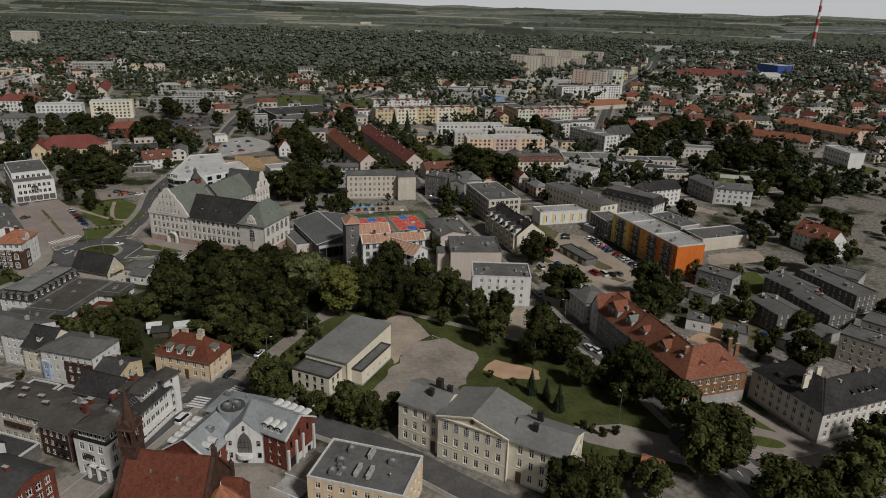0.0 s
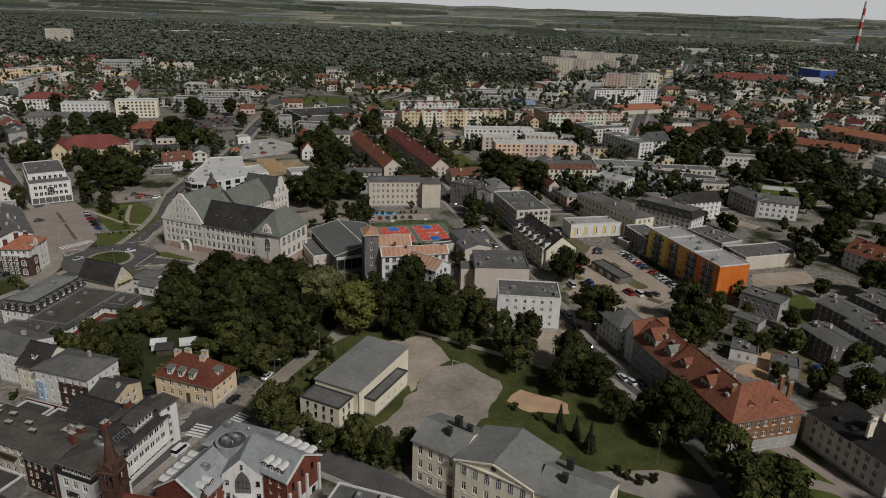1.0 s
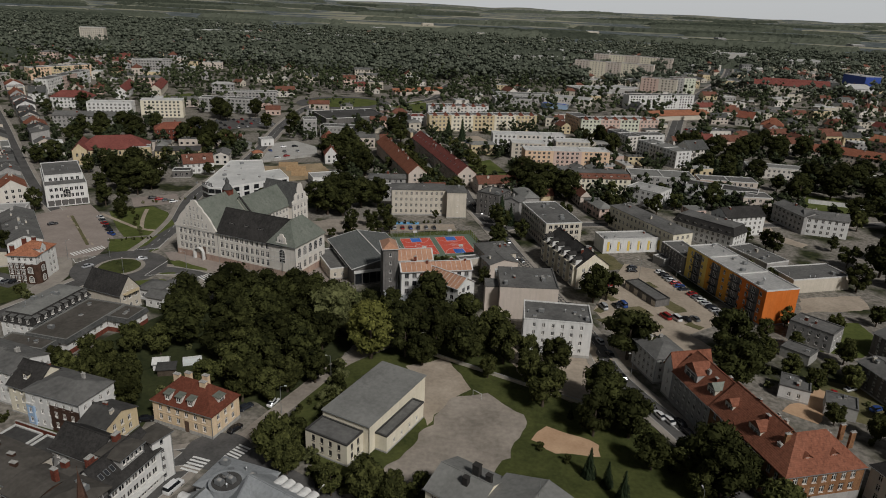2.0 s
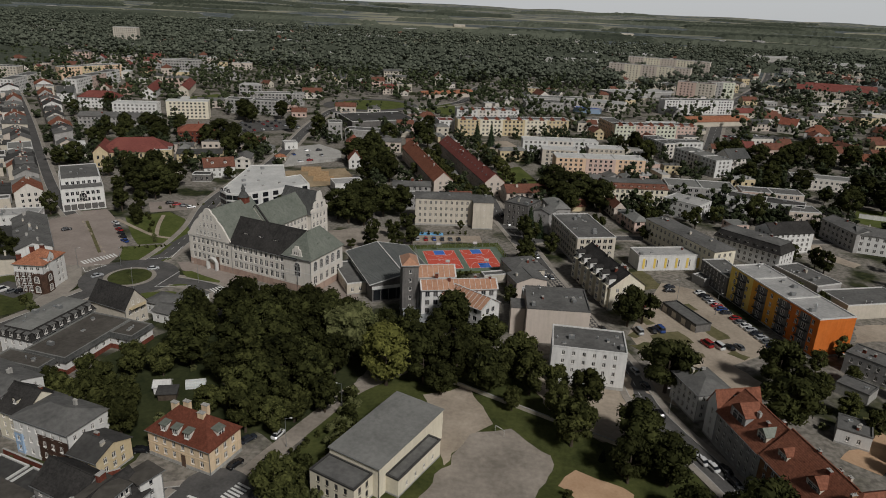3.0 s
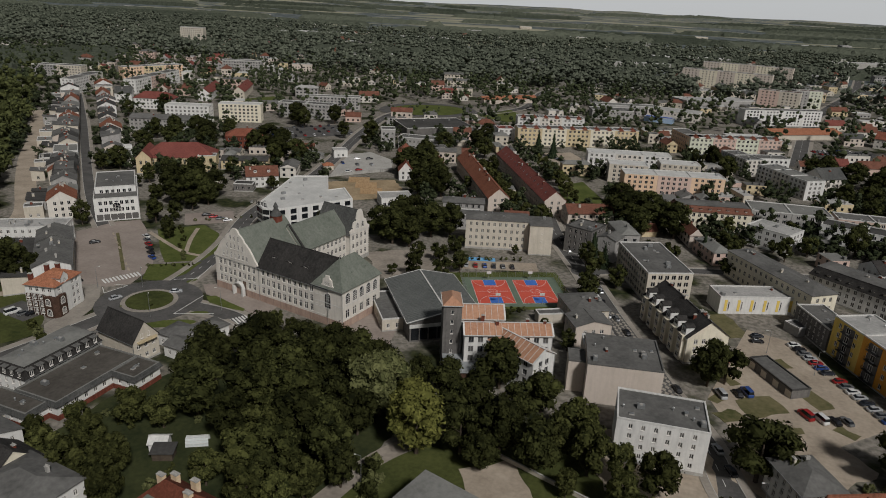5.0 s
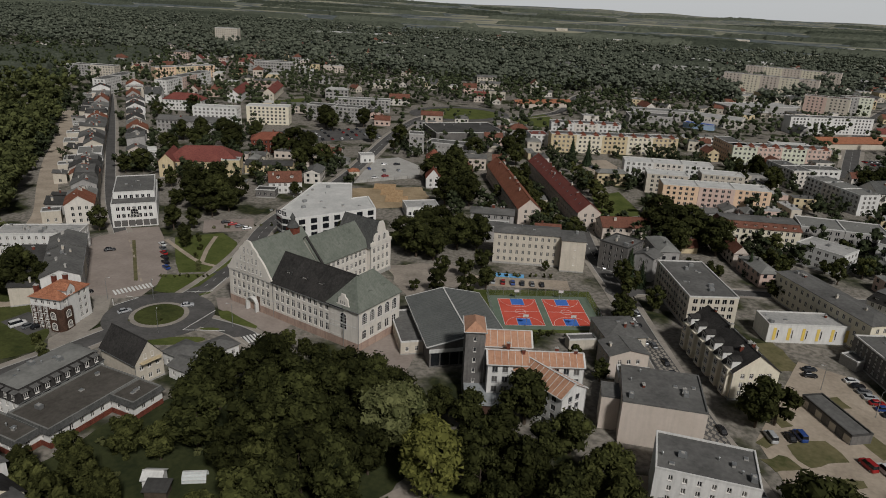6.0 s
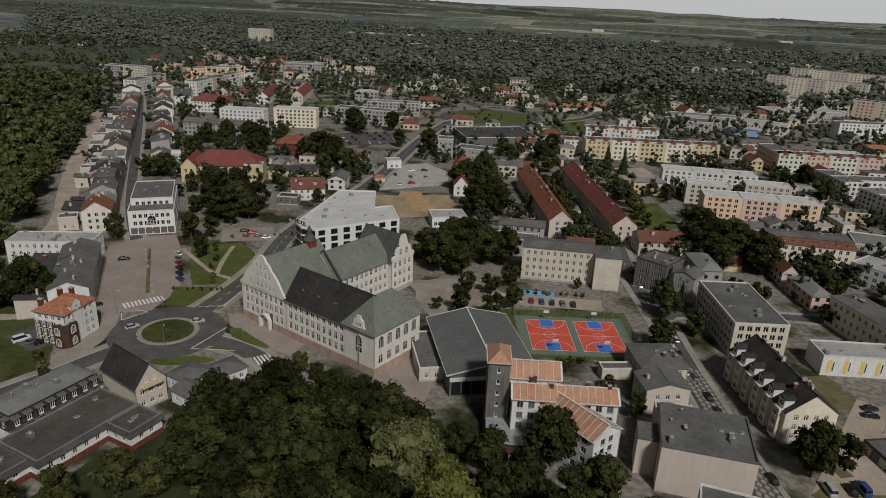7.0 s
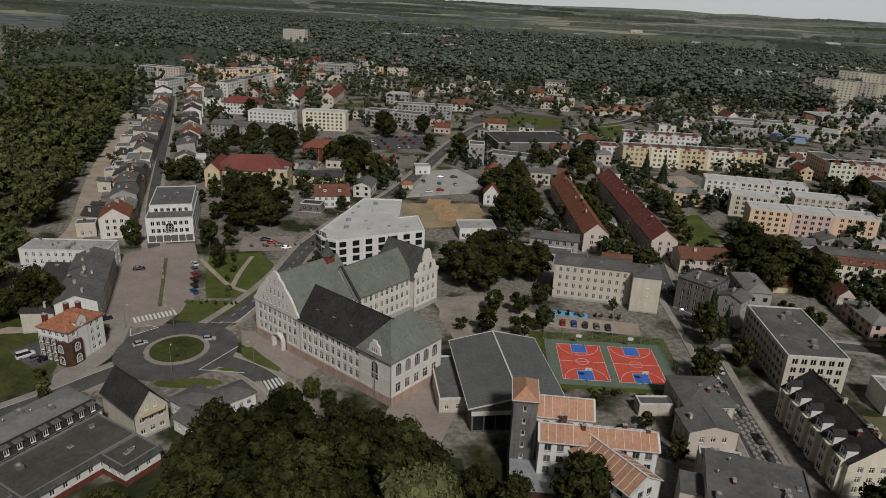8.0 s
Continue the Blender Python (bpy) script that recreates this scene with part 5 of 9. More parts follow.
plate("lawn_island", disc(266, 478, 15, 12, 10), 0.2, LAWN, "oval lawn of the eastern roundabout", "lawn")
street("street", [(246, 494), (262, 520), (290, 560), (330, 610)], 7, (2, 2), "pale asphalt street from the eastern roundabout", z=0.06, centre=False, mat=PAVING)
plate("bare_earth", [(103, 276), (132, 285), (133, 299), (108, 290)], 0.05, GRAVEL, "tan gravel yard behind the orange block", "yard")
plate("bare_earth", [(110, 379), (118, 362), (130, 352), (134, 358), (122, 372), (126, 398), (118, 396)], 0.05, GRAVEL, "tan gravel lane between tenements", "yard")
plate("bare_earth", [(76, 206), (90, 222), (96, 216), (84, 202)], 0.05, SAND, "yellowish bare garden soil", "yard")
plate("garden_lawn", [(100, 246), (106, 268), (122, 272), (124, 256), (112, 244)], 0.045, LAWN, "overgrown garden grass", "lawn")
plate("bare_earth", [(31, 226), (34, 244), (58, 249), (66, 240), (56, 230), (42, 218)], 0.055, GRAVEL, "trodden tan earth beside the street", "yard")
plate("worn_grass", rect(42, 262, 9, 12, -60), 0.09, DRY, "patch of worn grass in the car park", "lawn")
for x, y, a, b, c in ((33, 254, 8, 5, 30), (39, 247, 7, 4, -20), (34, 276, 10, 4, -66), (51, 290, 6, 4, -60), (48, 252, 7, 3, 10), (30, 262, 5, 3, 50), (62, 256, 6, 4, -40)):
    plate("worn_grass", rect(x, y, a, b, c), 0.085, DRY, "patch of worn grass in the car park", "lawn")
plate("worn_grass", rect(57, 272, 12, 5, -62), 0.09, DRY, "patch of worn grass in the car park", "lawn")
plate("worn_grass", rect(36, 312, 18, 12, -66), 0.07, DRY, "patch of dry grass behind the houses", "lawn")
plate("garden_soil", rect(98, 215, 26, 20, -20), 0.04, DRY, "bare garden plot", "garden")
lane = thing("paved_street", 11.2, 275.5, -68.5, "street paved with pale diamond slabs between dark strips", "pavement", kind="structure")
g = Geo()
g.box(-36, 36, -3.1, 3.1, 0.1, 0.235)
part("bed", g, ASPHALT, lane)
g = Geo()
g.slab([(-1.0, 0, 0.265), (0, -0.68, 0.265), (1.0, 0, 0.265), (0, 0.68, 0.265)], 0.06)
diamond = g.mesh("slab", [PAVING])
for i in range(34):
    for j in range(4):
        part("slab", diamond, None, lane, at=pose(-34.6 + i * 2.1 + (1.05 if j % 2 else 0), -2.2 + j * 1.47, 0))
plate("oval_lawn", disc(-190, 697, 36, 29, 35), 0.25, LAWN, "big oval lawn of the far roundabout", "lawn")
plate("asphalt_ring", disc(-190, 697, 46, 39, 35), 0.06, ASPHALT, "asphalt ring round the oval lawn", "road")
plate("lawn", [(-140, 690), (-110, 670), (-90, 690), (-120, 740)], 0.05, LAWN, "grass verge by the ring road", "lawn")
plate("lawn", [(-41, 474), (-28, 491), (-12, 451), (-31, 430)], 0.05, LAWN, "bright lawn between apartment rows", "lawn")
plate("lawn", [(154, 429), (181, 407), (190, 440), (186, 453), (166, 456)], 0.05, LAWN, "walled green lawn", "lawn")
plate("lawn", [(-372, 652), (-340, 640), (-318, 672), (-350, 696)], 0.05, LAWN, "sports field of worn grass", "lawn")
plate("meadow", rect(-522, 486, 76, 44, 45), 0.05, GRASS, "open meadow beside the woods", "lawn")
plate("building_site", rect(-141, 420, 42, 38, 32), 0.05, surf("site_soil", (0.2, 0.15, 0.09), (0.36, 0.28, 0.18), 0.8, 0.95, dirt=0, space="World"), "bare sandy building site", "building site")
plate("concrete_yard", [(-170, 437), (-142, 466), (-150, 492), (-172, 508), (-184, 494)], 0.07, CONCRETE, "pale concrete yard behind a fence", "yard")
plate("car_park", [(130, 662), (142, 634), (186, 658), (178, 690)], 0.06, ASPHALT, "asphalt car park before the market hall", "car park")
plate("car_park", [(-62, 560), (-48, 528), (-28, 518), (-22, 532), (-44, 572)], 0.06, GRAVEL, "pale parking yard behind the red rows", "car park")
plate("car_park", rect(-246, 548, 80, 42, 42), 0.055, ASPHALT, "large asphalt car park", "car park")

W_, P_, S_, C_, G_, B_ = PLASTER["white"], PLASTER["peach"], PLASTER["school"], PLASTER["cream"], PLASTER["grey"], PLASTER["beige"]

# ---- the great school ----
sch = thing("school_building", -84.2, 263.0, -15.6, "grand pale school with steep dark roofs and shaped gables", "school")
m = block(sch, -21.5, 6.5, 31, 13, 13.2, S_, "gable", TILE["black"], 8.2, 3, "SN", 2.45, (1.45, 2.45), base=2.6, over=0.5, trim=CAP, foot=SANDSTONE)
for x in (-10, -3, 4):
    dormer(sch, m @ pose(x, -3.9, 15.9), 2.2, 1.3, 3.4, TILE["slate"], TILE["black"], "eye")
m = block(sch, -6, 10, 12, 20, 13.2, S_, "hip", METAL["green"], 8.4, 2, "E", 3.6, (1.9, 2.9), base=2.6, over=0.6, trim=CAP, arch=("E", 1), foot=SANDSTONE)
for x, y, a in ((3.6, -2, 90), (3.6, 5, 90), (0, -6.2, 0)):
    dormer(sch, m @ pose(x, y, 16.0, 0, 0, a), 1.6, 0.9, 2.2, METAL["green"], METAL["green"], "eye")
part("window", arch_mesh(2.6, 5.4), None, sch, "tall arched hall window", at=pose(-6, 0, 6.0))
g = Geo()
prof = [(-2.6, 13.0), (2.6, 13.0), (2.6, 14.2), (2.0, 14.4), (1.8, 16.2), (0.9, 16.8), (0.7, 17.6), (-0.7, 17.6), (-0.9, 16.8), (-1.8, 16.2), (-2.0, 14.4), (-2.6, 14.2)]
loft(g, [[(x - 6, -0.15, z) for x, z in prof], [(x - 6, 0.35, z) for x, z in prof]])
part("gablet", g, S_, sch, "shaped white gablet")
for x in (-0.8, 0, 0.8):
    part("window", window_mesh(0.5, 1.3, "plain", FRAME), None, sch, at=pose(x - 6, -0.22, 14.2))
m = block(sch, -47.6, 12, 21.4, 24, 12.4, S_, "gable", METAL["green"], 11.0, 3, "SW", 2.35, (1.35, 2.4), base=2.6, ridge="y", over=0.2, trim=CAP, doors=(("S", 5),), foot=SANDSTONE)
g = Geo()
prof = [(-10.9, 12.4), (10.9, 12.4), (10.9, 13.4), (10.2, 13.7), (9.4, 14.6), (8.2, 16.6), (6.9, 18.3), (5.6, 19.6), (4.6, 20.3), (4.2, 21.2), (3.2, 22.2), (2.2, 22.8), (1.6, 23.8), (0.8, 24.5), (-0.8, 24.5), (-1.6, 23.8), (-2.2, 22.8), (-3.2, 22.2), (-4.2, 21.2), (-4.6, 20.3), (-5.6, 19.6), (-6.9, 18.3), (-8.2, 16.6), (-9.4, 14.6), (-10.2, 13.7), (-10.9, 13.4)]
loft(g, [[(x - 47.6, -0.3, z) for x, z in prof], [(x - 47.6, 0.4, z) for x, z in prof]])
part("shaped_gable", g, S_, sch, "curved and stepped white gable")
for row, z, w in ((range(-3, 4), 13.6, 0.9), (range(-2, 3), 16.9, 0.8), (range(-1, 2), 20.0, 0.7)):
    for k in row:
        part("window", window_mesh(w, 2.0, "cross", FRAME), None, sch, at=pose(k * 1.9 - 47.6, -0.36, z))
g = Geo()
for k in range(8):
    a0, a1 = math.pi * k / 8, math.pi * (k + 1) / 8
    g.slab([(-46.4 + 2.3 * math.cos(a), -1.4, 3.2 + 2.3 * math.sin(a) * 0.8) for a in (a0, a1)] + [(-46.4 + 2.3 * math.cos(a), 0, 3.2 + 2.3 * math.sin(a) * 0.8) for a in (a1, a0)], 0.4)
for x in (-48.6, -44.2):
    g.box(x - 0.35, x + 0.35, -1.4, 0, 0, 3.3)
part("portal", g, CAP, sch, "pale stone entrance portal")
m = block(sch, -43, 34, 14, 26, 12.6, S_, "gable", METAL["green"], 8.0, 3, "EW", 2.4, (1.25, 2.1), base=1.6, ridge="y", trim=CAP)
for y in (-6, 0, 6):
    dormer(sch, m @ pose(4.0, y, 15.0, 0, 0, 90), 1.6, 0.9, 2.2, METAL["green"], METAL["green"], "eye")
m = block(sch, -43, 52, 18, 12, 12.6, S_, "gable", TILE["slate"], 8.5, 3, "SEW", 2.6, (1.25, 2.1), base=1.6, trim=CAP)
g = Geo()
prof = [(-6.1, 12.6), (6.1, 12.6), (6.1, 13.8), (4.6, 14.6), (4.0, 16.8), (2.4, 17.6), (1.8, 20.2), (0.9, 21.6), (-0.9, 21.6), (-1.8, 20.2), (-2.4, 17.6), (-4.0, 16.8), (-4.6, 14.6), (-6.1, 13.8)]
loft(g, [[(-34.2, y + 52, z) for y, z in prof], [(-33.7, y + 52, z) for y, z in prof]])
part("shaped_gable", g, S_, sch, "curved white gable of the rear wing")
for y in (-1.6, 1.6):
    part("window", arch_mesh(1.5, 2.6), None, sch, at=pose(-33.7, 52 + y, 14.0, 0, 0, 90))
g = Geo()
g.box(-1.6, 1.6, -1.6, 1.6, 18, 24.5)
part("turret", g, BRICK, sch, "square brick ridge turret", at=pose(-47.6, 20, 0))
g = Geo()
g.tube(0, 0, 24.4, 26.4, 2.3, 1.1, 8)
g.tube(0, 0, 26.4, 27.6, 0.8, 0.7, 8)
g.tube(0, 0, 27.6, 29.5, 1.0, 0.05, 8)
part("turret_cap", g, TILE["slate"], sch, at=pose(-47.6, 20, 0))
g = Geo()
g.slab([(-8.3, 21.6, 12.5), (-7.3, 21.6, 12.5), (0, 21.6, 21.3), (-0.5, 21.6, 21.3)], 0.3)
for s in (-1, 1):
    g.slab([(s * 8.3, 21.4, 12.6), (s * 8.3, 22.2, 12.6), (0, 22.2, 21.4), (0, 21.4, 21.4)][::s], 0.5)
part("fire_wall", g, TILE["black"], sch, at=pose(-43, 0, 0))

# ---- sports hall ----
hall = thing("sports_hall", -60.4, 284, 32, "low sports hall under a dark grey folded metal roof", "hall")
m = block(hall, 0, 0, 24, 35, 6.8, PLASTER["dark"], "gable", METAL["hall"], 2.6, 0, "", ridge="y", over=0.9)
seams(hall, m, 24, 35, 6.8, 2.6, 1.1, METAL["grey"], 0.9, "y")
g = Geo()
for k in range(8):
    g.box(-11.5 + k * 2.9, -9.0 + k * 2.9, -17.56, -17.5, 0.6, 4.6)
part("glazing", g, GLASS, hall, "dark glass front")
g = Geo()
g.box(-12.1, 12.1, -17.75, -17.5, 4.9, 6.0)
part("fascia", g, CAP, hall, "white band below the roof edge")
block(hall, -15.5, 2, 7, 22, 4.2, B_, "flat", FELT["grey"], 0, 1, "SW", 3.0)

# ---- block with copper-coloured roofs ----
cop = thing("apartment_building", -46.8, 257.5, 19, "white and brown apartments under copper-coloured metal roofs", "building")
block(cop, 0, 0, 5.2, 9, 19.6, PLASTER["dark"], "hip", METAL["copper"], 2.2, 6, "S", 3.0, (0.9, 1.3), "plain", over=0.4)
g = Geo()
g.box(-3.1, 3.1, -4.95, -4.75, 19.5, 19.8)
g.box(2.9, 3.1, -4.9, 4.9, 19.5, 19.8)
g.box(-3.1, -2.9, -4.9, 4.9, 19.5, 19.8)
part("roof_edging", g, CAP, cop)
for lx, ly, L, W, h, rh, sides, lang, ridge in ((9.2, 2.5, 13.0, 8, 14.2, 2.6, "SE", 0, "x"), (16.2, -5.0, 25.4, 7, 12.6, 2.0, "SE", 0, "x"), (18.6, -11.5, 9.0, 19, 11.0, 2.6, "SEW", 39, "y")):
    m = block(cop, lx, ly, L, W, h, W_, "gable", METAL["copper"], rh, 4, sides, 2.7, (1.5, 1.8), frame_mat=FRAME_GREY, style="bar", lang=lang, ridge=ridge, over=0.4)
    seams(cop, m, L, W, h, rh, 1.7, CAP, 0.4, ridge)
for x, y, z in ((9, -3.6, 15.2), (22, -4.4, 14.6), (13, -5.6, 14.4), (27, -5, 14.4)):
    chimney(cop, pose(x, y, z), 0.9, 0.6, 1.2, BRICK, 1)
block(cop, 2.5, -9, 9, 9, 3.2, BRICK_BROWN, "shed", METAL["zinc"], 0.8, 0, "")

# ---- old school by the street ----
so = thing("school_building", 8.3, 138.7, -25.5, "long cream school with three storeys and grey roof", "school")
SLATE_STACK = surf("sooty_stack", (0.02, 0.019, 0.018), (0.05, 0.047, 0.043), 3, 0.9)
m = block(so, -15.8, 0, 12, 12, 11.6, C_, "gable", FELT["mid"], 2.4, 3, "SW", 2.65, (1.15, 2.1), trim=C_, doors=(("S", 3),), base=0.5)
chimney(so, m @ pose(1.6, 1.2, 13.2), 1.5, 1.3, 3.0, SLATE_STACK, 0)
chimney(so, m @ pose(1.0, -2.0, 12.8), 1.2, 1.1, 2.2, SLATE_STACK, 0)
chimney(so, m @ pose(4.8, 0.6, 13.4), 1.2, 1.0, 2.2, SLATE_STACK, 0)
m = block(so, -0.9, -0.3, 18.0, 14, 12.4, C_, "gable", FELT["mid"], 2.6, 3, "S", 2.75, (1.15, 2.1), trim=C_, ridge="y", base=0.5, arch=("S", 2))
g = Geo()
g.tube(0, 0, 0, 0.14, 0.6, 0.6, 14)
part("round_window", g, GLASS, so, at=m @ pose(0, -7.02, 13.5, 90))
g = Geo()
for s_ in (-1, 1):
    g.slab([(s_ * 9.4, -7.6, 12.4), (0, -7.6, 15.0), (0, -6.9, 15.0), (s_ * 9.4, -6.9, 12.4)][::-s_], 0.35)
g.box(-9.3, 9.3, -7.4, -7.0, 12.0, 12.3)
part("pediment", g, C_, so, at=m)
g = Geo()
g.tube(0.4, 2, 14.8, 18.6, 0.05, 0.03, 6)
part("mast", g, STEEL, so, at=m)
m = block(so, 14.9, 0, 13.8, 12, 11.2, C_, "gable", FELT["mid"], 2.4, 3, "SE", 2.75, (1.15, 2.1), trim=C_, doors=(("S", 0),), base=0.5)
chimney(so, m @ pose(-2.6, 2.0, 12.8), 1.4, 1.2, 2.8, SLATE_STACK, 0)
chimney(so, m @ pose(-2.2, -2.0, 12.4), 1.2, 1.0, 2.2, SLATE_STACK, 0)

# ---- gym ----
gym = thing("gymnasium", -33.1, 180.5, -20.5, "cream gymnasium with grey felt roof and lean-to", "gymnasium")
block(gym, 0, 0, 13.8, 26.6, 7.8, C_, "shed", FELT["mid"], 0.5, 0, "", over=0.25)
block(gym, -0.9, -16.6, 12.2, 6.6, 5.8, C_, "flat", FELT["grey"], 0, 2, "SEW", 2.5, (0.95, 1.6), rim=FELT["dark"], frame_mat=DARK_METAL)
block(gym, 8.6, -2.0, 3.4, 17.6, 4.6, C_, "flat", FELT["grey"], 0, 1, "E", 3.6, (0.9, 1.4), rim=FELT["dark"])

# ---- peach villa ----
rr = thing("house", -77.7, 171.0, -13.4, "peach villa under a red tiled hip roof", "house")
m = block(rr, 0, 0, 18.2, 10.6, 6.6, P_, "hip", TILE["church"], 5.4, 2, "SEW", 2.7, (1.1, 1.6), base=0.9, trim=P_, doors=(("S", 3),))
for x in (-4.5, -1.0, 2.5):
    dormer(rr, m @ pose(x, -4.7, 7.5), 1.8, 1.7, 1.5, S_, METAL["green"], "shed")
dormer(rr, m @ pose(8.2, 0.0, 7.5, 0, 0, 90), 2.4, 1.7, 1.5, S_, METAL["green"], "shed")
for x, y, h in ((-6.2, 1.0, 1.2), (-4.0, 2.6, 1.2), (3.4, -0.6, 2.2), (1.0, 3.2, 1.4)):
    chimney(rr, m @ pose(x, y, 10.2), 1.7, 1.0, h, P_, 3)

# ---- flat block by the lower edge ----
fl = thing("house", -18.4, 120.1, -12.2, "yellowish block with flat grey roof and vents", "house")
m = block(fl, 0, 0, 21.6, 13.8, 9.0, PLASTER["peach"], "flat", FELT["grey"], 0, 3, "SE", 2.8, (1.2, 1.5))
for x in (-1.0, 1.8):
    chimney(fl, m @ pose(x, -2.2, 9.1), 0.7, 3.6, 0.9, CONCRETE, 2)
chimney(fl, m @ pose(-0.2, 4.0, 9.1), 0.8, 3.2, 1.1, CONCRETE, 2)
clutter(fl, m, 20, 12, 9.1, 8, 4)

# ---- modern brick and zinc building ----
mod = thing("library_building", -42.9, 136.2, -23.7, "modern brick and white hall under pale zinc roofs", "building")
inv_mod = mod.matrix_basis.inverted()


def in_mod(x, y, ang):
    p = inv_mod @ Vector((x, y, 0))
    return p.x, p.y, ang + 23.7


m = block(mod, 0, 0, 14.4, 10.9, 8.6, BRICK, "gable", METAL["zinc"], 3.5, 3, "S", 2.5, (0.8, 1.2), "plain", over=0.3, base=0.4)
verge(mod, m, 7.45, 10.9, 8.6, 3.5, CAP)
for k in range(3):
    dormer(mod, m @ pose(0.6 + k * 2.0, -4.6, 9.1), 1.5, 1.2, 2.6, DARK_METAL, CAP, "barrel")
for k in range(5):
    dormer(mod, m @ pose(-2.4 + k * 2.1, 4.7, 9.1, 0, 0, 180), 1.6, 1.2, 3.0, DARK_METAL, CAP, "barrel")
for y, h in ((-4.9, 5.4), (-1.9, 6.4), (0.6, 6.8), (4.7, 7.0)):
    g = Geo()
    g.box(7.2, 7.62, y - 0.32, y + 0.32, 0, h)
    part("pilaster", g, CAP, mod, at=m)
for y, z, h in ((-3.6, 5.6, 1.6), (-0.6, 7.2, 1.6), (2.6, 7.0, 1.6)):
    part("window", window_mesh(0.7, h, "plain", DARK_METAL), None, mod, at=m @ pose(7.26, y, z, 0, 0, 90))
for y0, y1, ml, z1 in ((-4.5, -2.3, GLASS, 2.4), (-1.5, 0.2, CAP, 2.2), (1.0, 4.3, CAP, 2.4)):
    g = Geo()
    g.box(7.2, 7.3, y0, y1, 0.3, z1)
    part("base_panel", g, ml, mod, at=m)
g = Geo()
g.box(7.28, 7.34, 2.2, 3.4, 0.4, 2.0)
part("entrance_glass", g, GLASS, mod, at=m)
x, y, a = in_mod(-59.1, 130.1, -15)
m = block(mod, x, y, 11.6, 11.6, 6.2, BRICK, "gable", METAL["zinc"], 4.0, 2, "E", 2.6, (0.9, 1.3), "plain", ridge="y", over=0.35, lang=a, base=0.4)
for s_ in (-1, 1):
    g = Geo()
    g.slab([(s_ * 6.2, -6.2, 6.15), (s_ * 6.2, -5.75, 6.15), (0, -5.75, 10.5), (0, -6.2, 10.5)][::s_], 0.35)
    part("verge", g, CAP, mod, at=m)
g = Geo()
g.box(-0.2, 0.2, -6.2, 5.8, 10.4, 10.55)
part("ridge_cap", g, METAL["grey"], mod, at=m)
for k in range(5):
    dormer(mod, m @ pose(-4.9, -4.4 + k * 2.2, 6.6, 0, 0, 270), 1.6, 1.2, 3.0, DARK_METAL, CAP, "barrel")
for k in range(2):
    dormer(mod, m @ pose(4.9, -3.2 + k * 2.0, 6.6, 0, 0, 90), 1.6, 1.2, 2.6, DARK_METAL, CAP, "barrel")
vent(mod, m @ pose(2.2, 0.6, 8.7), 2)
x, y, a = in_mod(-49.3, 134.8, 4)
m = block(mod, x, y, 8.8, 9, 7.6, W_, "gable", METAL["zinc"], 4.2, 0, "", ridge="y", over=0.12, lang=a, base=0.3)
g, w = Geo(), 1.7
prof = [(-w, 3.0), (w, 3.0), (w, 5.2), (w * 0.86, 6.6), (w * 0.5, 7.8), (0, 8.7), (-w * 0.5, 7.8), (-w * 0.86, 6.6), (-w, 5.2)]
loft(g, [[(u, -4.56, z) for u, z in prof], [(u, -4.45, z) for u, z in prof]])
part("hall_window", g, GLASS, mod, "tall pointed dark hall window", at=m)
g = Geo()
for u in (-0.85, 0, 0.85):
    g.box(u - 0.04, u + 0.04, -4.6, -4.56, 3.0, 7.0)
for z in (4.4, 5.8):
    g.box(-w, w, -4.6, -4.56, z - 0.04, z + 0.04)
part("hall_window_bars", g, DARK_METAL, mod, at=m)
g = Geo()
for k in range(8):
    a0, a1 = math.pi * (1 + k / 8), math.pi * (1 + (k + 1) / 8)
    g.slab([(0, -4.5, 3.0), (2.1 * math.cos(a0), -4.5 + 1.5 * math.sin(a0), 3.0), (2.1 * math.cos(a1), -4.5 + 1.5 * math.sin(a1), 3.0)], 1.1)
part("bow_balcony", g, W_, mod, "curved white balcony below the hall window", at=m)
for u, z, w2, h2 in ((-3.3, 5.4, 0.7, 0.9), (3.3, 5.2, 0.9, 1.1), (3.4, 1.9, 0.9, 1.1), (0, 0.4, 1.2, 1.7), (0, 9.4, 0.6, 1.0), (-3.3, 1.9, 0.8, 1.1)):
    part("window", window_mesh(w2, h2, "plain", DARK_METAL), None, mod, at=m @ pose(u, -4.56, z))
x, y, a = in_mod(-53.6, 142.0, -12)
m = block(mod, x, y, 13.5, 9.5, 8.2, W_, "hip", METAL["zinc"], 1.4, 0, "", lang=a, base=0.3)
x, y, a = in_mod(-54.2, 138.4, 0)
g = Geo()
g.tube(x, y, 0, 9.4, 3.6, 3.6, 28)
g.tube(x, y, 9.4, 10.4, 3.6, 3.6, 28)
part("rotunda", g, METAL["zinc"], mod, "round zinc-clad roof tower")
g = Geo()
g.tube(x, y, 10.4, 10.44, 3.0, 3.0, 28)
part("rotunda_deck", g, FELT["dark"], mod)
for k, (dx, dy) in enumerate(((0.9, 0.4), (1.4, -1.2), (-1.2, 0.8), (-0.4, -1.4))):
    vent(mod, pose(x + dx, y + dy, 10.42), (2, 1, 0, 2)[k])
for k in range(4):
    vent(mod, m @ pose(-4.5 + k * 2.6, 2.2 - (k % 2) * 1.6, 9.0, 0, 0, k * 30), (2, 0, 1, 2)[k])
plate("forecourt", [(-56, 128), (-44.5, 129.2), (-38, 124.6), (-33, 136.5), (-29, 135), (-35.5, 118), (-44, 116), (-52, 121)], 0.075, PAVING, "pale paved forecourt of the brick hall", "pavement")
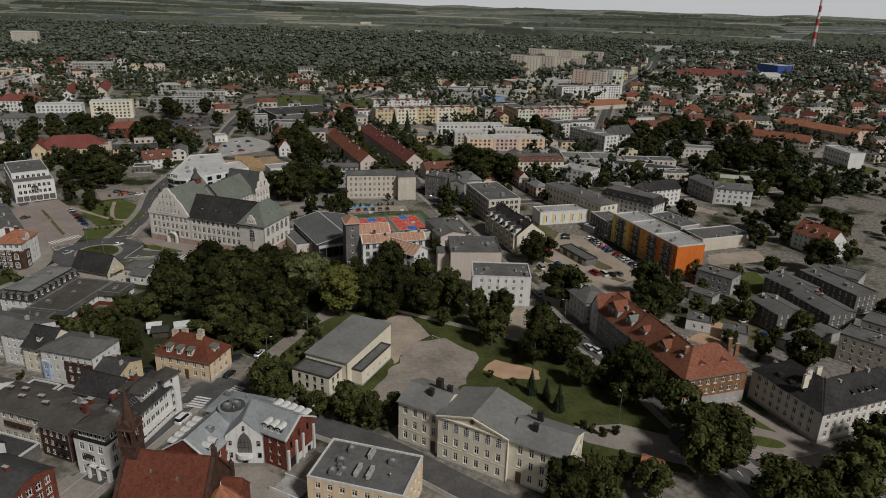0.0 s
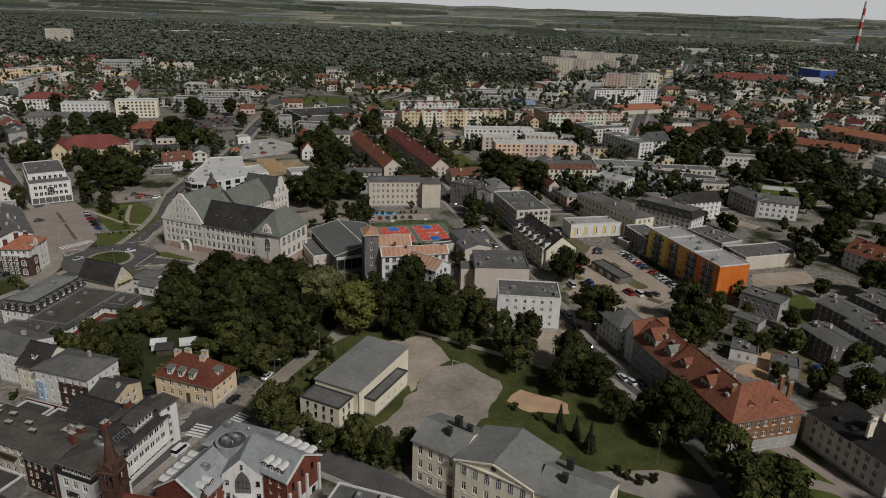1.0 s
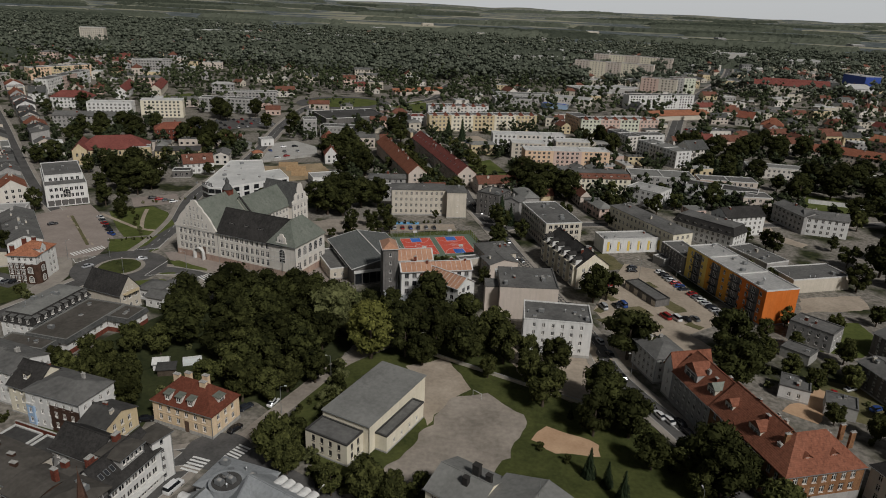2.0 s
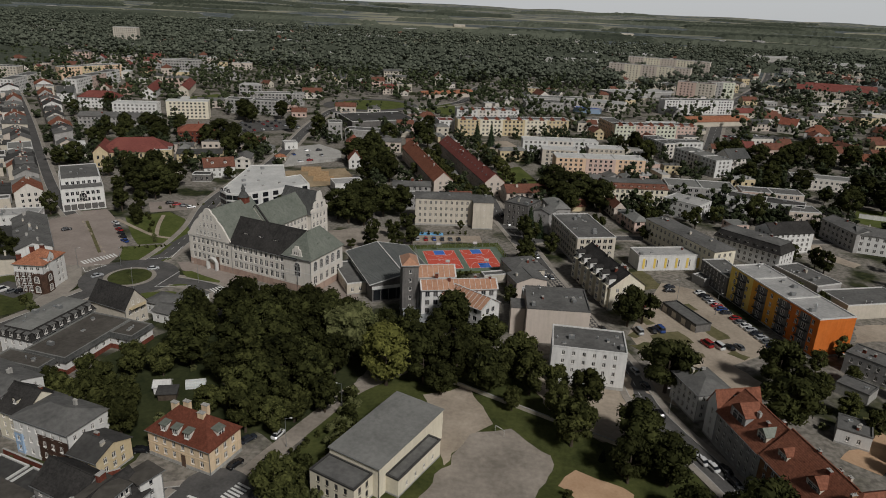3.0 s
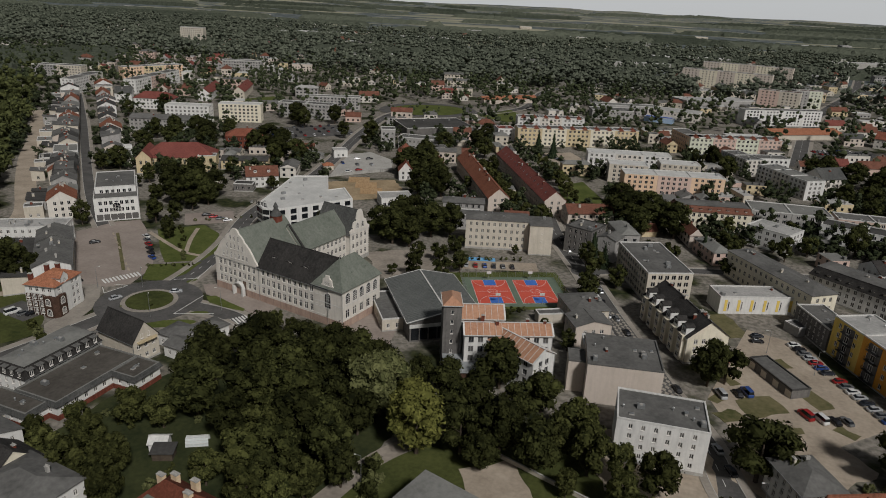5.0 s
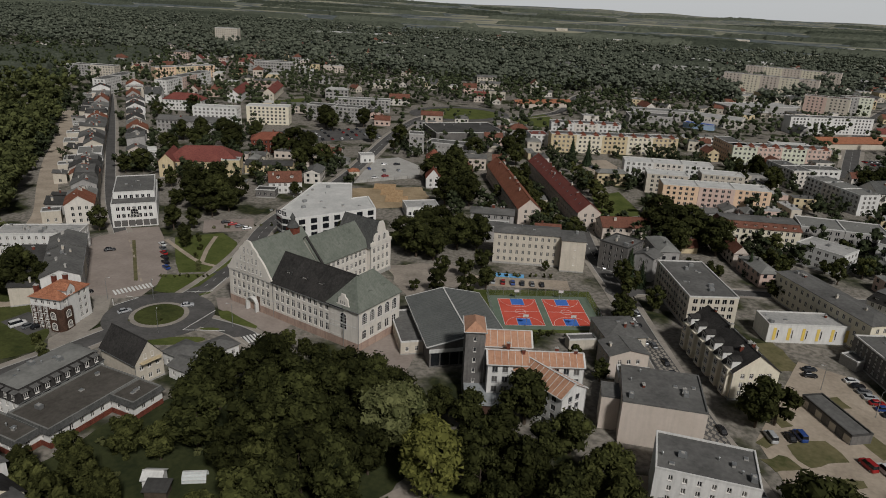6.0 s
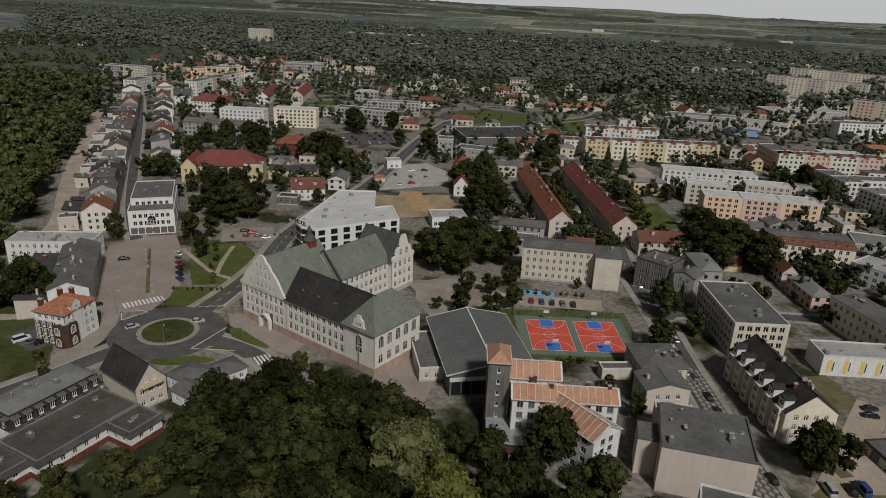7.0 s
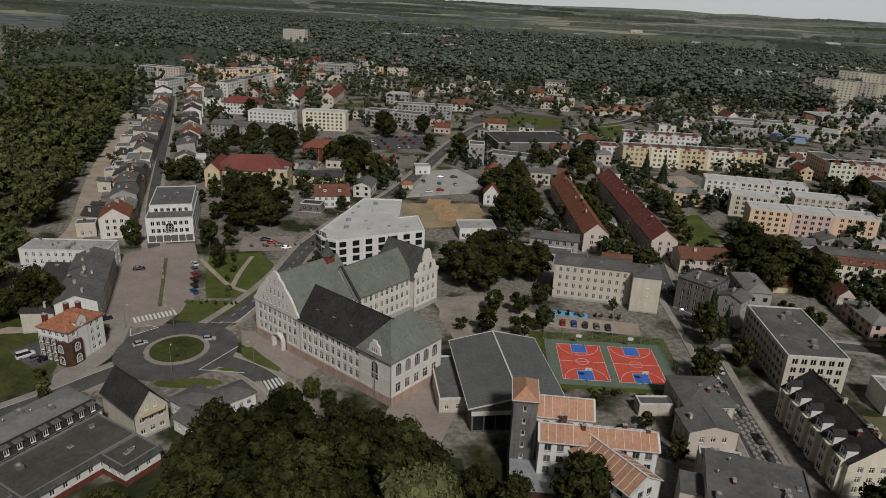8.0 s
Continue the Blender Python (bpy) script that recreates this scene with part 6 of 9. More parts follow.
plate("gravel_yard", [(-47, 118), (-36, 118.4), (-33, 112), (-33, 106), (-44, 106)], 0.09, surf("yellow_gravel", (0.2, 0.15, 0.09), (0.32, 0.25, 0.16), 0.8, 0.95, dirt=0, space="World"), "tan gravel yard beside the church", "yard")
steps = thing("entrance_steps", -35.4, 122.2, -24, "pale concrete steps and ramp with low walls", "steps")
for k in range(4):
    g = Geo()
    g.box(-4 + k * 0.0, 3.4, -2.6 + k * 0.4, 2.4, 0.0, 0.16 + 0.15 * k)
    part("step", g, CONCRETE, steps)
for y in (-2.9, 2.5):
    g = Geo()
    g.box(-4.6, 4.4, y, y + 0.28, 0, 1.0)
    part("ramp_wall", g, CAP, steps)

# ---- church ----
ch = thing("church", -57.3, 111.4, -3.6, "brick church under a steep red tiled roof", "church")
block(ch, 0, 0, 18.6, 13, 8.5, BRICK_BROWN, "gable", TILE["church"], 8.0, 0, "", over=0.3)
g = Geo()
cor = [(10.9 + 4.2 * math.cos(radians(22.5 + 45 * k)), -1.5 + 4.2 * math.sin(radians(22.5 + 45 * k))) for k in range(8)]
for k in range(8):
    (xa, ya), (xb, yb) = cor[k], cor[(k + 1) % 8]
    g.face([(xa, ya, 0), (xb, yb, 0), (xb, yb, 6.5), (xa, ya, 6.5)])
part("apse_wall", g, BRICK, ch, "brick wall of the small apse")
g = Geo()
for k in range(8):
    (xa, ya), (xb, yb) = cor[k], cor[(k + 1) % 8]
    g.face([(10.9 + (xa - 10.9) * 1.09, -1.5 + (ya + 1.5) * 1.09, 6.35), (10.9 + (xb - 10.9) * 1.09, -1.5 + (yb + 1.5) * 1.09, 6.35), (10.9, -1.5, 11.2)])
part("apse_roof", g, TILE["orange"], ch, "orange pyramid roof of the apse")
g = Geo()
g.tube(10.9, -1.5, 11.0, 11.9, 0.14, 0.05, 8)
part("finial", g, CAP, ch)
block(ch, 10.6, 2.6, 6.5, 6, 6.2, BRICK, "gable", TILE["church"], 3.4, 0, "", over=0.25)
for k in range(4):
    part("window", arch_mesh(1.3, 4.0), None, ch, at=pose(-6.6 + k * 4.4, -6.5, 2.4))
for x in (9.4, -9.4):
    g = Geo()
    for d in (-1, 1):
        g.slab([(x - 0.4, d * 7.0, 8.6), (x + 0.4, d * 7.0, 8.6), (x + 0.4, 0, 17.5), (x - 0.4, 0, 17.5)][::-d], 0.7)
    part("gable_coping", g, BRICK_BROWN, ch)
for y, z in ((0, 17.2), (-6.9, 8.3), (6.9, 8.3)):
    g = Geo()
    g.box(9.0, 9.9, y - 0.45, y + 0.45, z - 2, z + 1.6)
    g.tube(9.45, y, z + 1.6, z + 2.9, 0.6, 0.03, 4)
    part("pinnacle", g, BRICK_BROWN, ch)
for x, y in ((-3.2, -2.6), (2.6, -3.2), (6.2, -5.6)):
    g = Geo()
    z = 8.5 + 8.0 * (1 - abs(y) / 6.5)
    g.box(x - 0.25, x + 0.25, y - 0.25, y + 0.25, z, z + 0.55)
    g.tube(x, y, z + 0.55, z + 0.95, 0.12, 0.1, 8)
    part("roof_vent", g, STEEL, ch)
tw = pose(-8.3, 0.3, 0)
g = Geo()
g.box(-1.7, 1.7, -1.7, 1.7, 0, 18.0)
g.box(-1.95, 1.95, -1.95, 1.95, 18.0, 18.4)
part("bell_turret", g, BRICK_BROWN, ch, "open brick bell turret with pointed openings", at=tw)
for sx in (-1, 1):
    for sy in (-1, 1):
        g = Geo()
        g.box(sx * 1.4 - 0.36, sx * 1.4 + 0.36, sy * 1.4 - 0.36, sy * 1.4 + 0.36, 18.4, 22.4)
        g.tube(sx * 1.5, sy * 1.5, 22.4, 24.4, 0.42, 0.02, 6)
        part("turret_pier", g, BRICK_BROWN, ch, at=tw)
for q in range(4):
    g = Geo()
    for s_ in (-1, 1):
        g.face([(s_ * 1.1, -1.75, 21.0), (0, -1.75, 22.3), (0, -1.75, 23.9), (s_ * 1.9, -1.75, 22.0)][::s_])
        g.slab([(s_ * 2.0, -1.85, 22.0), (s_ * 2.0, 0, 22.0), (0, 0, 24.1), (0, -1.85, 24.1)][::s_], 0.15)
    part("turret_gablet", g, BRICK_BROWN, ch, at=tw @ pose(0, 0, 0, 0, 0, 90 * q))
    g = Geo()
    g.box(-0.12, 0.12, -1.6, -1.4, 18.4, 21.6)
    part("turret_mullion", g, BRICK_BROWN, ch, at=tw @ pose(0, 0, 0, 0, 0, 90 * q))
g = Geo()
g.tube(0, 0, 22.6, 31.6, 1.35, 0.03, 8)
g.tube(0, 0, 31.4, 32.6, 0.05, 0.03, 6)
part("spire", g, TILE["umber"], ch, "slender dark spire", at=tw)

# ---- town houses at the lower left ----
def town_house(x, y, ang, L, W, h, wall, roof, roof_mat, rh, floors, label, chim=2, dorm=0, category="house", vents=0, **kw):
    t = thing("house", x, y, ang, label, category)
    mm = block(t, 0, 0, L, W, h, wall, roof, roof_mat, rh, floors, **kw)
    rng = random.Random(int(abs(x * 3 + y)))
    ax = kw.get("ridge", "x") == "x"
    for k in range(chim):
        px, py = rng.uniform(-0.38, 0.38) * L, rng.uniform(-0.22, 0.22) * W
        if roof == "flat":
            z = h
        elif roof == "gable":
            z = h + rh * (1 - abs(py) / (W / 2)) if ax else h + rh * (1 - abs(px) / (L / 2))
        elif roof == "mansard":
            z = h + rh * 0.85
        else:
            z = h + rh * min(1, (1 - max(abs(py) / (W / 2), abs(px) / (L / 2))) * (1.0 if L < W * 1.3 else 1.2))
        chimney(t, mm @ pose(px, py, z - 0.1, 0, 0, rng.choice((0, 90))), rng.uniform(0.7, 1.3), 0.6, rng.uniform(0.9, 1.6), rng.choice((BRICK, PLASTER["beige"], CONCRETE, BRICK)), rng.choice((1, 2, 3)))
    for k in range(dorm):
        px = (k - (dorm - 1) / 2) * L / (dorm + 0.4)
        if roof == "mansard":
            dormer(t, mm @ pose(px, -W / 2 + 0.3, h + 0.35), 1.3, 1.4, 1.6, wall, roof_mat, "shed")
        elif ax:
            dormer(t, mm @ pose(px, -W / 2 + W * 0.17, h + rh * 0.34), 1.6, 1.3, 2.0, wall, roof_mat, "gable")
    if vents:
        clutter(t, mm, L, W, h + (0.08 if roof == "flat" else rh * 0.9), vents, int(abs(x + y)))
    return t, mm


t, m = town_house(-107.7, 165.1, -11, 16.8, 11.2, 9.8, W_, "hip", FELT["grey"], 2.2, 3, "white town house with shallow grey roof", 1, space=2.4, win=(0.95, 1.4), base=0.3)
g = Geo()
g.box(-1.0, 8.46, -5.68, -5.56, 0.05, 7.4)
part("brick_panel", g, BRICK_BROWN, t, "dark brick facing", at=m)
for k in range(3):
    for j in range(2):
        part("window", window_mesh(0.95, 1.4, "cross", FRAME), None, t, at=m @ pose(1.0 + k * 2.6, -5.72, 1.6 + j * 3.0))
town_house(-119.5, 169.6, -13, 9, 11, 8.2, C_, "gable", TILE["black"], 4.2, 3, "pale house with steep black roof and dormer", 1, 1, space=2.4, win=(0.95, 1.4))
town_house(-128, 173.2, -13, 9, 11, 10.2, W_, "gable", FELT["grey"], 1.8, 4, "narrow white house with grey roof", 1, 0, space=2.2, win=(0.9, 1.3))
t, m = town_house(-115.2, 163.6, -13, 2.4, 6, 6.0, PLASTER["blue"], "flat", FELT["grey"], 0, 2, "narrow light blue entrance bay", 0, space=2.2)
town_house(-140, 178, -13, 14, 11, 9.0, B_, "gable", FELT["grey"], 2.0, 3, "beige house with grey roof", 2, 0, space=2.4)
town_house(-95.5, 161.5, -11, 8, 10, 5.6, PLASTER["ochre"], "gable", FELT["dark"], 2.0, 2, "low ochre house with dark roof", 2, 0, space=2.4)
low = [(-113, 152), (-103, 149.8)]
for x, y in low:
    town_house(x, y, -13, 9, 6.5, 3.0, PLASTER["dark"], "flat", FELT["dark"], 0, 0, "low dark flat-roofed shed in the yard", 0, base=0, sides="")
t, m = town_house(-106, 138.5, -15, 19.4, 10.5, 8.6, B_, "hip", FELT["brown"], 1.0, 3, "beige house with low felt roof", 0, 0, space=2.4, win=(1.2, 1.6), base=0.3)
for px, py in ((-7, 1.5), (-3, 2.2), (-1, -0.6), (3.4, 1.0), (6.6, -0.8)):
    chimney(t, m @ pose(px, py, 9.2, 0, 0, 10), 1.5, 0.8, 0.9, BRICK_BROWN, 2)
g = Geo()
g.box(-1.4, 6.4, -6.3, -5.25, 5.4, 5.6)
g.box(-1.4, 6.4, -6.3, -6.2, 5.6, 6.5)
part("balcony", g, BRICK_BROWN, t, "long brown balcony", at=m)
t, m = town_house(-91.9, 132.6, -18, 9.0, 9.8, 8.2, BRICK_BROWN, "barrel", FELT["brown"], 1.6, 3, "brown brick house with curved grey roof", 0, 0, space=2.0, win=(1.0, 1.4), base=0.3)
chimney(t, m @ pose(3.6, 1.5, 9.2), 1.3, 0.9, 3.4, BRICK, 3)
for j in range(2):
    g = Geo()
    g.box(1.6, 4.6, -6.1, -4.95, 2.9 + j * 2.7, 3.05 + j * 2.7)
    for k in range(11):
        g.box(1.6 + k * 0.29, 1.64 + k * 0.29, -6.1, -6.05, 3.05 + j * 2.7, 4.0 + j * 2.7)
    g.box(1.6, 4.6, -6.12, -6.03, 4.0 + j * 2.7, 4.08 + j * 2.7)
    part("balcony", g, DARK_METAL, t, "black railed balcony", at=m)
town_house(-124, 143.4, -15, 17, 9.5, 9.2, W_, "gable", FELT["grey"], 2.0, 3, "pale house with grey roof", 2, 0, space=2.5)
t, m = town_house(-79.9, 126.7, -15, 9.2, 9.6, 9.8, W_, "flat", FELT["grey"], 0, 3, "tall white corner house with balcony and dark attic storey", 0, 0, space=2.6, win=(1.3, 1.9), base=0.2, rim=DARK_METAL)
m2 = block(t, 0, 0.3, 8.2, 8.6, 12.2, PLASTER["dark"], "hip", FELT["brown"], 1.5, 0, "", over=0.7, base=0.2)
for side, n in (("S", 7), ("E", 6)):
    for k in range(n):
        part("window", window_mesh(0.9, 1.3, "plain", FRAME), None, t, at=m2 @ pose(0, 0, 0, 0, 0, SIDE_TURN[side]) @ pose((k - (n - 1) / 2) * 1.1, -4.38 if side == "S" else -4.18, 10.4))
g = Geo()
for z in (10.5, 10.85, 11.15):
    g.box(-4.6, 4.6, -4.8, -4.75, z, z + 0.05)
    g.box(4.55, 4.6, -4.8, 4.8, z, z + 0.05)
part("roof_railing", g, DARK_METAL, t, at=m)
# flat dark sheets stand in for the shaded recess behind the columns
g = Geo()
g.box(-1.2, 4.4, -4.88, -4.8, 0.2, 3.3)
g.box(4.6, 4.68, -4.4, 4.2, 0.2, 3.0)
part("shop_glazing", g, GLASS, t, "dark glass panels along the ground floor", at=m)
for x in (-1.2, 1.5, 4.35):
    g = Geo()
    g.box(x - 0.3, x + 0.3, -5.5, -4.9, 0, 3.6)
    part("column", g, W_, t, at=m)
g = Geo()
g.box(-1.5, 4.65, -5.5, -4.8, 3.3, 3.6)
part("canopy", g, W_, t, at=m)
g = Geo()
g.box(-1.6, 0.6, -5.7, -4.8, 6.0, 6.15)
for k in range(9):
    g.box(-1.6 + k * 0.27, -1.56 + k * 0.27, -5.7, -5.65, 6.15, 7.1)
g.box(-1.6, 0.6, -5.72, -5.63, 7.1, 7.18)
part("balcony", g, DARK_METAL, t, "black railed balcony", at=m)
vent(t, m2 @ pose(1.5, 1.5, 13.0), 2)
vent(t, m2 @ pose(-1.0, 2.4, 12.9), 0)
t, m = town_house(-79.9, 140.6, 80, 15.6, 9.4, 9.0, W_, "gable", TILE["black"], 4.0, 3, "white street front with black roof and wide dormer", 0, 0, space=1.9, win=(1.5, 1.5), base=0.3, style="bar", sides="SEW")
g = Geo()
g.box(-7.6, 7.4, -6.0, -4.75, 3.1, 3.3)
part("canopy", g, CAP, t, "white canopy over the shop windows", at=m)
m2 = block(t, 1.0, -0.6, 6.4, 6.0, 12.6, G_, "hip", FELT["brown"], 0.8, 0, "", over=0.5, base=0.2)
for k in range(5):
    part("window", window_mesh(0.9, 1.2, "plain", FRAME), None, t, at=m2 @ pose(-2.4 + k * 1.2, -3.1, 11.0))
chimney(t, m @ pose(2.6, 1.6, 12.8), 1.6, 1.0, 1.8, BRICK, 3)
chimney(t, m @ pose(-5.2, 1.2, 12.4), 1.6, 1.0, 1.8, BRICK, 3)
for k in range(3):
    skylight(t, m @ pose(-6.4 + k * 1.5, -2.4, 11.2, 40.4), 0.9, 1.4)
t, m = town_house(-75.7, 148.8, 68, 4.8, 4.4, 11.6, W_, "hip", FELT["brown"], 0.5, 5, "slim white stair tower with small windows", 0, 0, sides="SE", space=3.2, win=(0.75, 0.9), style="plain", base=0.4, over=0.6, frame_mat=DARK_METAL)
town_house(-90.0, 146.5, -15, 13, 9, 8.6, PLASTER["grey"], "gable", TILE["black"], 3.6, 3, "grey house with black roof and brick chimneys", 0, 0)
t_, m_ = town_house(-88.2, 137.6, -15, 8, 7, 8.0, PLASTER["blue"], "hip", FELT["brown"], 1.2, 2, "small house with low brown roof and blue wall", 0, 0)
chimney(t_, m_ @ pose(-1.5, 0, 8.8), 1.6, 1.0, 1.6, BRICK, 3)
chimney(t_, m_ @ pose(4.6, 2.0, 8.8), 1.6, 1.0, 3.2, BRICK, 3)
t, m = town_house(-92.5, 110.6, -16, 13.5, 10.5, 8.8, BRICK, "barrel", FELT["dark"], 2.0, 3, "red brick house with curved dark roof", 2, 0, space=2.2, win=(1.4, 1.9), sides="SE")
for k in range(3):
    skylight(t, m @ pose(-4 + k * 1.6, -3.3, 10.75, 32), 1.0, 1.6)
town_house(-108, 117, -16, 14, 11, 9.6, W_, "gable", TILE["black"], 4.0, 3, "white house with black pitched roof", 2, 2)
town_house(-104, 126, -15, 12, 7, 4.0, PLASTER["dark"], "flat", FELT["dark"], 0, 0, "low dark yard building", 0, sides="", base=0)
plate("paved_yard", rect(-84, 114, 12, 14, -16), 0.09, PAVING, "paved yard with a grid of slabs", "pavement")

# ---- the red-roofed tenement row and its neighbours ----
ux, uy, vx, vy = -0.357, 0.934, 0.934, 0.357
ax0, ay0 = 61.7, 162.7


def row_at(u, v):
    return ax0 + ux * u + vx * v, ay0 + uy * u + vy * v


x, y = row_at(18, 6.5)
t, m = town_house(x, y, -69.1, 20, 13, 9.8, BRICK_ORANGE, "gable", TILE["rust"], 6.0, 3, "long brick tenement with rusty red tiled roof", 4, 0, space=2.6, win=(1.2, 1.8), base=0.8, sides="SW")
g = Geo()
g.box(-10.05, 10.05, -6.57, -6.5, 0.8, 3.6)
part("ground_floor_band", g, G_, t, "grey rendered ground floor band", at=m)
for px, w in ((4, 4.2), (-6, 3.0)):
    dormer(t, m @ pose(px, -4.6, 11.2), w, 1.8, 3.2, B_, TILE["rust"], "gable")
x, y = row_at(6.5, 10.3)
t, m = town_house(x, y, 20.9, 20.5, 13, 9.8, BRICK_ORANGE, "hip", TILE["rust"], 6.4, 3, "brick corner tenement with rusty red hip roof", 2, 0, space=2.5, win=(1.3, 1.8), base=0.8, sides="SWE")
g = Geo()
g.box(-10.3, 10.3, -6.58, -6.5, 0.8, 3.6)
part("ground_floor_band", g, G_, t, "grey rendered ground floor band", at=m)
for px in (-3.5, 3.5):
    dormer(t, m @ pose(px, -4.2, 11.0), 2.2, 1.5, 3.0, B_, TILE["rust"], "gable")
for px, py in ((-6, 0), (9.4, 1), (9.4, -2)):
    chimney(t, m @ pose(px, py, 13), 1.2, 0.6, 3.0, BRICK_ORANGE, 3)
x, y = row_at(37, 6.5)
t, m = town_house(x, y, -69.1, 17.8, 13, 9.4, G_, "gable", TILE["rust"], 5.6, 3, "grey tenement with rusty red roof and wide gable", 3, 0, space=2.4, win=(1.1, 1.7), base=0.8, sides="SW")
dormer(t, m @ pose(-3.0, -5.2, 10.0), 6.0, 3.0, 4.4, G_, TILE["rust"], "gable")
dormer(t, m @ pose(5.5, -4.6, 10.6), 3.4, 2.2, 3.6, PLASTER["beige"], METAL["green"], "gable")
x, y = row_at(48.2, 6)
t, m = town_house(x, y, -69.1, 4.6, 12, 9.8, W_, "gable", TILE["rust"], 4.0, 3, "narrow white tenement with rusty red gable roof", 1, 0, space=2.0, win=(0.9, 1.6), ridge="y", sides="SW")
town_house(44.4, 221.5, -66, 12.5, 10.5, 8.2, W_, "hip", FELT["grey"], 2.4, 3, "white tenement with grey roof at the street corner", 2, 0, space=2.3, win=(1.0, 1.6), sides="SEW")
t, m = town_house(93.9, 164.6, -65, 22.8, 12.5, 8.8, S_, "hip", TILE["black"], 5.6, 3, "pale tenement with steep black roof", 2, 0, space=2.5, win=(1.1, 1.7), base=0.8, sides="SW")
for k in range(3):
    dormer(t, m @ pose(-4 + k * 4, -4.4, 10.3), 1.4, 1.0, 1.8, TILE["black"], TILE["black"], "shed")
t, m = town_house(106.0, 163.7, 24, 33, 12.5, 8.8, S_, "hip", TILE["black"], 5.6, 3, "pale corner tenement with steep black roof and dormers", 4, 0, space=2.6, win=(1.2, 1.8), base=0.8, sides="SEW")
for k in range(4):
    dormer(t, m @ pose(-4 + k * 2.6, -4.2, 10.2), 1.3, 1.4, 2.2, TILE["black"], TILE["black"], "shed")
for px, py in ((-13, 3), (-15.5, 1.5), (-9, 3.5)):
    chimney(t, m @ pose(px, py, 13.0), 1.8, 0.6, 2.8, C_, 3)

# ---- middle ground by the street ----
t, m = town_house(13.4, 231.2, 1.7, 21, 13.8, 11.8, W_, "flat", FELT["grey"], 0, 4, "white four-storey house with flat grey roof", 0, 0, vents=8, space=2.9, win=(0.95, 1.35), base=1.0, style="bar", sides="SE")
t, m = town_house(3.2, 257.5, 6.8, 20, 18, 11.8, PLASTER["pinkish"], "flat", FELT["grey"], 0, 0, "house with blank pinkish wall and flat grey roof", 3, 0, vents=6, sides="", base=0, rim=FELT["grey"])
town_house(-9.2, 255.5, 8, 4.6, 7, 9.4, PLASTER["pinkish"], "flat", FELT["grey"], 0, 0, "narrow pinkish annex with flat roof", 0, sides="", base=0, rim=FELT["grey"])
town_house(-4, 268.5, 10, 9, 7, 8.4, PLASTER["pinkish"], "flat", FELT["dark"], 0, 2, "small house with flat dark roof", 2, vents=2)
town_house(-8.1, 284.2, 26.8, 12, 9.4, 7.6, PLASTER["pinkish"], "gable", FELT["grey"], 1.6, 2, "pinkish house with grey pitched roof", 1, space=2.8, win=(1.2, 1.5), ridge="y", sides="SW")
town_house(-11, 299.5, 26.8, 13, 14, 6.6, B_, "hip", FELT["grey"], 2.0, 2, "beige house with shallow grey roof", 2, vents=2)
town_house(-21.5, 294, 26.8, 9, 4, 3.4, B_, "flat", FELT["grey"], 0, 0, "low beige garage with flat roof", 0, sides="", base=0)
t, m = town_house(21.5, 296.6, -66, 32, 13.5, 9.0, C_, "gable", TILE["black"], 5.0, 3, "cream terrace with black mansard roof and bays", 6, 0, space=2.6, win=(1.2, 1.6), base=0.7, sides="SEW")
for k in range(6):
    u = -13.2 + k * 5.3
    g = Geo()
    g.box(u - 1.5, u + 1.5, -7.9, -6.7, 0.7, 9.2)
    part("bay", g, C_, t, at=m)
    for j in range(3):
        part("window", window_mesh(1.8, 1.7, "cross", FRAME), None, t, at=m @ pose(u, -8.0, 1.5 + j * 2.75))
    dormer(t, m @ pose(u, -6.9, 9.6), 2.6, 2.0, 2.6, W_, TILE["black"], "barrel" if k % 2 else "gable")
for k in range(6):
    skylight(t, m @ pose(-12 + k * 4.6, 3.0, 12.02, -36.5), 0.8, 1.3)
t, m = town_house(47, 331.5, 19, 28, 10, 6.4, W_, "flat", FELT["light"], 0, 0, "low white building with yellow wall strips", 1, vents=8, sides="", base=0)
for k in range(6):
    g = Geo()
    g.box(-12.2 + k * 4.8, -11.2 + k * 4.8, -5.08, -5.0, 1.0, 5.4)
    part("wall_strip", g, PLASTER["yellow"], t, "yellow wall strip with slit window", at=m)
    part("window", window_mesh(0.5, 3.2, "plain", FRAME), None, t, at=m @ pose(-10.6 + k * 4.8, -5.07, 1.6))
t = thing("apartment_building", 82.2, 284.8, -66.6, "orange and yellow apartment block with balconies", "building")
m = pose(0, 0, 0)
for lx, L, ml, side in ((-16.5, 13.0, "yellow", "SW"), (-1.5, 17.0, "amber", "S"), (15.0, 16.0, "orange", "S")):
    m2 = block(t, lx, 0, L, 13.6, 13.2, PLASTER[ml], "flat", FELT["light"], 0, 4, side, 3.6, (1.3, 1.6), style="bar")
    clutter(t, m2, L, 12, 13.3, 3, int(L))
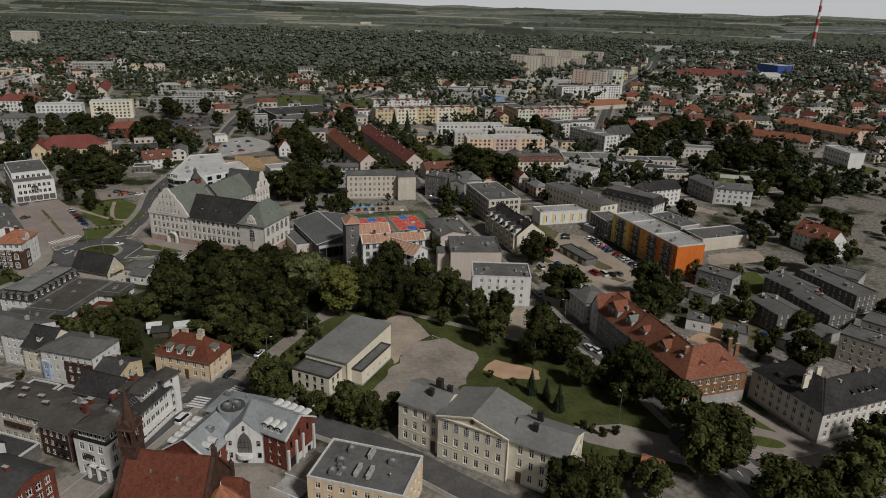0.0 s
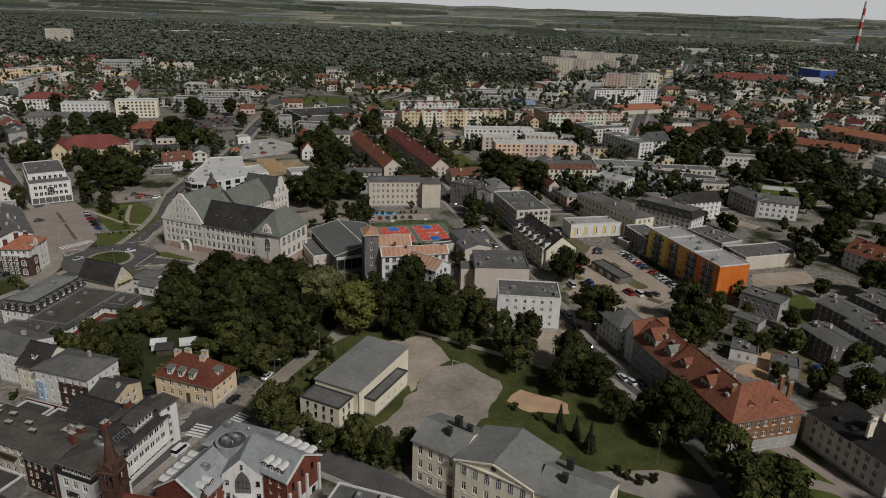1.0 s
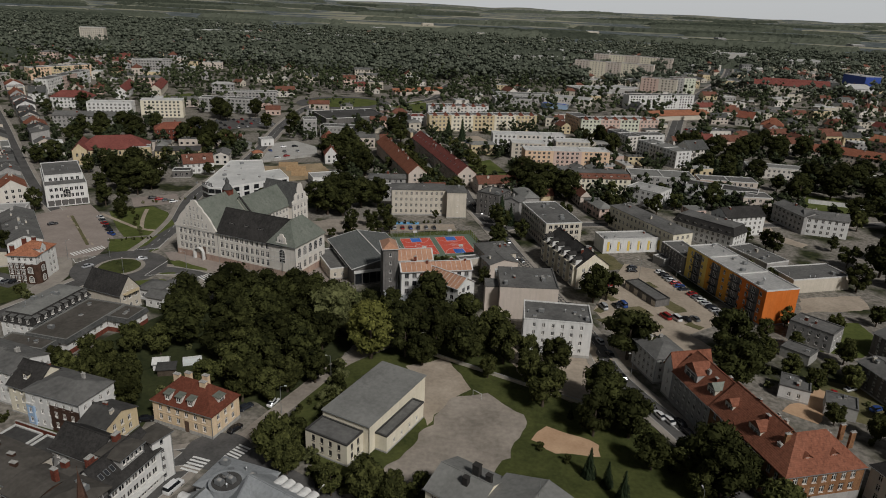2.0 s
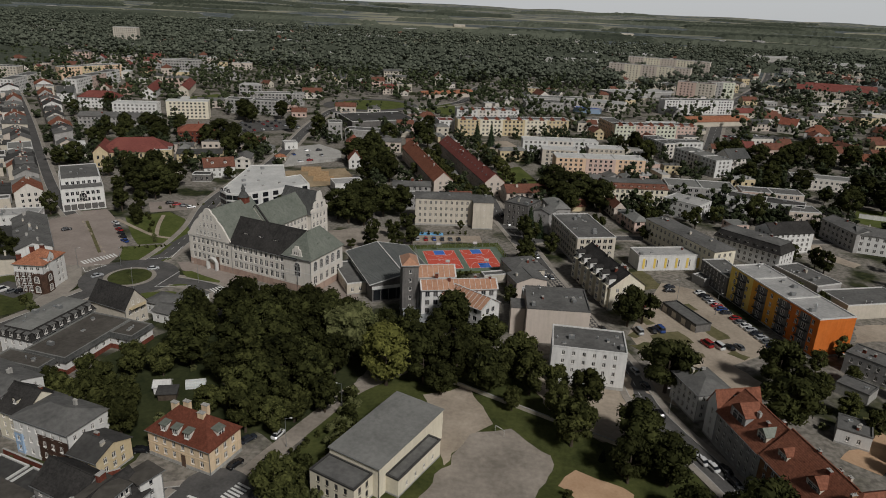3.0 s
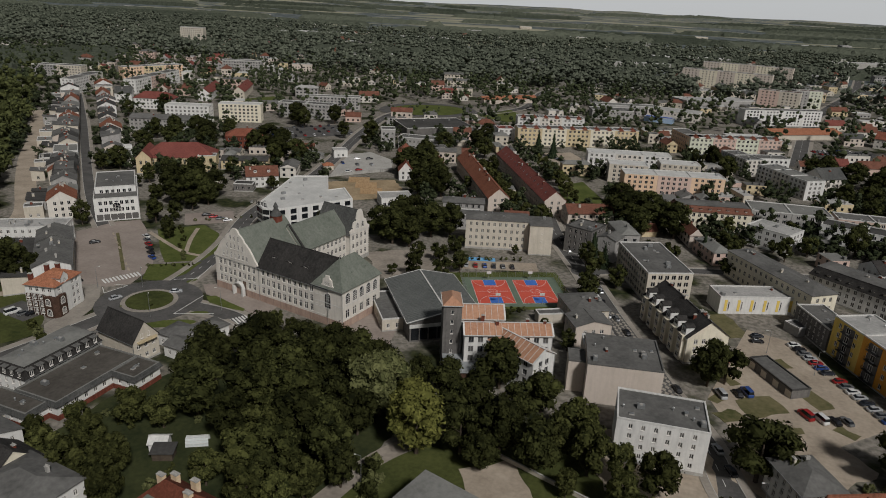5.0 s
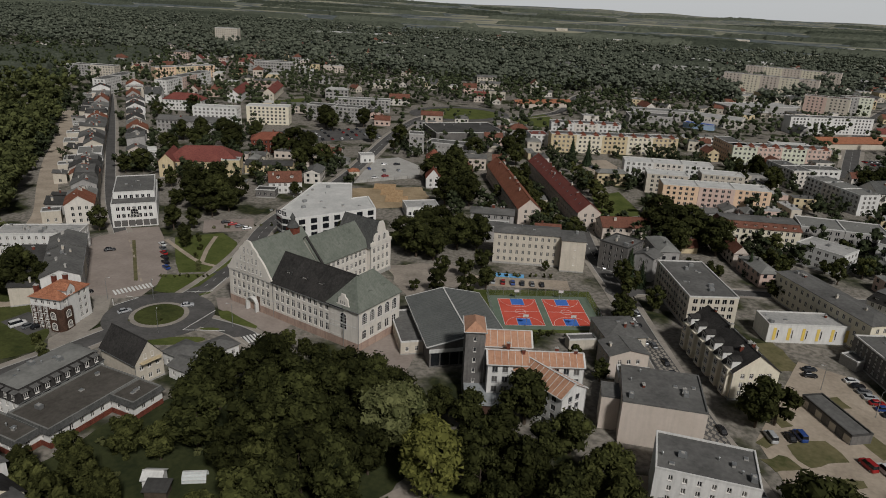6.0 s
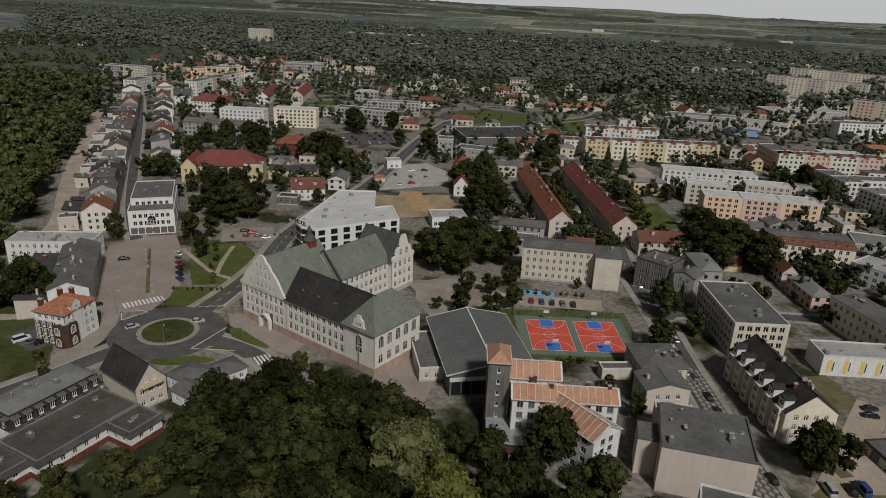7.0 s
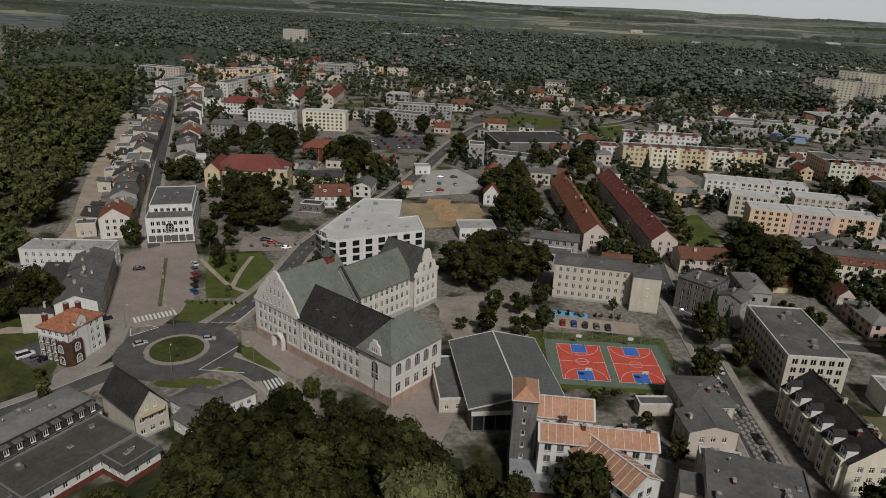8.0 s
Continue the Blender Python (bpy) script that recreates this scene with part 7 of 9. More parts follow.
for u in (-16, -4.5, 7, 17):
    g = Geo()
    g.box(u - 2.4, u + 2.4, -6.98, -6.8, 0.4, 12.6)
    part("loggia_panel", g, PLASTER["dark"], t, at=m)
    for j in range(4):
        b = Geo()
        b.box(u - 2.3, u + 2.3, -8.1, -6.98, 1.0 + j * 3.1, 1.16 + j * 3.1)
        for k in range(14):
            b.box(u - 2.3 + k * 0.35, u - 2.25 + k * 0.35, -8.1, -8.05, 1.16 + j * 3.1, 2.1 + j * 3.1)
        b.box(u - 2.3, u + 2.3, -8.12, -8.04, 2.1 + j * 3.1, 2.18 + j * 3.1)
        part("balcony", b, DARK_METAL, t, "black railed balcony", at=m)
        part("window", window_mesh(1.8, 2.1, "bar", FRAME), None, t, at=m @ pose(u, -7.1, 1.3 + j * 3.1))
gar = thing("garage_row", 48.6, 278.7, -60.8, "row of low grey lock-up garages with flat roof", "garage")
block(gar, 0, 0, 19, 6.2, 2.7, PLASTER["dark"], "flat", FELT["grey"], 0, 0, "", base=0, rim=FELT["dark"])
for k in range(7):
    g = Geo()
    g.box(-8.9 + k * 2.65, -6.6 + k * 2.65, -3.18, -3.1, 0.05, 2.2)
    part("garage_door", g, PLASTER["dark"] if k % 2 else B_, gar)
town_house(67.5, 314, -70, 19, 9.5, 8.0, PLASTER["dark"], "flat", FELT["grey"], 0, 3, "dark tenement with flat roof", 2, vents=4, space=2.4, win=(0.9, 1.4))
town_house(60, 316, -51, 6, 5, 3.0, G_, "flat", FELT["grey"], 0, 0, "small grey shed with flat roof", 0, sides="", base=0)
town_house(116, 306, 22, 27, 14, 5.5, B_, "flat", FELT["grey"], 0, 0, "low pale hall with flat grey roof", 0, vents=4, sides="", base=0)
town_house(100, 322, -60, 22, 12, 6.0, G_, "flat", FELT["grey"], 0, 1, "low grey workshop with flat roof", 2, vents=6)
t, m = town_house(11.8, 340.1, -69.2, 33, 17, 11.6, B_, "flat", FELT["grey"], 0, 4, "beige office block with flat grey roof and vents", 0, 0, vents=18, space=2.5, win=(1.5, 1.6), sides="SE", style="bar")
fb = thing("apartment_building", -54.5, 361.5, 13, "long beige apartment block with four storeys", "building")
m = block(fb, 0, 0, 27, 12, 13.2, B_, "hip", FELT["grey"], 1.2, 4, "SW", 2.5, (0.95, 1.5), base=0.8, doors=(("S", 6),), over=0.3)
clutter(fb, m, 24, 6, 13.9, 8, 3)
m = block(fb, 18.5, -3.6, 9.6, 13, 13.2, B_, "hip", FELT["grey"], 1.0, 4, "", 3.0, over=0.3)
clutter(fb, m, 8, 8, 13.7, 3, 6)
for k in range(3):
    part("window", window_mesh(0.7, 1.0, "plain", FRAME), None, fb, at=pose(19, -10.1 - 0.03, 3 + k * 3.2))
town_house(-16.7, 369.6, -22.7, 12.5, 13.5, 11.6, PLASTER["dark"], "flat", FELT["grey"], 0, 4, "dark grey tenement with flat roof", 3, vents=2, space=2.5, win=(1.0, 1.6), rim=FELT["dark"])
town_house(-5.6, 364.0, -22.7, 8, 8, 9.8, G_, "gable", FELT["grey"], 1.4, 3, "grey tenement with pinkish end wall", 1, space=2.5, win=(1.0, 1.6), ridge="y")
town_house(-19, 411, 22, 23, 12, 6.4, PLASTER["pinkish"], "gable", TILE["brown"], 3.0, 2, "low house with brown tiled roof", 2)

# ---- left side: market square and streets ----
hot = thing("guest_house", -148.1, 210.7, 83.9, "long white house with dark mansard roof and dormers", "building")
m = block(hot, 0, 0, 24, 12, 6.0, W_, "mansard", TILE["black"], 3.6, 2, "SEW", 2.6, (1.0, 1.6), base=0.6, over=0.35, top=FELT["mid"])
for k in range(8):
    dormer(hot, m @ pose(-10 + k * 2.85, -6.0, 6.3), 1.6, 1.9, 1.7, TILE["black"], FELT["grey"], "shed")
for k in range(4):
    dormer(hot, m @ pose(-12.0 + 0.1, -4.2 + k * 2.8, 6.3, 0, 0, 270), 1.6, 1.9, 1.7, TILE["black"], FELT["grey"], "shed")
for k in range(3):
    dormer(hot, m @ pose(11.9, -3.6 + k * 3.2, 6.3, 0, 0, 90), 1.6, 1.9, 1.7, TILE["black"], FELT["grey"], "shed")
clutter(hot, m, 20, 7, 9.3, 6, 12)
for lx, ly, L, W, h, seed in ((-2, -13.2, 26, 14, 5.0, 2), (6.5, -24.2, 9, 7.8, 4.9, 5), (-18, -9, 6, 16, 4.4, 7)):
    m = block(hot, lx, ly, L, W, h, W_, "flat", FELT["brown"], 0, 1, "SEW", 2.9, (1.1, 1.8), base=1.2, rim=FELT["mid"])
    skirt(hot, m, L, W, h - 1.0, h + 0.4, TILE["slate"])
    g = Geo()
    g.box(-L / 2 - 0.07, L / 2 + 0.07, -W / 2 - 0.07, W / 2 + 0.07, 0, 1.5)
    part("brick_base", g, BRICK, hot, "red brick base course", at=m)
    clutter(hot, m, L - 4, W - 4, h + 0.1, 3, seed)
t, m = town_house(-136.9, 228.3, -15, 16, 8.4, 7.0, B_, "gable", TILE["black"], 5.2, 2, "beige house with steep black roof", 0, space=2.4, win=(1.2, 1.4), sides="EW")
for y in (-1.1, 1.1):
    part("window", window_mesh(0.9, 1.5, "plain", FRAME), None, t, at=m @ pose(8.03, y, 7.4, 0, 0, 90))
g = Geo()
g.box(8.0, 9.3, -2.9, 2.9, 6.5, 6.7)
g.box(9.2, 9.3, -2.9, 2.9, 6.7, 7.5)
part("balcony", g, PLASTER["ochre"], t, "ochre gable balcony", at=m)
town_house(-120.8, 245.3, -21, 7.4, 8.2, 3.6, W_, "hip", FELT["grey"], 1.6, 1, "low white pavilion with grey hip roof", 0, space=2.2, win=(1.2, 1.4), base=0.2)
town_house(-127.2, 238.2, -10, 8.6, 8.4, 4.0, W_, "hip", FELT["grey"], 1.6, 1, "low white house with grey hip roof", 0, base=0.3, space=2.2, win=(1.2, 1.4))
town_house(-122, 232.5, -10, 7, 7, 3.8, W_, "gable", FELT["grey"], 1.2, 1, "low white annex with shallow roof", 0, base=0.3)
t, m = town_house(-178.9, 244.7, 7.6, 10.4, 13.0, 10.4, W_, "hip", TILE["orange"], 3.4, 4, "white and brick corner house with orange roof", 0, 0, space=2.2, win=(1.2, 1.7), base=0.3, sides="SEW")
g = Geo()
g.box(-5.28, 1.4, -6.62, -6.5, 0.05, 7.8)
part("brick_panel", g, BRICK_BROWN, t, "dark brick facing with timber frame", at=m)
g = Geo()
for k in range(7):
    g.box(-5.2 + k * 1.08, -5.06 + k * 1.08, -6.68, -6.62, 0.1, 7.8)
for z in (2.6, 5.2, 7.7):
    g.box(-5.28, 1.4, -6.69, -6.62, z, z + 0.14)
part("timber_frame", g, CAP, t, "pale timber framing", at=m)
for k in range(3):
    for j in range(3):
        part("window", window_mesh(1.0, 1.5, "cross", FRAME), None, t, at=m @ pose(-4.1 + k * 2.16, -6.76, 0.9 + j * 2.6))
g = Geo()
for x0, y0, x1, y1 in ((1.6, -6.5, 1.6, -7.6), (1.6, -7.6, 5.0, -7.9), (5.0, -7.9, 6.2, -6.6), (6.2, -6.6, 6.2, -2.8), (6.2, -2.8, 5.2, -2.6)):
    g.face([(x0, y0, 0.05), (x1, y1, 0.05), (x1, y1, 7.2), (x0, y0, 7.2)])
g.face([(1.6, -6.5, 7.2), (1.6, -7.6, 7.2), (5.0, -7.9, 7.2), (6.2, -6.6, 7.2), (6.2, -2.8, 7.2), (5.2, -2.6, 7.2), (4, -4, 7.2)])
part("corner_bay", g, BRICK_BROWN, t, "brown brick corner bay", at=m)
for z in (0.8, 4.4):
    part("window", arch_mesh(1.7, 2.3), None, t, at=m @ pose(3.3, -7.82, z, 0, 0, -5))
    part("window", arch_mesh(1.7, 2.3), None, t, at=m @ pose(6.25, -4.7, z, 0, 0, 90))
m2 = block(t, 3.2, -1.6, 4.4, 3.6, 12.4, W_, "gable", TILE["orange"], 1.8, 0, "", over=0.25, ridge="x", base=0.2)
part("window", window_mesh(1.2, 1.4, "cross", FRAME), None, t, at=m @ pose(5.46, -1.6, 10.6, 0, 0, 90))
for x, y in ((-4.0, -4.6), (-4.2, 3.2), (-1.6, 5.0)):
    chimney(t, m @ pose(x, y, 11.0), 1.3, 1.0, 2.6, BRICK, 3)
dirx, diry = -0.672, 0.741
px, py = -185.0, 259.0
walls_row = [W_, B_, G_, PLASTER["pinkish"], C_, PLASTER["grey"], PLASTER["ochre"]]
for k in range(3):
    ln = (14, 13, 15)[k]
    cx, cy = px + dirx * ln / 2 - 0.741 * 6.2, py + diry * ln / 2 - 0.672 * 6.2
    town_house(cx, cy, 132.2, ln - 0.1, 12, (9.2, 9.0, 9.4)[k], walls_row[k], "gable", FELT["grey"], 2.4, 3, ("pale tenement facing the market square", "beige tenement with flat roof at the square", "grey tenement with felt roof at the square")[k], 2, 0, space=2.4, sides="NSE", vents=3 if k == 1 else 0)
    town_house(cx - 8.2, cy - 7.4, 132.2, ln - 1, 9, 6.2, B_, "shed", FELT["dark"], 1.0, 1, "low back house with grey felt roof", 1, sides="S")
    px, py = px + dirx * ln, py + diry * ln
town_house(-233.2, 287.5, 27, 31, 11.5, 9.0, W_, "flat", FELT["light"], 0, 3, "pale house with flat roof full of vents", 3, 0, vents=14, space=2.6)
of = thing("office_building", -235.2, 341.0, 39.6, "white modern corner building with glass ground floor", "building")
m = block(of, 0, 0, 18.5, 39, 10.4, W_, "flat", FELT["grey"], 0, 3, "SE", 2.2, (1.3, 1.7), base=0.4, style="bar")
m = block(of, 0, 4.5, 17.2, 29, 13.2, W_, "flat", FELT["grey"], 0, 4, "SE", 2.4, (1.3, 1.5), base=0.4, style="bar")
clutter(of, m, 12, 22, 13.3, 10, 5)
part("window", arch_mesh(3.4, 4.4), None, of, "big round-headed window", at=pose(0, -19.55, 4.2))
g = Geo()
for k in range(6):
    g.box(-8.6 + k * 2.95, -6.1 + k * 2.95, -19.58, -19.5, 0.5, 3.2)
part("shop_glazing", g, GLASS, of, "dark glass panels along the ground floor")

# ---- behind the school ----
ht = thing("hotel_building", -145.0, 360.0, 0, "white modern hotel with square windows and flat roof", "hotel")
RIM = [(-157.5, 336.5), (-152.5, 332.6), (-146.0, 332.8), (-122.6, 361.4), (-133.4, 377.0), (-139.0, 370.4), (-150.2, 394.2), (-166.0, 387.0)]
RIM = [(x + 145.0, y - 360.0) for x, y in RIM]
g, c, r = Geo(), Geo(), Geo()
g.slab([(x, y, 12.6) for x, y in RIM], 12.5)
part("wall", g, W_, ht)
inner = [(x * 0.965 - 0.1, y * 0.965 + 0.2) for x, y in RIM]
r.slab([(x, y, 12.68) for x, y in inner], 0.06)
part("roof", r, FELT["pale"], ht)
for k in range(8):
    a, b, e, f = RIM[k], RIM[(k + 1) % 8], inner[(k + 1) % 8], inner[k]
    c.slab([(*a, 13.05), (*b, 13.05), (*e, 13.05), (*f, 13.05)], 0.44)
part("parapet", c, W_, ht)
for x, y, k in ((-16, -22, 0), (-12, -18, 3), (-6, -12, 2), (2, -8, 3), (8, -2, 0), (14, 2, 3), (-10, -4, 2), (-14, 6, 3), (-16, 14, 0), (-12, 22, 2), (-8, 12, 1), (-4, 0, 3), (-18, 0, 1)):
    vent(ht, pose(x, y, 12.68, 0, 0, 51), k)
for a, b, n in ((2, 3, 7), (7, 0, 9), (1, 2, 2), (0, 1, 2), (3, 4, 4)):
    p, q = Vector(RIM[a]), Vector(RIM[b])
    d = q - p
    turn = math.degrees(math.atan2(d.y, d.x))
    t_ = Geo()
    wd = 2.5 if n > 3 else d.length / n - 0.5
    for k in range(n):
        u = d.length * (k + 0.5) / n
        for z in (1.0, 4.1, 7.2, 10.2):
            t_.box(u - wd / 2, u + wd / 2, -0.03, 0.0, z, z + 1.9, 0)
            for e0, e1, z0, z1 in ((u - wd / 2 - 0.12, u - wd / 2, z - 0.1, z + 2.0), (u + wd / 2, u + wd / 2 + 0.12, z - 0.1, z + 2.0), (u - wd / 2, u + wd / 2, z - 0.1, z), (u - wd / 2, u + wd / 2, z + 1.9, z + 2.0), (u - 0.05, u + 0.05, z, z + 1.9)):
                t_.box(e0, e1, -0.12, 0.0, z0, z1, 1)
    tagged(part("glazing", t_, [GLASS, DARK_METAL], ht, at=pose(p.x, p.y, 0, 0, 0, turn)), kind="stuff")
sign = bpy.data.curves.new("sign", "FONT")
sign.body, sign.size, sign.extrude, sign.align_x = "HOTEL", 2.4, 0.12, "CENTER"
sign.materials.append(DARK_METAL)
so2 = new("sign_letters", sign)
so2.parent = ht
so2.matrix_basis = pose(-9.0, -25.2, 13.1, 90, 0, -22)
tagged(so2, "dark roof letters reading HOTEL")

rh_ = thing("assembly_hall", -256.0, 419.0, 27, "yellow hall under a broad red tiled roof", "hall")
m = block(rh_, 0, 0, 40, 20, 8.4, PLASTER["ochre"], "hip", TILE["crimson"], 7.0, 2, "SE", 3.4, (1.2, 2.2), base=0.8)
block(rh_, -18, -3, 8, 22, 9.4, PLASTER["ochre"], "gable", TILE["crimson"], 4.0, 2, "S", 3.0, (1.2, 2.0), ridge="y")
block(rh_, 16, -8, 10, 7, 9.6, PLASTER["ochre"], "flat", FELT["grey"], 0, 0, "")
town_house(-223, 435, 22, 27, 10, 5.6, PLASTER["ochre"], "gable", FELT["dark"], 1.6, 2, "long low yellow house with dark roof", 1, space=2.6)
town_house(-195, 405, 34, 17, 10, 6.6, W_, "gable", TILE["brown"], 4.2, 2, "white gabled house with brown tiled roof", 2, 2)
town_house(-198.5, 393, 18, 10, 7, 4.0, PLASTER["dark"], "flat", FELT["dark"], 0, 1, "dark low pavilion with flat roof", 0)
town_house(-252, 482, 30, 24, 13, 9.2, BRICK, "hip", TILE["red"], 4.0, 3, "dark brick school with red hip roof", 2, space=2.5)
town_house(-116, 401, 32, 16.5, 12, 5.0, W_, "flat", FELT["light"], 0, 1, "low white site building with flat roof", 0, vents=2, space=2.2, win=(1.4, 1.6))
town_house(-186, 488, 35, 9, 8, 4.6, W_, "flat", FELT["light"], 0, 1, "small white office with flat roof", 0, vents=1, sides="S", base=0)
town_house(-178, 453, 35, 6, 5, 2.8, B_, "hip", TILE["orange"], 1.6, 0, "small kiosk with orange roof", 0, sides="", base=0)
for k in range(5):
    low_wall(-170 + k * 5.8, 436.6 + k * 6, -170 + k * 5.8 + 5.6, 436.6 + k * 6 + 5.8, 1.6, CONCRETE, "grey concrete yard fence")
town_house(-128, 452, 22, 8, 10, 6.0, W_, "gable", TILE["red"], 5.0, 2, "small house with steep red roof", 1, ridge="y")
town_house(-139, 484, 22, 9, 9, 9.0, PLASTER["ochre"], "hip", TILE["red"], 5.0, 2, "tower-like house with red pyramid roof", 0)
town_house(-168, 530, 22, 10, 10, 13, G_, "flat", FELT["grey"], 0, 3, "grey concrete tower block", 0, sides="S")
town_house(-144, 535, 4, 32, 12, 8.0, G_, "flat", FELT["grey"], 0, 2, "grey office wing with flat roof", 0, vents=4)
t, m = town_house(-157, 602, 35, 54, 40, 6.0, PLASTER["dark"], "flat", FELT["dark"], 0, 0, "large dark supermarket with flat roof", 0, vents=8, sides="", base=0)

# ---- long red rows and apartment blocks beyond ----
LONG_LABEL = "long apartment row with red tiled gable roof"
t, m = town_house(-81.7, 446.7, -64.8, 88, 10.8, 8.4, PLASTER["pinkish"], "gable", TILE["rust"], 4.6, 3, LONG_LABEL, 7, 0, space=3.4, win=(1.1, 1.5), sides="SEW")
t, m = town_house(-57.7, 462.0, -65.2, 106, 11.2, 8.4, PLASTER["pinkish"], "gable", TILE["crimson"], 4.6, 3, LONG_LABEL, 9, 0, space=3.6, win=(1.1, 1.5), sides="SEW")
for k in range(14):
    skylight(t, m @ pose(-48 + k * 7.2, -3.0, 10.7, 39.5), 0.8, 1.2)
town_house(-78, 395, 13, 20, 10, 8.5, G_, "hip", FELT["grey"], 1.5, 3, "grey house with flat roofs and dormers", 3, vents=4)
town_house(-77, 380, 13, 20, 9, 7.0, G_, "flat", FELT["grey"], 0, 2, "grey rear building with flat roof", 0, vents=6)
BLOCKS = "slab apartment block with flat roof and rows of windows"
GREENISH = surf("plaster_pale_green", (0.5, 0.52, 0.42), (0.6, 0.61, 0.5), 1.6, 0.9, dirt=0.12, bump=0.08)
APRICOT = surf("plaster_apricot", (0.62, 0.43, 0.29), (0.7, 0.52, 0.37), 1.6, 0.9, dirt=0.12, bump=0.08)


def slab_block(x, y, a, L, W, h, wall, floors, rf, n=1, other=None, gablets=False, label=BLOCKS, sides="SE", space=3.2):
    """A slab block of n stair bays, alternating two renders, with small tiled gablets on the eaves if asked."""
    u = Vector((math.cos(radians(a)), math.sin(radians(a))))
    for k in range(n):
        c = Vector((x, y)) + u * L * ((k + 0.5) / n - 0.5)
        t, m = town_house(c.x, c.y, a, L / n - 0.06, W + (0.4 if k % 2 else 0), h, other if other and k % 2 else wall, "flat", rf, 0, floors, label, 0, 0, "building", 5 if n < 3 else 3, space=space, win=(1.5, 1.5), style="bar", sides=sides, base=0.4)
        if gablets:
            for s_ in (-0.25, 0.25):
                g, q = Geo(), s_ * L / n
                loft(g, [[(q - 2.2, -W / 2 - 0.35, h - 0.4), (q + 2.2, -W / 2 - 0.35, h - 0.4), (q, -W / 2 - 0.35, h + 2.0)], [(q - 2.2, -W / 2 + 3.2, h + 0.2), (q + 2.2, -W / 2 + 3.2, h + 0.2), (q, -W / 2 + 3.2, h + 2.2)]])
                part("roof_gablet", g, TILE["red"], t, "small red tiled gablet", at=m)


slab_block(-43.6, 599.3, 20, 91, 12, 13, PLASTER["ochre"], 4, FELT["grey"], 5, C_, True)
slab_block(-69.3, 639.4, 18, 54, 12, 13, W_, 4, FELT["grey"], 3, S_, True)
slab_block(-98, 597, 24, 13, 14, 9, W_, 3, TILE["crimson"])
slab_block(-4.1, 536.5, 11, 53, 12, 11, W_, 4, FELT["pale"], 3, S_)
slab_block(-3.6, 506, 9, 23, 12, 11, B_, 4, FELT["pale"], sides="SW")
slab_block(22.1, 487, 12, 56.5, 13, 11.5, APRICOT, 4, FELT["pale"], 3, PLASTER["rose"])
slab_block(27, 521, 9, 24, 12, 11, B_, 4, FELT["pale"], sides="SW")
slab_block(126.2, 788.3, 23, 77, 12, 14, W_, 5, FELT["grey"], 4, W_)
slab_block(68, 620.3, 19, 68.5, 12, 13, GREENISH, 4, FELT["grey"], 4, PLASTER["rose"], True)
slab_block(37, 622, -69, 33, 12, 13, APRICOT, 4, FELT["grey"], sides="SE")
slab_block(68.3, 565.4, -63, 29, 12, 11, W_, 4, FELT["grey"], 2, S_)
slab_block(84, 572, 20, 28, 12, 10, W_, 3, FELT["grey"])
slab_block(91.4, 525.3, -59, 41.6, 13, 11, W_, 4, FELT["mid"], 3, S_)
slab_block(66, 410, -34, 20, 14, 9, W_, 3, FELT["light"])
slab_block(108, 424, -19, 38, 12, 9, W_, 3, FELT["dark"], 2, W_)
slab_block(77.3, 446, 3, 37.6, 18, 9, G_, 3, FELT["mid"], 2, G_)
slab_block(115.3, 446, 2, 33, 12, 8.6, PLASTER["rose"], 3, FELT["grey"], 2, PLASTER["pinkish"])
slab_block(-336, 541, 18, 33.5, 12, 14, W_, 5, FELT["pale"])
slab_block(-306.4, 566.5, 21, 32.7, 12, 14, C_, 5, FELT["pale"], 1)
slab_block(-269.3, 608, 8, 46, 12, 12, G_, 4, FELT["grey"], 2, G_)
slab_block(-270, 660, 20, 50, 12, 11, G_, 4, FELT["mid"])
slab_block(-520, 634, 107, 60, 12, 14, W_, 5, FELT["grey"], 2, S_, sides="SW")
slab_block(-602, 692, 12, 54, 12, 14, G_, 5, FELT["grey"], 2, B_)
slab_block(-479, 684, 100, 90, 12, 13, W_, 4, FELT["grey"], 3, PLASTER["rose"], sides="SW")
slab_block(-532, 750, 62, 68, 12, 13, APRICOT, 4, FELT["grey"], 3, PLASTER["ochre"], sides="SW")
slab_block(-470, 838, 20, 46, 14, 16, G_, 5, FELT["grey"])
slab_block(-742, 1130, 15, 38, 16, 30, B_, 10, FELT["grey"], 1, sides="S")
slab_block(104, 1070, -16, 112, 13, 22, PLASTER["pinkish"], 7, TILE["umber"], 5, C_, sides="S", space=4.5)
slab_block(146, 1210, -16, 125, 13, 22, PLASTER["pinkish"], 7, TILE["umber"], 5, C_, sides="S", space=4.5)
slab_block(143.8, 908, -16, 42, 13, 19, PLASTER["rose"], 6, TILE["umber"], 2, B_, sides="S", space=4)
slab_block(175, 932, 12, 29, 13, 19, G_, 6, TILE["umber"], 2, GREENISH, sides="S", space=4)
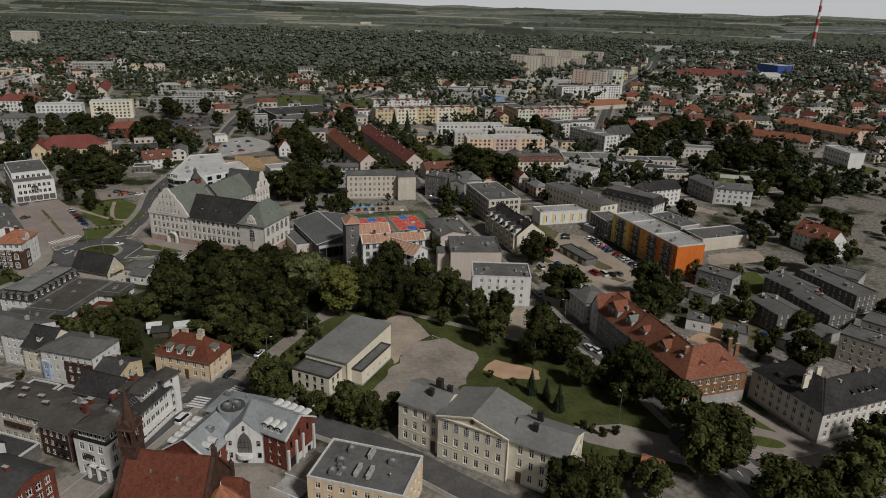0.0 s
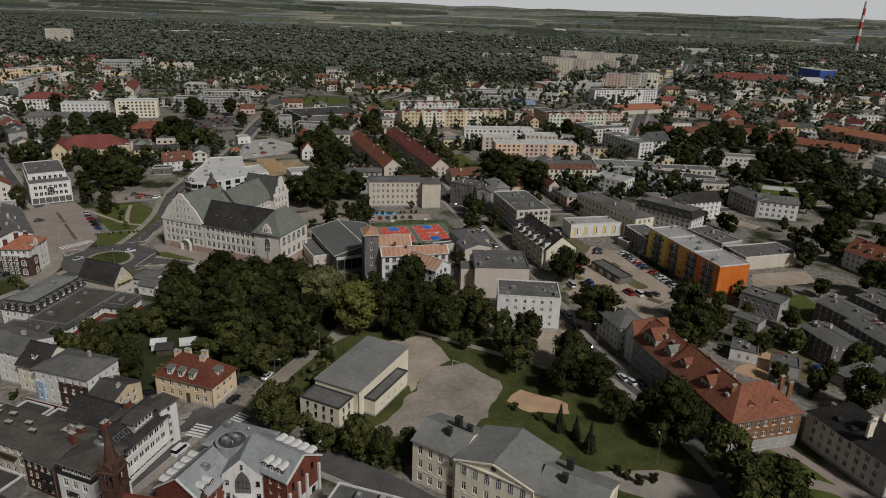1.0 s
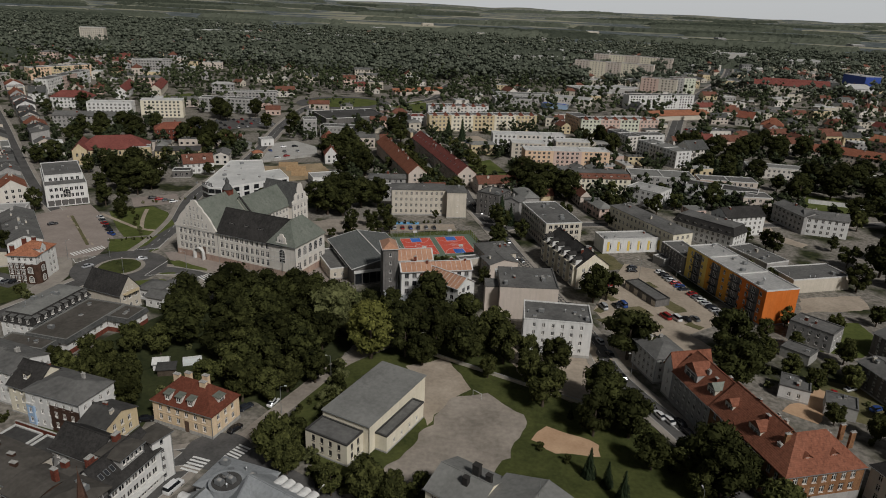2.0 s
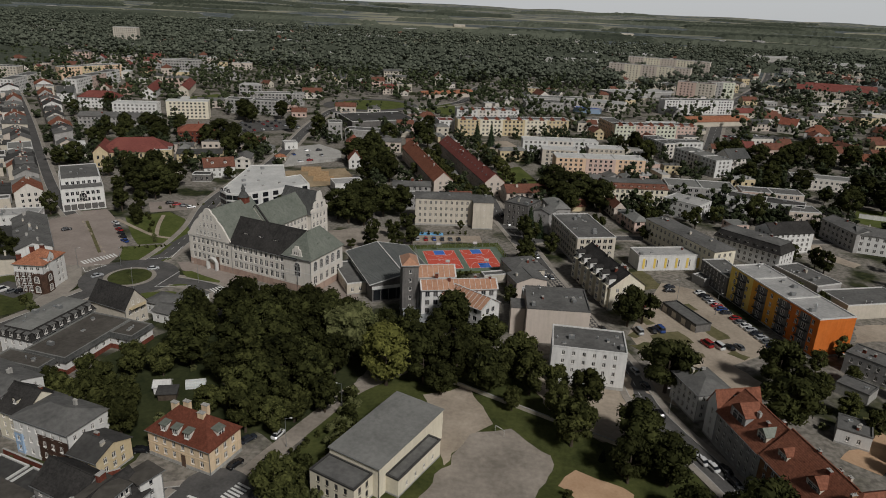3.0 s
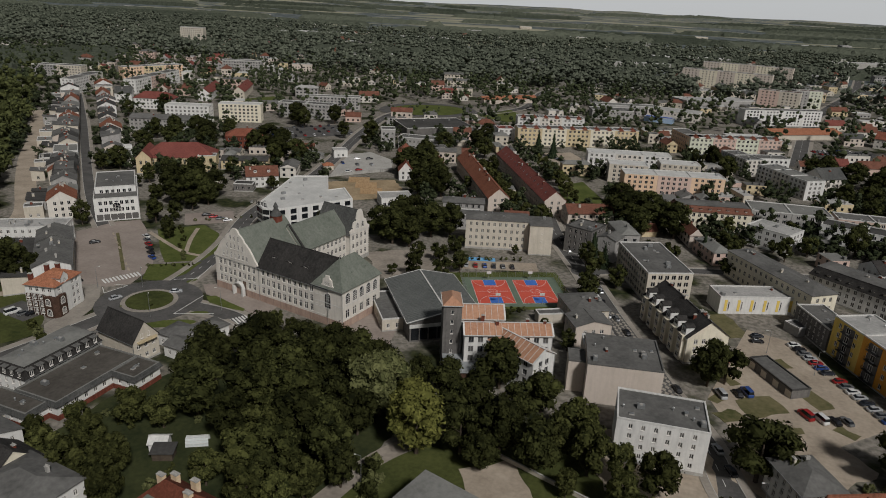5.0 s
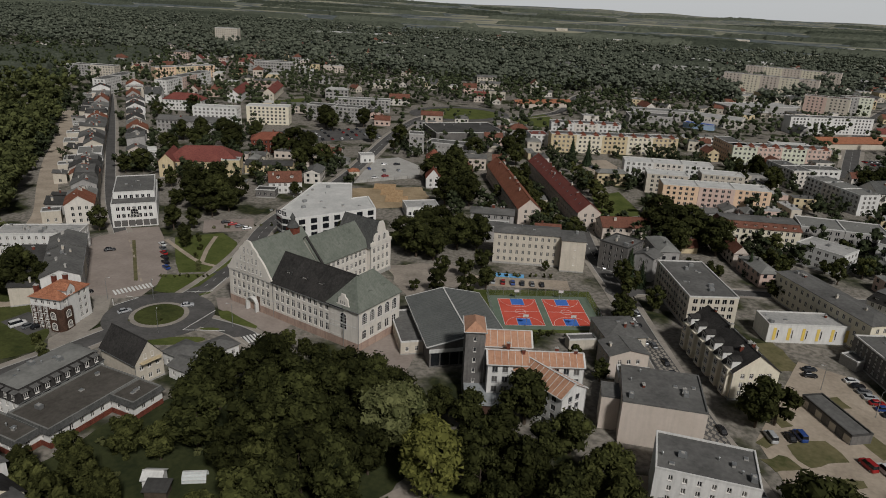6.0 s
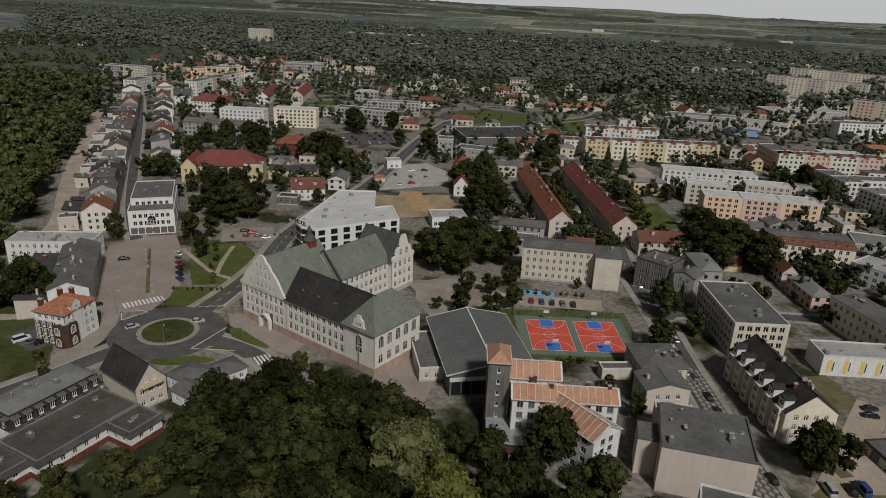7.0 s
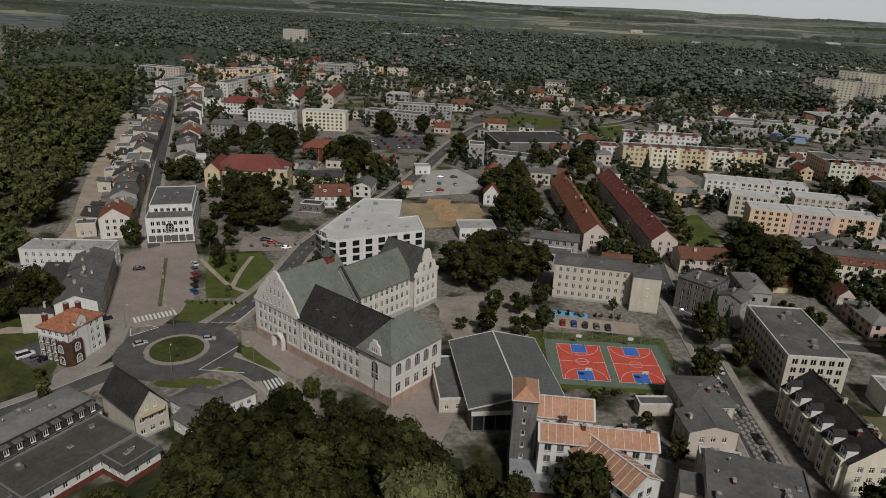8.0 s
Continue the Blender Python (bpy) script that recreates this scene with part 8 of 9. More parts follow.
for x, y, a, L, W, h, wl_, rf, rm, rh, fl_, lab in (
    (-334.5, 508, 14, 46, 12, 9, G_, "gable", FELT["grey"], 2.4, 3, "grey tenement with shallow felt roof"), (-399, 584, 15, 33, 14, 9, W_, "hip", TILE["crimson"], 5, 3, "white house under a red hip roof"),
    (-400, 664, 113, 60, 11, 7, W_, "gable", TILE["crimson"], 4.4, 2, "terrace with red tiled roofs"), (-380, 690, 113, 60, 11, 7, B_, "gable", TILE["crimson"], 4.4, 2, "terrace with red tiled roofs"),
    (-445, 600, 30, 14, 12, 8, W_, "gable", TILE["slate"], 5, 2, "white villa with steep grey roof"), (-311, 432, 42, 15, 10, 4.4, W_, "barrel", FELT["pale"], 1.4, 0, "low hall with white curved roof"),
    (110.3, 525.2, 33, 17.4, 14, 11, S_, "gable", TILE["slate"], 5, 4, "pale gabled house with grey roof and skylights"), (243, 559, -33, 50, 14, 6, PLASTER["pinkish"], "gable", TILE["rust"], 4, 2, "long barrack with rusty red tiled roof"),
    (210, 575, -22, 22, 12, 6, PLASTER["pinkish"], "gable", TILE["rust"], 4, 2, "house with rusty red tiled roof"), (292.6, 598, -54, 70, 12, 8, PLASTER["rose"], "gable", TILE["orange"], 4, 2, "terrace with orange tiled roof"),
    (160.7, 499.5, -4, 40, 12, 7, S_, "flat", FELT["mid"], 0, 2, "long low pale building with flat roof"), (219.8, 487, 30, 18, 10, 7, PLASTER["ochre"], "flat", FELT["brown"], 0, 2, "brownish house with flat roof"),
    (262, 490, -78, 26, 12, 11, W_, "flat", FELT["light"], 0, 3, "white block with blank end wall"), (121.7, 411, 6, 15.6, 12, 9, PLASTER["pinkish"], "flat", FELT["grey"], 0, 3, "pinkish house with flat grey roof"),
    (136.9, 387.4, -70, 23.5, 11, 9, G_, "gable", FELT["grey"], 1.8, 3, "grey tenement with shallow grey roof"), (147, 379, -11, 20, 11, 9, W_, "gable", FELT["grey"], 2.2, 3, "pale tenement with blank gable"),
    (305, 971, -9, 92, 14, 13, B_, "gable", TILE["crimson"], 5, 4, "apartment row under long red roofs"), (330, 1000, -9, 80, 14, 13, B_, "gable", TILE["crimson"], 5, 4, "apartment row under long red roofs"),
    (207, 672, -18, 18, 14, 8, W_, "hip", TILE["rust"], 6, 2, "white house with steep rusty roof"), (194.5, 708, -28, 15, 13, 8, S_, "gable", TILE["red"], 5, 2, "pale house with red roof"),
    (32, 772, -14, 46, 24, 8, S_, "flat", FELT["light"], 0, 2, "pale school block with flat roof"), (-26, 745, 14, 38, 20, 8, G_, "flat", FELT["grey"], 0, 2, "grey school block with flat roof"), (-14, 775, 14, 60, 16, 9, G_, "flat", FELT["mid"], 0, 2, "grey school block with flat roof"),
    (18, 746, -14, 26, 10, 4.2, PLASTER["blue"], "flat", paint("blue_canopy", (0.03, 0.09, 0.36), 0.5), 0, 0, "low building with a bright blue canopy"), (72.8, 880, 30, 78, 30, 8, G_, "flat", FELT["light"], 0, 1, "large pale hall with flat roof"),
    (447, 1090, 22, 26, 40, 20, paint("blue_cladding", (0.03, 0.07, 0.3), 0.5), "flat", FELT["light"], 0, 0, "blue clad works hall"), (404, 1012, 6, 32, 60, 12, W_, "gable", FELT["pale"], 3, 0, "white works hall with pale roof"),
):
    town_house(x, y, a, L, W, h, wl_, rf, rm, rh, fl_, lab, 2 if rf != "flat" else 0, 0, "house", 5 if rf == "flat" else 0, space=3.0, win=(1.2, 1.5), sides=("SW" if a > 80 or a < -40 else "SE") if fl_ else "", base=0.4)
t, m = town_house(39, 428, 11, 36, 13, 9.4, C_, "mansard", TILE["brown"], 3.4, 3, "cream tenement with brown mansard roof", 3, 8, space=2.7, win=(1.2, 1.7), sides="SEW")
town_house(57.5, 346.5, -58, 45, 11, 10.8, C_, "hip", FELT["grey"], 1.4, 3, "cream tenement row with shallow grey roof", 4, 0, space=2.8, win=(1.1, 1.6), sides="SEW", vents=3)
t, m = town_house(86, 351, -40, 30, 13, 8.0, W_, "mansard", TILE["black"], 4.2, 3, "white block with black mansard roof", 2, 7, space=2.6)
town_house(103, 369, 25, 22, 12, 10.0, W_, "gable", TILE["black"], 3.4, 4, "white apartment house with black roof", 1, 0, space=2.8)
t, m = town_house(160, 301, -62, 19, 11, 8.0, W_, "gable", TILE["rust"], 4.8, 3, "white house with rusty red roof and dormers", 2, 3, space=2.4, sides="SE")
town_house(134, 728, 30, 68, 24, 4.5, B_, "gable", TILE["orange"], 3.0, 0, "low market hall with wide orange roof", 0, sides="", base=0)
town_house(-132, 786, 39, 62, 15, 4.5, PLASTER["pinkish"], "gable", TILE["orange"], 2.4, 0, "low pavilion with orange roof", 0, sides="", base=0)
# yards east of the red-roofed row
for x, y, a, L, W, h, wl_, fl_ in ((100, 253, -40, 14, 9, 6.5, G_, 2), (91, 240, -40, 9, 7, 3.2, CONCRETE, 0), (110, 222, -70, 14, 11, 7.4, PLASTER["dark"], 3), (123.9, 243.6, -65, 15, 11, 7.6, PLASTER["dark"], 3),
                                   (142, 246, -66, 26, 11, 7.6, PLASTER["dark"], 3), (127.5, 226, -72, 19, 11, 7.4, PLASTER["dark"], 3), (116, 208, 32, 24, 7, 3.4, G_, 0), (129, 196, -42, 16, 10, 9.0, B_, 3),
                                   (143, 208, -42, 18, 11, 8.4, B_, 3), (82, 216, -20, 8, 8, 4.0, W_, 1), (92, 209, -20, 8, 7, 3.6, CONCRETE, 0), (150, 262, -40, 18, 12, 6, G_, 1)):
    town_house(x, y, a, L, W, h, wl_, "flat" if fl_ != 3 or x > 128 else "gable", FELT["grey"], 1.4, fl_, "grey back-yard house with felt roof" if fl_ else "low shed with felt roof", 2 if fl_ else 0, vents=2, space=2.5, win=(0.9, 1.4), rim=FELT["grey"])
hutm = thing("shed", 48.1, 136.5, -20, "small shed with a reddish pitched roof", "shed")
block(hutm, 0, 0, 5, 4, 2.4, B_, "gable", TILE["orange"], 1.0, 0, "", base=0)
for x, y in ((-99.8, 193.0),):
    s_ = thing("garden_hut", x, y, 20, "small garden hut with pale roof", "shed")
    block(s_, 0, 0, 4.2, 3.4, 2.3, W_, "gable", CAP, 0.9, 0, "", base=0)
    block(s_, 2, -3.6, 4.6, 3.2, 2.1, BARK, "shed", FELT["dark"], 0.4, 0, "", base=0)
gh = thing("greenhouse", -92.5, 197.2, 25, "small glass greenhouse with arched roof", "greenhouse")
g = Geo()
for k in range(9):
    a = math.pi * k / 8
    g.box(-2.6, 2.6, 1.5 * math.cos(a) - 0.04, 1.5 * math.cos(a) + 0.04, 0.1 + 1.9 * math.sin(a), 0.2 + 1.9 * math.sin(a))
for k in range(7):
    x = -2.6 + k * 0.867
    for q in range(8):
        a0, a1 = math.pi * q / 8, math.pi * (q + 1) / 8
        g.slab([(x - 0.03, 1.5 * math.cos(a0), 0.2 + 1.9 * math.sin(a0)), (x + 0.03, 1.5 * math.cos(a0), 0.2 + 1.9 * math.sin(a0)), (x + 0.03, 1.5 * math.cos(a1), 0.2 + 1.9 * math.sin(a1)), (x - 0.03, 1.5 * math.cos(a1), 0.2 + 1.9 * math.sin(a1))], 0.05)
part("frame", g, CAP, gh)
g = Geo()
for q in range(8):
    a0, a1 = math.pi * q / 8, math.pi * (q + 1) / 8
    g.slab([(-2.58, 1.46 * math.cos(a0), 0.15 + 1.86 * math.sin(a0)), (2.58, 1.46 * math.cos(a0), 0.15 + 1.86 * math.sin(a0)), (2.58, 1.46 * math.cos(a1), 0.15 + 1.86 * math.sin(a1)), (-2.58, 1.46 * math.cos(a1), 0.15 + 1.86 * math.sin(a1))], 0.02)
part("pane", g, paint("frosted_pane", (0.5, 0.53, 0.52), 0.2), gh)

# ---- far chimney stack and works ----
st = thing("chimney_stack", 799, 1760, 0, "tall red and white banded chimney stack", "chimney")
for k in range(8):
    g = Geo()
    g.tube(0, 0, k * 15, k * 15 + 15, 5.2 - k * 0.33, 5.2 - (k + 1) * 0.33, 16)
    part("band", g, CONCRETE if k < 2 else (CAP if k % 2 else paint("stack_red", (0.4, 0.05, 0.03), 0.7)), st)
for x, y, L, W, h, ml, ro in ((520, 1500, 120, 50, 10, CONCRETE, FELT["light"]), (760, 1600, 90, 50, 12, CONCRETE, FELT["pale"]), (400, 1620, 130, 40, 9, CONCRETE, FELT["light"]),
                              (-700, 1500, 160, 50, 11, CONCRETE, FELT["pale"]), (-480, 1560, 130, 40, 10, CONCRETE, FELT["light"]), (80, 1480, 140, 40, 9, CONCRETE, FELT["pale"]), (-20, 1300, 110, 50, 9, CONCRETE, FELT["light"])):
    town_house(x, y, 18, L, W, h, ml, "flat", ro, 0, 0, "large far industrial hall with flat roof", 0, 0, "hall", sides="", base=0)


# ---- filling rules ----
CELL, FOOT_CELLS, ROAD_CELLS, INDEXED = 40.0, {}, {}, [0, 0]


def spread(cells, x0, x1, y0, y1, item):
    for cx in range(int(x0 // CELL), int(x1 // CELL) + 1):
        for cy in range(int(y0 // CELL), int(y1 // CELL) + 1):
            cells.setdefault((cx, cy), []).append(item)


def free(x, y, margin, road_margin=1.0):
    """Whether a spot lies clear of all buildings and streets."""
    for item in FOOT[INDEXED[0]:]:
        c, r = item[0].inverted().translation, math.hypot(item[1], item[2]) + 20
        spread(FOOT_CELLS, c.x - r, c.x + r, c.y - r, c.y + r, item)
    INDEXED[0] = len(FOOT)
    for line, hw in ROADS[INDEXED[1]:]:
        for a, b in zip(line, line[1:]):
            r = hw + 20
            spread(ROAD_CELLS, min(a.x, b.x) - r, max(a.x, b.x) + r, min(a.y, b.y) - r, max(a.y, b.y) + r, (a, b - a, hw))
    INDEXED[1] = len(ROADS)
    p, key = Vector((x, y, 0)), (int(x // CELL), int(y // CELL))
    for inv, a, b in FOOT_CELLS.get(key, ()):
        q = inv @ p
        if abs(q.x) < a + margin and abs(q.y) < b + margin:
            return False
    for a, d, hw in ROAD_CELLS.get(key, ()):
        u = max(0.0, min(1.0, (Vector((x, y)) - a).dot(d) / max(d.length_squared, 1e-6)))
        if (a + d * u - Vector((x, y))).length < hw + road_margin:
            return False
    return True


def on_open(x, y, r):
    """Whether a spot comes near a lawn, square or yard."""
    for pts in OPEN:
        xs, ys = [p[0] for p in pts], [p[1] for p in pts]
        if min(xs) - r < x < max(xs) + r and min(ys) - r < y < max(ys) + r:
            return True
    return False


def far_house(g, x, y, ang, L, W, h, wi, ri, kind, rh, rng, glass):
    """A small far house with its window openings, added to a joined mesh."""
    c, s = math.cos(radians(ang)), math.sin(radians(ang))

    def P(u, v, z):
        return (x + u * c - v * s, y + u * s + v * c, z)

    a, b = L / 2, W / 2
    for (u0, v0), (u1, v1) in (((-a, -b), (a, -b)), ((a, -b), (a, b)), ((a, b), (-a, b)), ((-a, b), (-a, -b))):
        g.face([P(u0, v0, 0), P(u1, v1, 0), P(u1, v1, h), P(u0, v0, h)], wi)
        ln = math.hypot(u1 - u0, v1 - v0)
        n = int(ln / 3.6)
        du, dv = (u1 - u0) / ln, (v1 - v0) / ln
        ou, ov = dv * 0.05, -du * 0.05
        for k in range(n):
            t = ln * (k + 0.5) / n
            for z in range(int(h / 3)):
                z0 = 1.0 + z * 3.0
                p0, p1 = (u0 + du * (t - 0.75) + ou, v0 + dv * (t - 0.75) + ov), (u0 + du * (t + 0.75) + ou, v0 + dv * (t + 0.75) + ov)
                g.face([P(*p0, z0), P(*p1, z0), P(*p1, z0 + 1.5), P(*p0, z0 + 1.5)], glass)
    o = 0.4
    if kind == "flat":
        g.face([P(-a, -b, h), P(a, -b, h), P(a, b, h), P(-a, b, h)], ri)
        for _ in range(rng.randrange(1, 4)):
            u, v = rng.uniform(-a, a) * 0.7, rng.uniform(-b, b) * 0.7
            k = len(g.v)
            g.box(u - 0.8, u + 0.8, v - 0.6, v + 0.6, h, h + 1.2, ri)
            g.v[k:] = [P(*p) for p in g.v[k:]]
    else:
        i = 0 if kind == "gable" else b * 0.9
        r0, r1 = P(-a - (o if not i else 0) + i, 0, h + rh), P(a + (o if not i else 0) - i, 0, h + rh)
        q = [P(-a - o, -b - o, h - 0.2), P(a + o, -b - o, h - 0.2), P(a + o, b + o, h - 0.2), P(-a - o, b + o, h - 0.2)]
        g.face([q[0], q[1], r1, r0], ri)
        g.face([q[2], q[3], r0, r1], ri)
        g.face([q[1], q[2], r1], wi if not i else ri)
        g.face([q[3], q[0], r0], wi if not i else ri)
        k = len(g.v)
        u = rng.uniform(-a, a) * 0.5
        g.box(u - 0.5, u + 0.5, -0.4, 0.4, h + rh * 0.6, h + rh + 1.0, ri)
        g.v[k:] = [P(*p) for p in g.v[k:]]


def west_side(x, y):
    """How far a spot lies beyond the long western street, on its woodland side."""
    return (x + 230) * -0.74 + (y - 312) * -0.67


# ---- houses of the wider town ----
fill_rng = random.Random(9)
FILL_ROOFS = [("gable", TILE["crimson"], 4.0), ("gable", TILE["brown"], 4.0), ("flat", FELT["grey"], 0), ("gable", FELT["grey"], 2.0), ("hip", FELT["grey"], 2.2), ("flat", FELT["light"], 0), ("hip", TILE["brown"], 3.6), ("flat", FELT["pale"], 0), ("gable", TILE["slate"], 3.4), ("flat", FELT["light"], 0), ("hip", FELT["light"], 2.0)]
# the western street, both sides
for side in (-1, 1):
    run = 6.0 if side < 0 else 105.0
    while run < 400:
        ln, dp = fill_rng.uniform(9, 21), fill_rng.uniform(10, 15)
        off = 6.6 + dp / 2
        cx, cy = -232 - 0.672 * (run + ln / 2) + side * 0.74 * off, 322 + 0.74 * (run + ln / 2) + side * 0.672 * off
        run += ln + (0.02 if fill_rng.random() < 0.9 else 5)
        if not free(cx, cy, 3, 0):
            continue
        rf = fill_rng.choice([("gable", FELT["grey"], 2.6), ("gable", FELT["mid"], 2.0), ("shed", FELT["grey"], 1.6), ("flat", FELT["mid"], 0), ("gable", FELT["dark"], 3.2), ("mansard", FELT["dark"], 3.0), ("gable", TILE["rust"], 4.0)])
        hh = fill_rng.uniform(6.5, 10.5)
        town_house(cx, cy, 132.2 if side < 0 else -47.8, ln, dp, hh, fill_rng.choice((B_, G_, S_, PLASTER["pinkish"], W_, W_)), rf[0], rf[1], rf[2], 3, "terraced house with a grey roof in the long street", 3, 0, space=2.8, sides="NSEW" if run < 60 else "NS", base=0.4)
        if side < 0 and fill_rng.random() < 0.75:
            q = 6.6 + dp + fill_rng.uniform(4, 6)
            town_house(cx - 0.74 * (q - off), cy - 0.672 * (q - off), 132.2, ln * fill_rng.uniform(0.4, 0.8), fill_rng.uniform(6, 9), hh * fill_rng.uniform(0.4, 0.75), fill_rng.choice((B_, G_, PLASTER["dark"])), fill_rng.choice(("shed", "flat")), fill_rng.choice((FELT["grey"], FELT["dark"], FELT["mid"])), 0.9, 1, "low back house with felt roof", 1, sides="NW", base=0.2)
FAR, FAR_WALLS = Geo(), [S_, B_, B_, G_, PLASTER["pinkish"], PLASTER["rose"], PLASTER["ochre"]]
rows = []
for iy in range(40):
    y = 600 + iy * 21 * (1 + iy * 0.012)
    for ix in range(-34, 44):
        rows.append((ix * 22 + (iy % 2) * 11 + fill_rng.uniform(-5, 5), y + fill_rng.uniform(-4, 4)))
for x, y in rows:
    if y > 1500 or x > 0.62 * y + 60 or x < -1.35 * (y - 140) or west_side(x, y) > 8:
        continue
    if x > 150 and y < 1000:
        chance, roofs = 0.52, FILL_ROOFS[1:2] * 3 + FILL_ROOFS[:1] + FILL_ROOFS
    elif x > 60:
        chance, roofs = 0.4, FILL_ROOFS
    elif x > -420 and y > 720:
        chance, roofs = 0.1, FILL_ROOFS
    elif y > 720:
        chance, roofs = 0.36, FILL_ROOFS
    else:
        chance, roofs = 0.14, FILL_ROOFS
    if fill_rng.random() > chance:
        continue
    rf = fill_rng.choice(roofs)
    L, W = fill_rng.uniform(11, 30 if rf[2] < 3 else 21), fill_rng.uniform(9, 12)
    if not free(x, y, max(L, W) / 2 + 1.5, max(L, W) / 2 - 2) or on_open(x, y, 6):
        continue
    h = fill_rng.choice((4.5, 6.5, 8.5, 9.5)) if rf[0] != "gable" or rf[2] < 3 else fill_rng.choice((4.0, 5.0, 6.5))
    a = fill_rng.choice((20, 20, -66)) + fill_rng.uniform(-5, 5)
    far_house(FAR, x, y, a, L, W, h, fill_rng.randrange(len(FAR_WALLS)), len(FAR_WALLS) + FILL_ROOFS.index(rf), rf[0], rf[2], fill_rng, len(FAR_WALLS) + len(FILL_ROOFS))
    FOOT.append((pose(x, y, 0, 0, 0, a).inverted(), L / 2, W / 2))
YARD_ROOFS = [("flat", FELT["grey"], 0), ("flat", FELT["mid"], 0), ("flat", FELT["light"], 0), ("gable", FELT["grey"], 1.8), ("hip", FELT["mid"], 1.8), ("gable", TILE["brown"], 3.0)]
infill = Geo()
for iy in range(20):
    for ix in range(-15, 25):
        x, y = ix * 17 + (iy % 2) * 8 + fill_rng.uniform(-4, 4), 385 + iy * 15 + fill_rng.uniform(-4, 4)
        if x > 0.55 * y + 20 or (120 < x < 250 and y < 600) or (-160 < x < -60 and y < 440) or fill_rng.random() > 0.62:
            continue
        L, W = fill_rng.uniform(7, 19), fill_rng.uniform(5.5, 10)
        a = fill_rng.choice((18, 18, -70)) + fill_rng.uniform(-4, 4)
        if not free(x, y, max(L, W) / 2 + 0.6, max(L, W) / 2 - 1.5) or on_open(x, y, 4):
            continue
        k = fill_rng.randrange(len(YARD_ROOFS))
        far_house(infill, x, y, a, L, W, fill_rng.choice((2.8, 3.2, 4.5, 6.0, 7.5)), fill_rng.randrange(len(FAR_WALLS)), len(FAR_WALLS) + k, YARD_ROOFS[k][0], YARD_ROOFS[k][2], fill_rng, len(FAR_WALLS) + len(YARD_ROOFS))
        FOOT.append((pose(x, y, 0, 0, 0, a).inverted(), L / 2, W / 2))
tagged(new("yard_buildings", infill.mesh("yard_buildings", FAR_WALLS + [q[1] for q in YARD_ROOFS] + [GLASS])), "small back-yard houses, garages and sheds with felt roofs", "houses", kind="stuff")
for _ in range(46):
    y = 1050 + 1500 * fill_rng.random()
    x = fill_rng.uniform(-0.9 * y, 0.66 * y)
    if free(x, y, 16, 8):
        far_house(FAR, x, y, 18 + fill_rng.uniform(-8, 8), fill_rng.uniform(25, 80), fill_rng.uniform(14, 30), fill_rng.uniform(5, 9), fill_rng.choice((0, 2, 3)), len(FAR_WALLS) + fill_rng.choice((5, 7, 7, 9)), "flat", 0, fill_rng, len(FAR_WALLS) + len(FILL_ROOFS))
town = new("far_town", FAR.mesh("far_town", FAR_WALLS + [r[1] for r in FILL_ROOFS] + [GLASS]))
tagged(town, "far town houses with pale walls and mixed roofs", "houses", kind="stuff")

# ---- trees of the park and gardens ----
def plant(kind, *spots):
    for x, y, s in spots:
        if kind == "conifer":
            conifer(x, y, s)
        else:
            tree(x, y, kind, s)


# the wood between school and villa
plant("deep", (-99, 207, 1.9), (-97, 237, 1.4), (-87, 231, 1.5), (-86, 240, 1.3), (-91, 225, 1.35), (-76, 241, 1.2), (-70, 245, 1.15), (-75, 215, 1.8), (-87, 212, 1.45), (-85, 201, 1.4), (-69, 202, 1.5), (-69, 191, 1.45), (-59, 199, 1.2), (-64, 206, 1.35), (-54, 194, 1.0), (-84, 224, 1.4), (-78, 232, 1.4), (-66, 232, 1.35), (-68, 220, 1.3))
plant("mid", (-112, 198, 1.15), (-112, 185, 1.15), (-119, 179, 1.1), (-103, 182, 1.0), (-108, 174, 1.25), (-98, 172, 1.2), (-70, 181, 1.15), (-63, 182, 1.0), (-76, 189, 1.4), (-78, 203, 1.45), (-60, 188, 1.2), (-82, 185, 0.85), (-104, 200, 1.0), (-126, 183, 0.9), (-120, 190, 0.9), (-72, 197, 1.2))
plant("deep", (-109, 225, 1.3), (-104, 213, 1.5), (-111, 237, 0.7), (-98, 230, 1.4), (-104, 222, 1.3), (-58, 213, 1.1), (-62, 240, 1.1), (-56, 233, 1.1), (-50, 241, 0.9), (-53, 225, 1.1))
plant("light", (-56, 223, 1.25))
plant("yellowish", (-42, 211, 1.55), (-46, 219, 1.2))
plant("deep", (-31, 229, 1.55), (-29, 246, 1.45), (-16, 238, 1.25), (-32, 214, 1.3), (-23, 217, 1.5), (-14, 213, 1.35), (-26, 210, 1.0), (-42, 238, 1.05), (-36, 224, 1.2), (-22, 230, 1.2), (-26, 271, 0.8))
plant("mid", (-6, 225, 1.6), (-2, 216, 1.2), (-6, 207, 0.75), (-10, 219, 1.2), (5, 216, 1.05), (13, 213, 1.35), (6, 205, 1.15), (10, 195, 1.4))
plant("deep", (26, 191, 1.5), (26, 198, 1.3), (32, 190, 1.15), (23, 184, 1.25), (32, 185, 1.2), (36, 173, 1.0), (28, 268, 1.35), (33, 271, 1.15), (36, 227, 1.85), (49, 171, 1.5), (50, 165, 1.4), (56, 169, 1.15), (68, 236, 1.5), (66, 217, 1.55), (72, 228, 1.2))
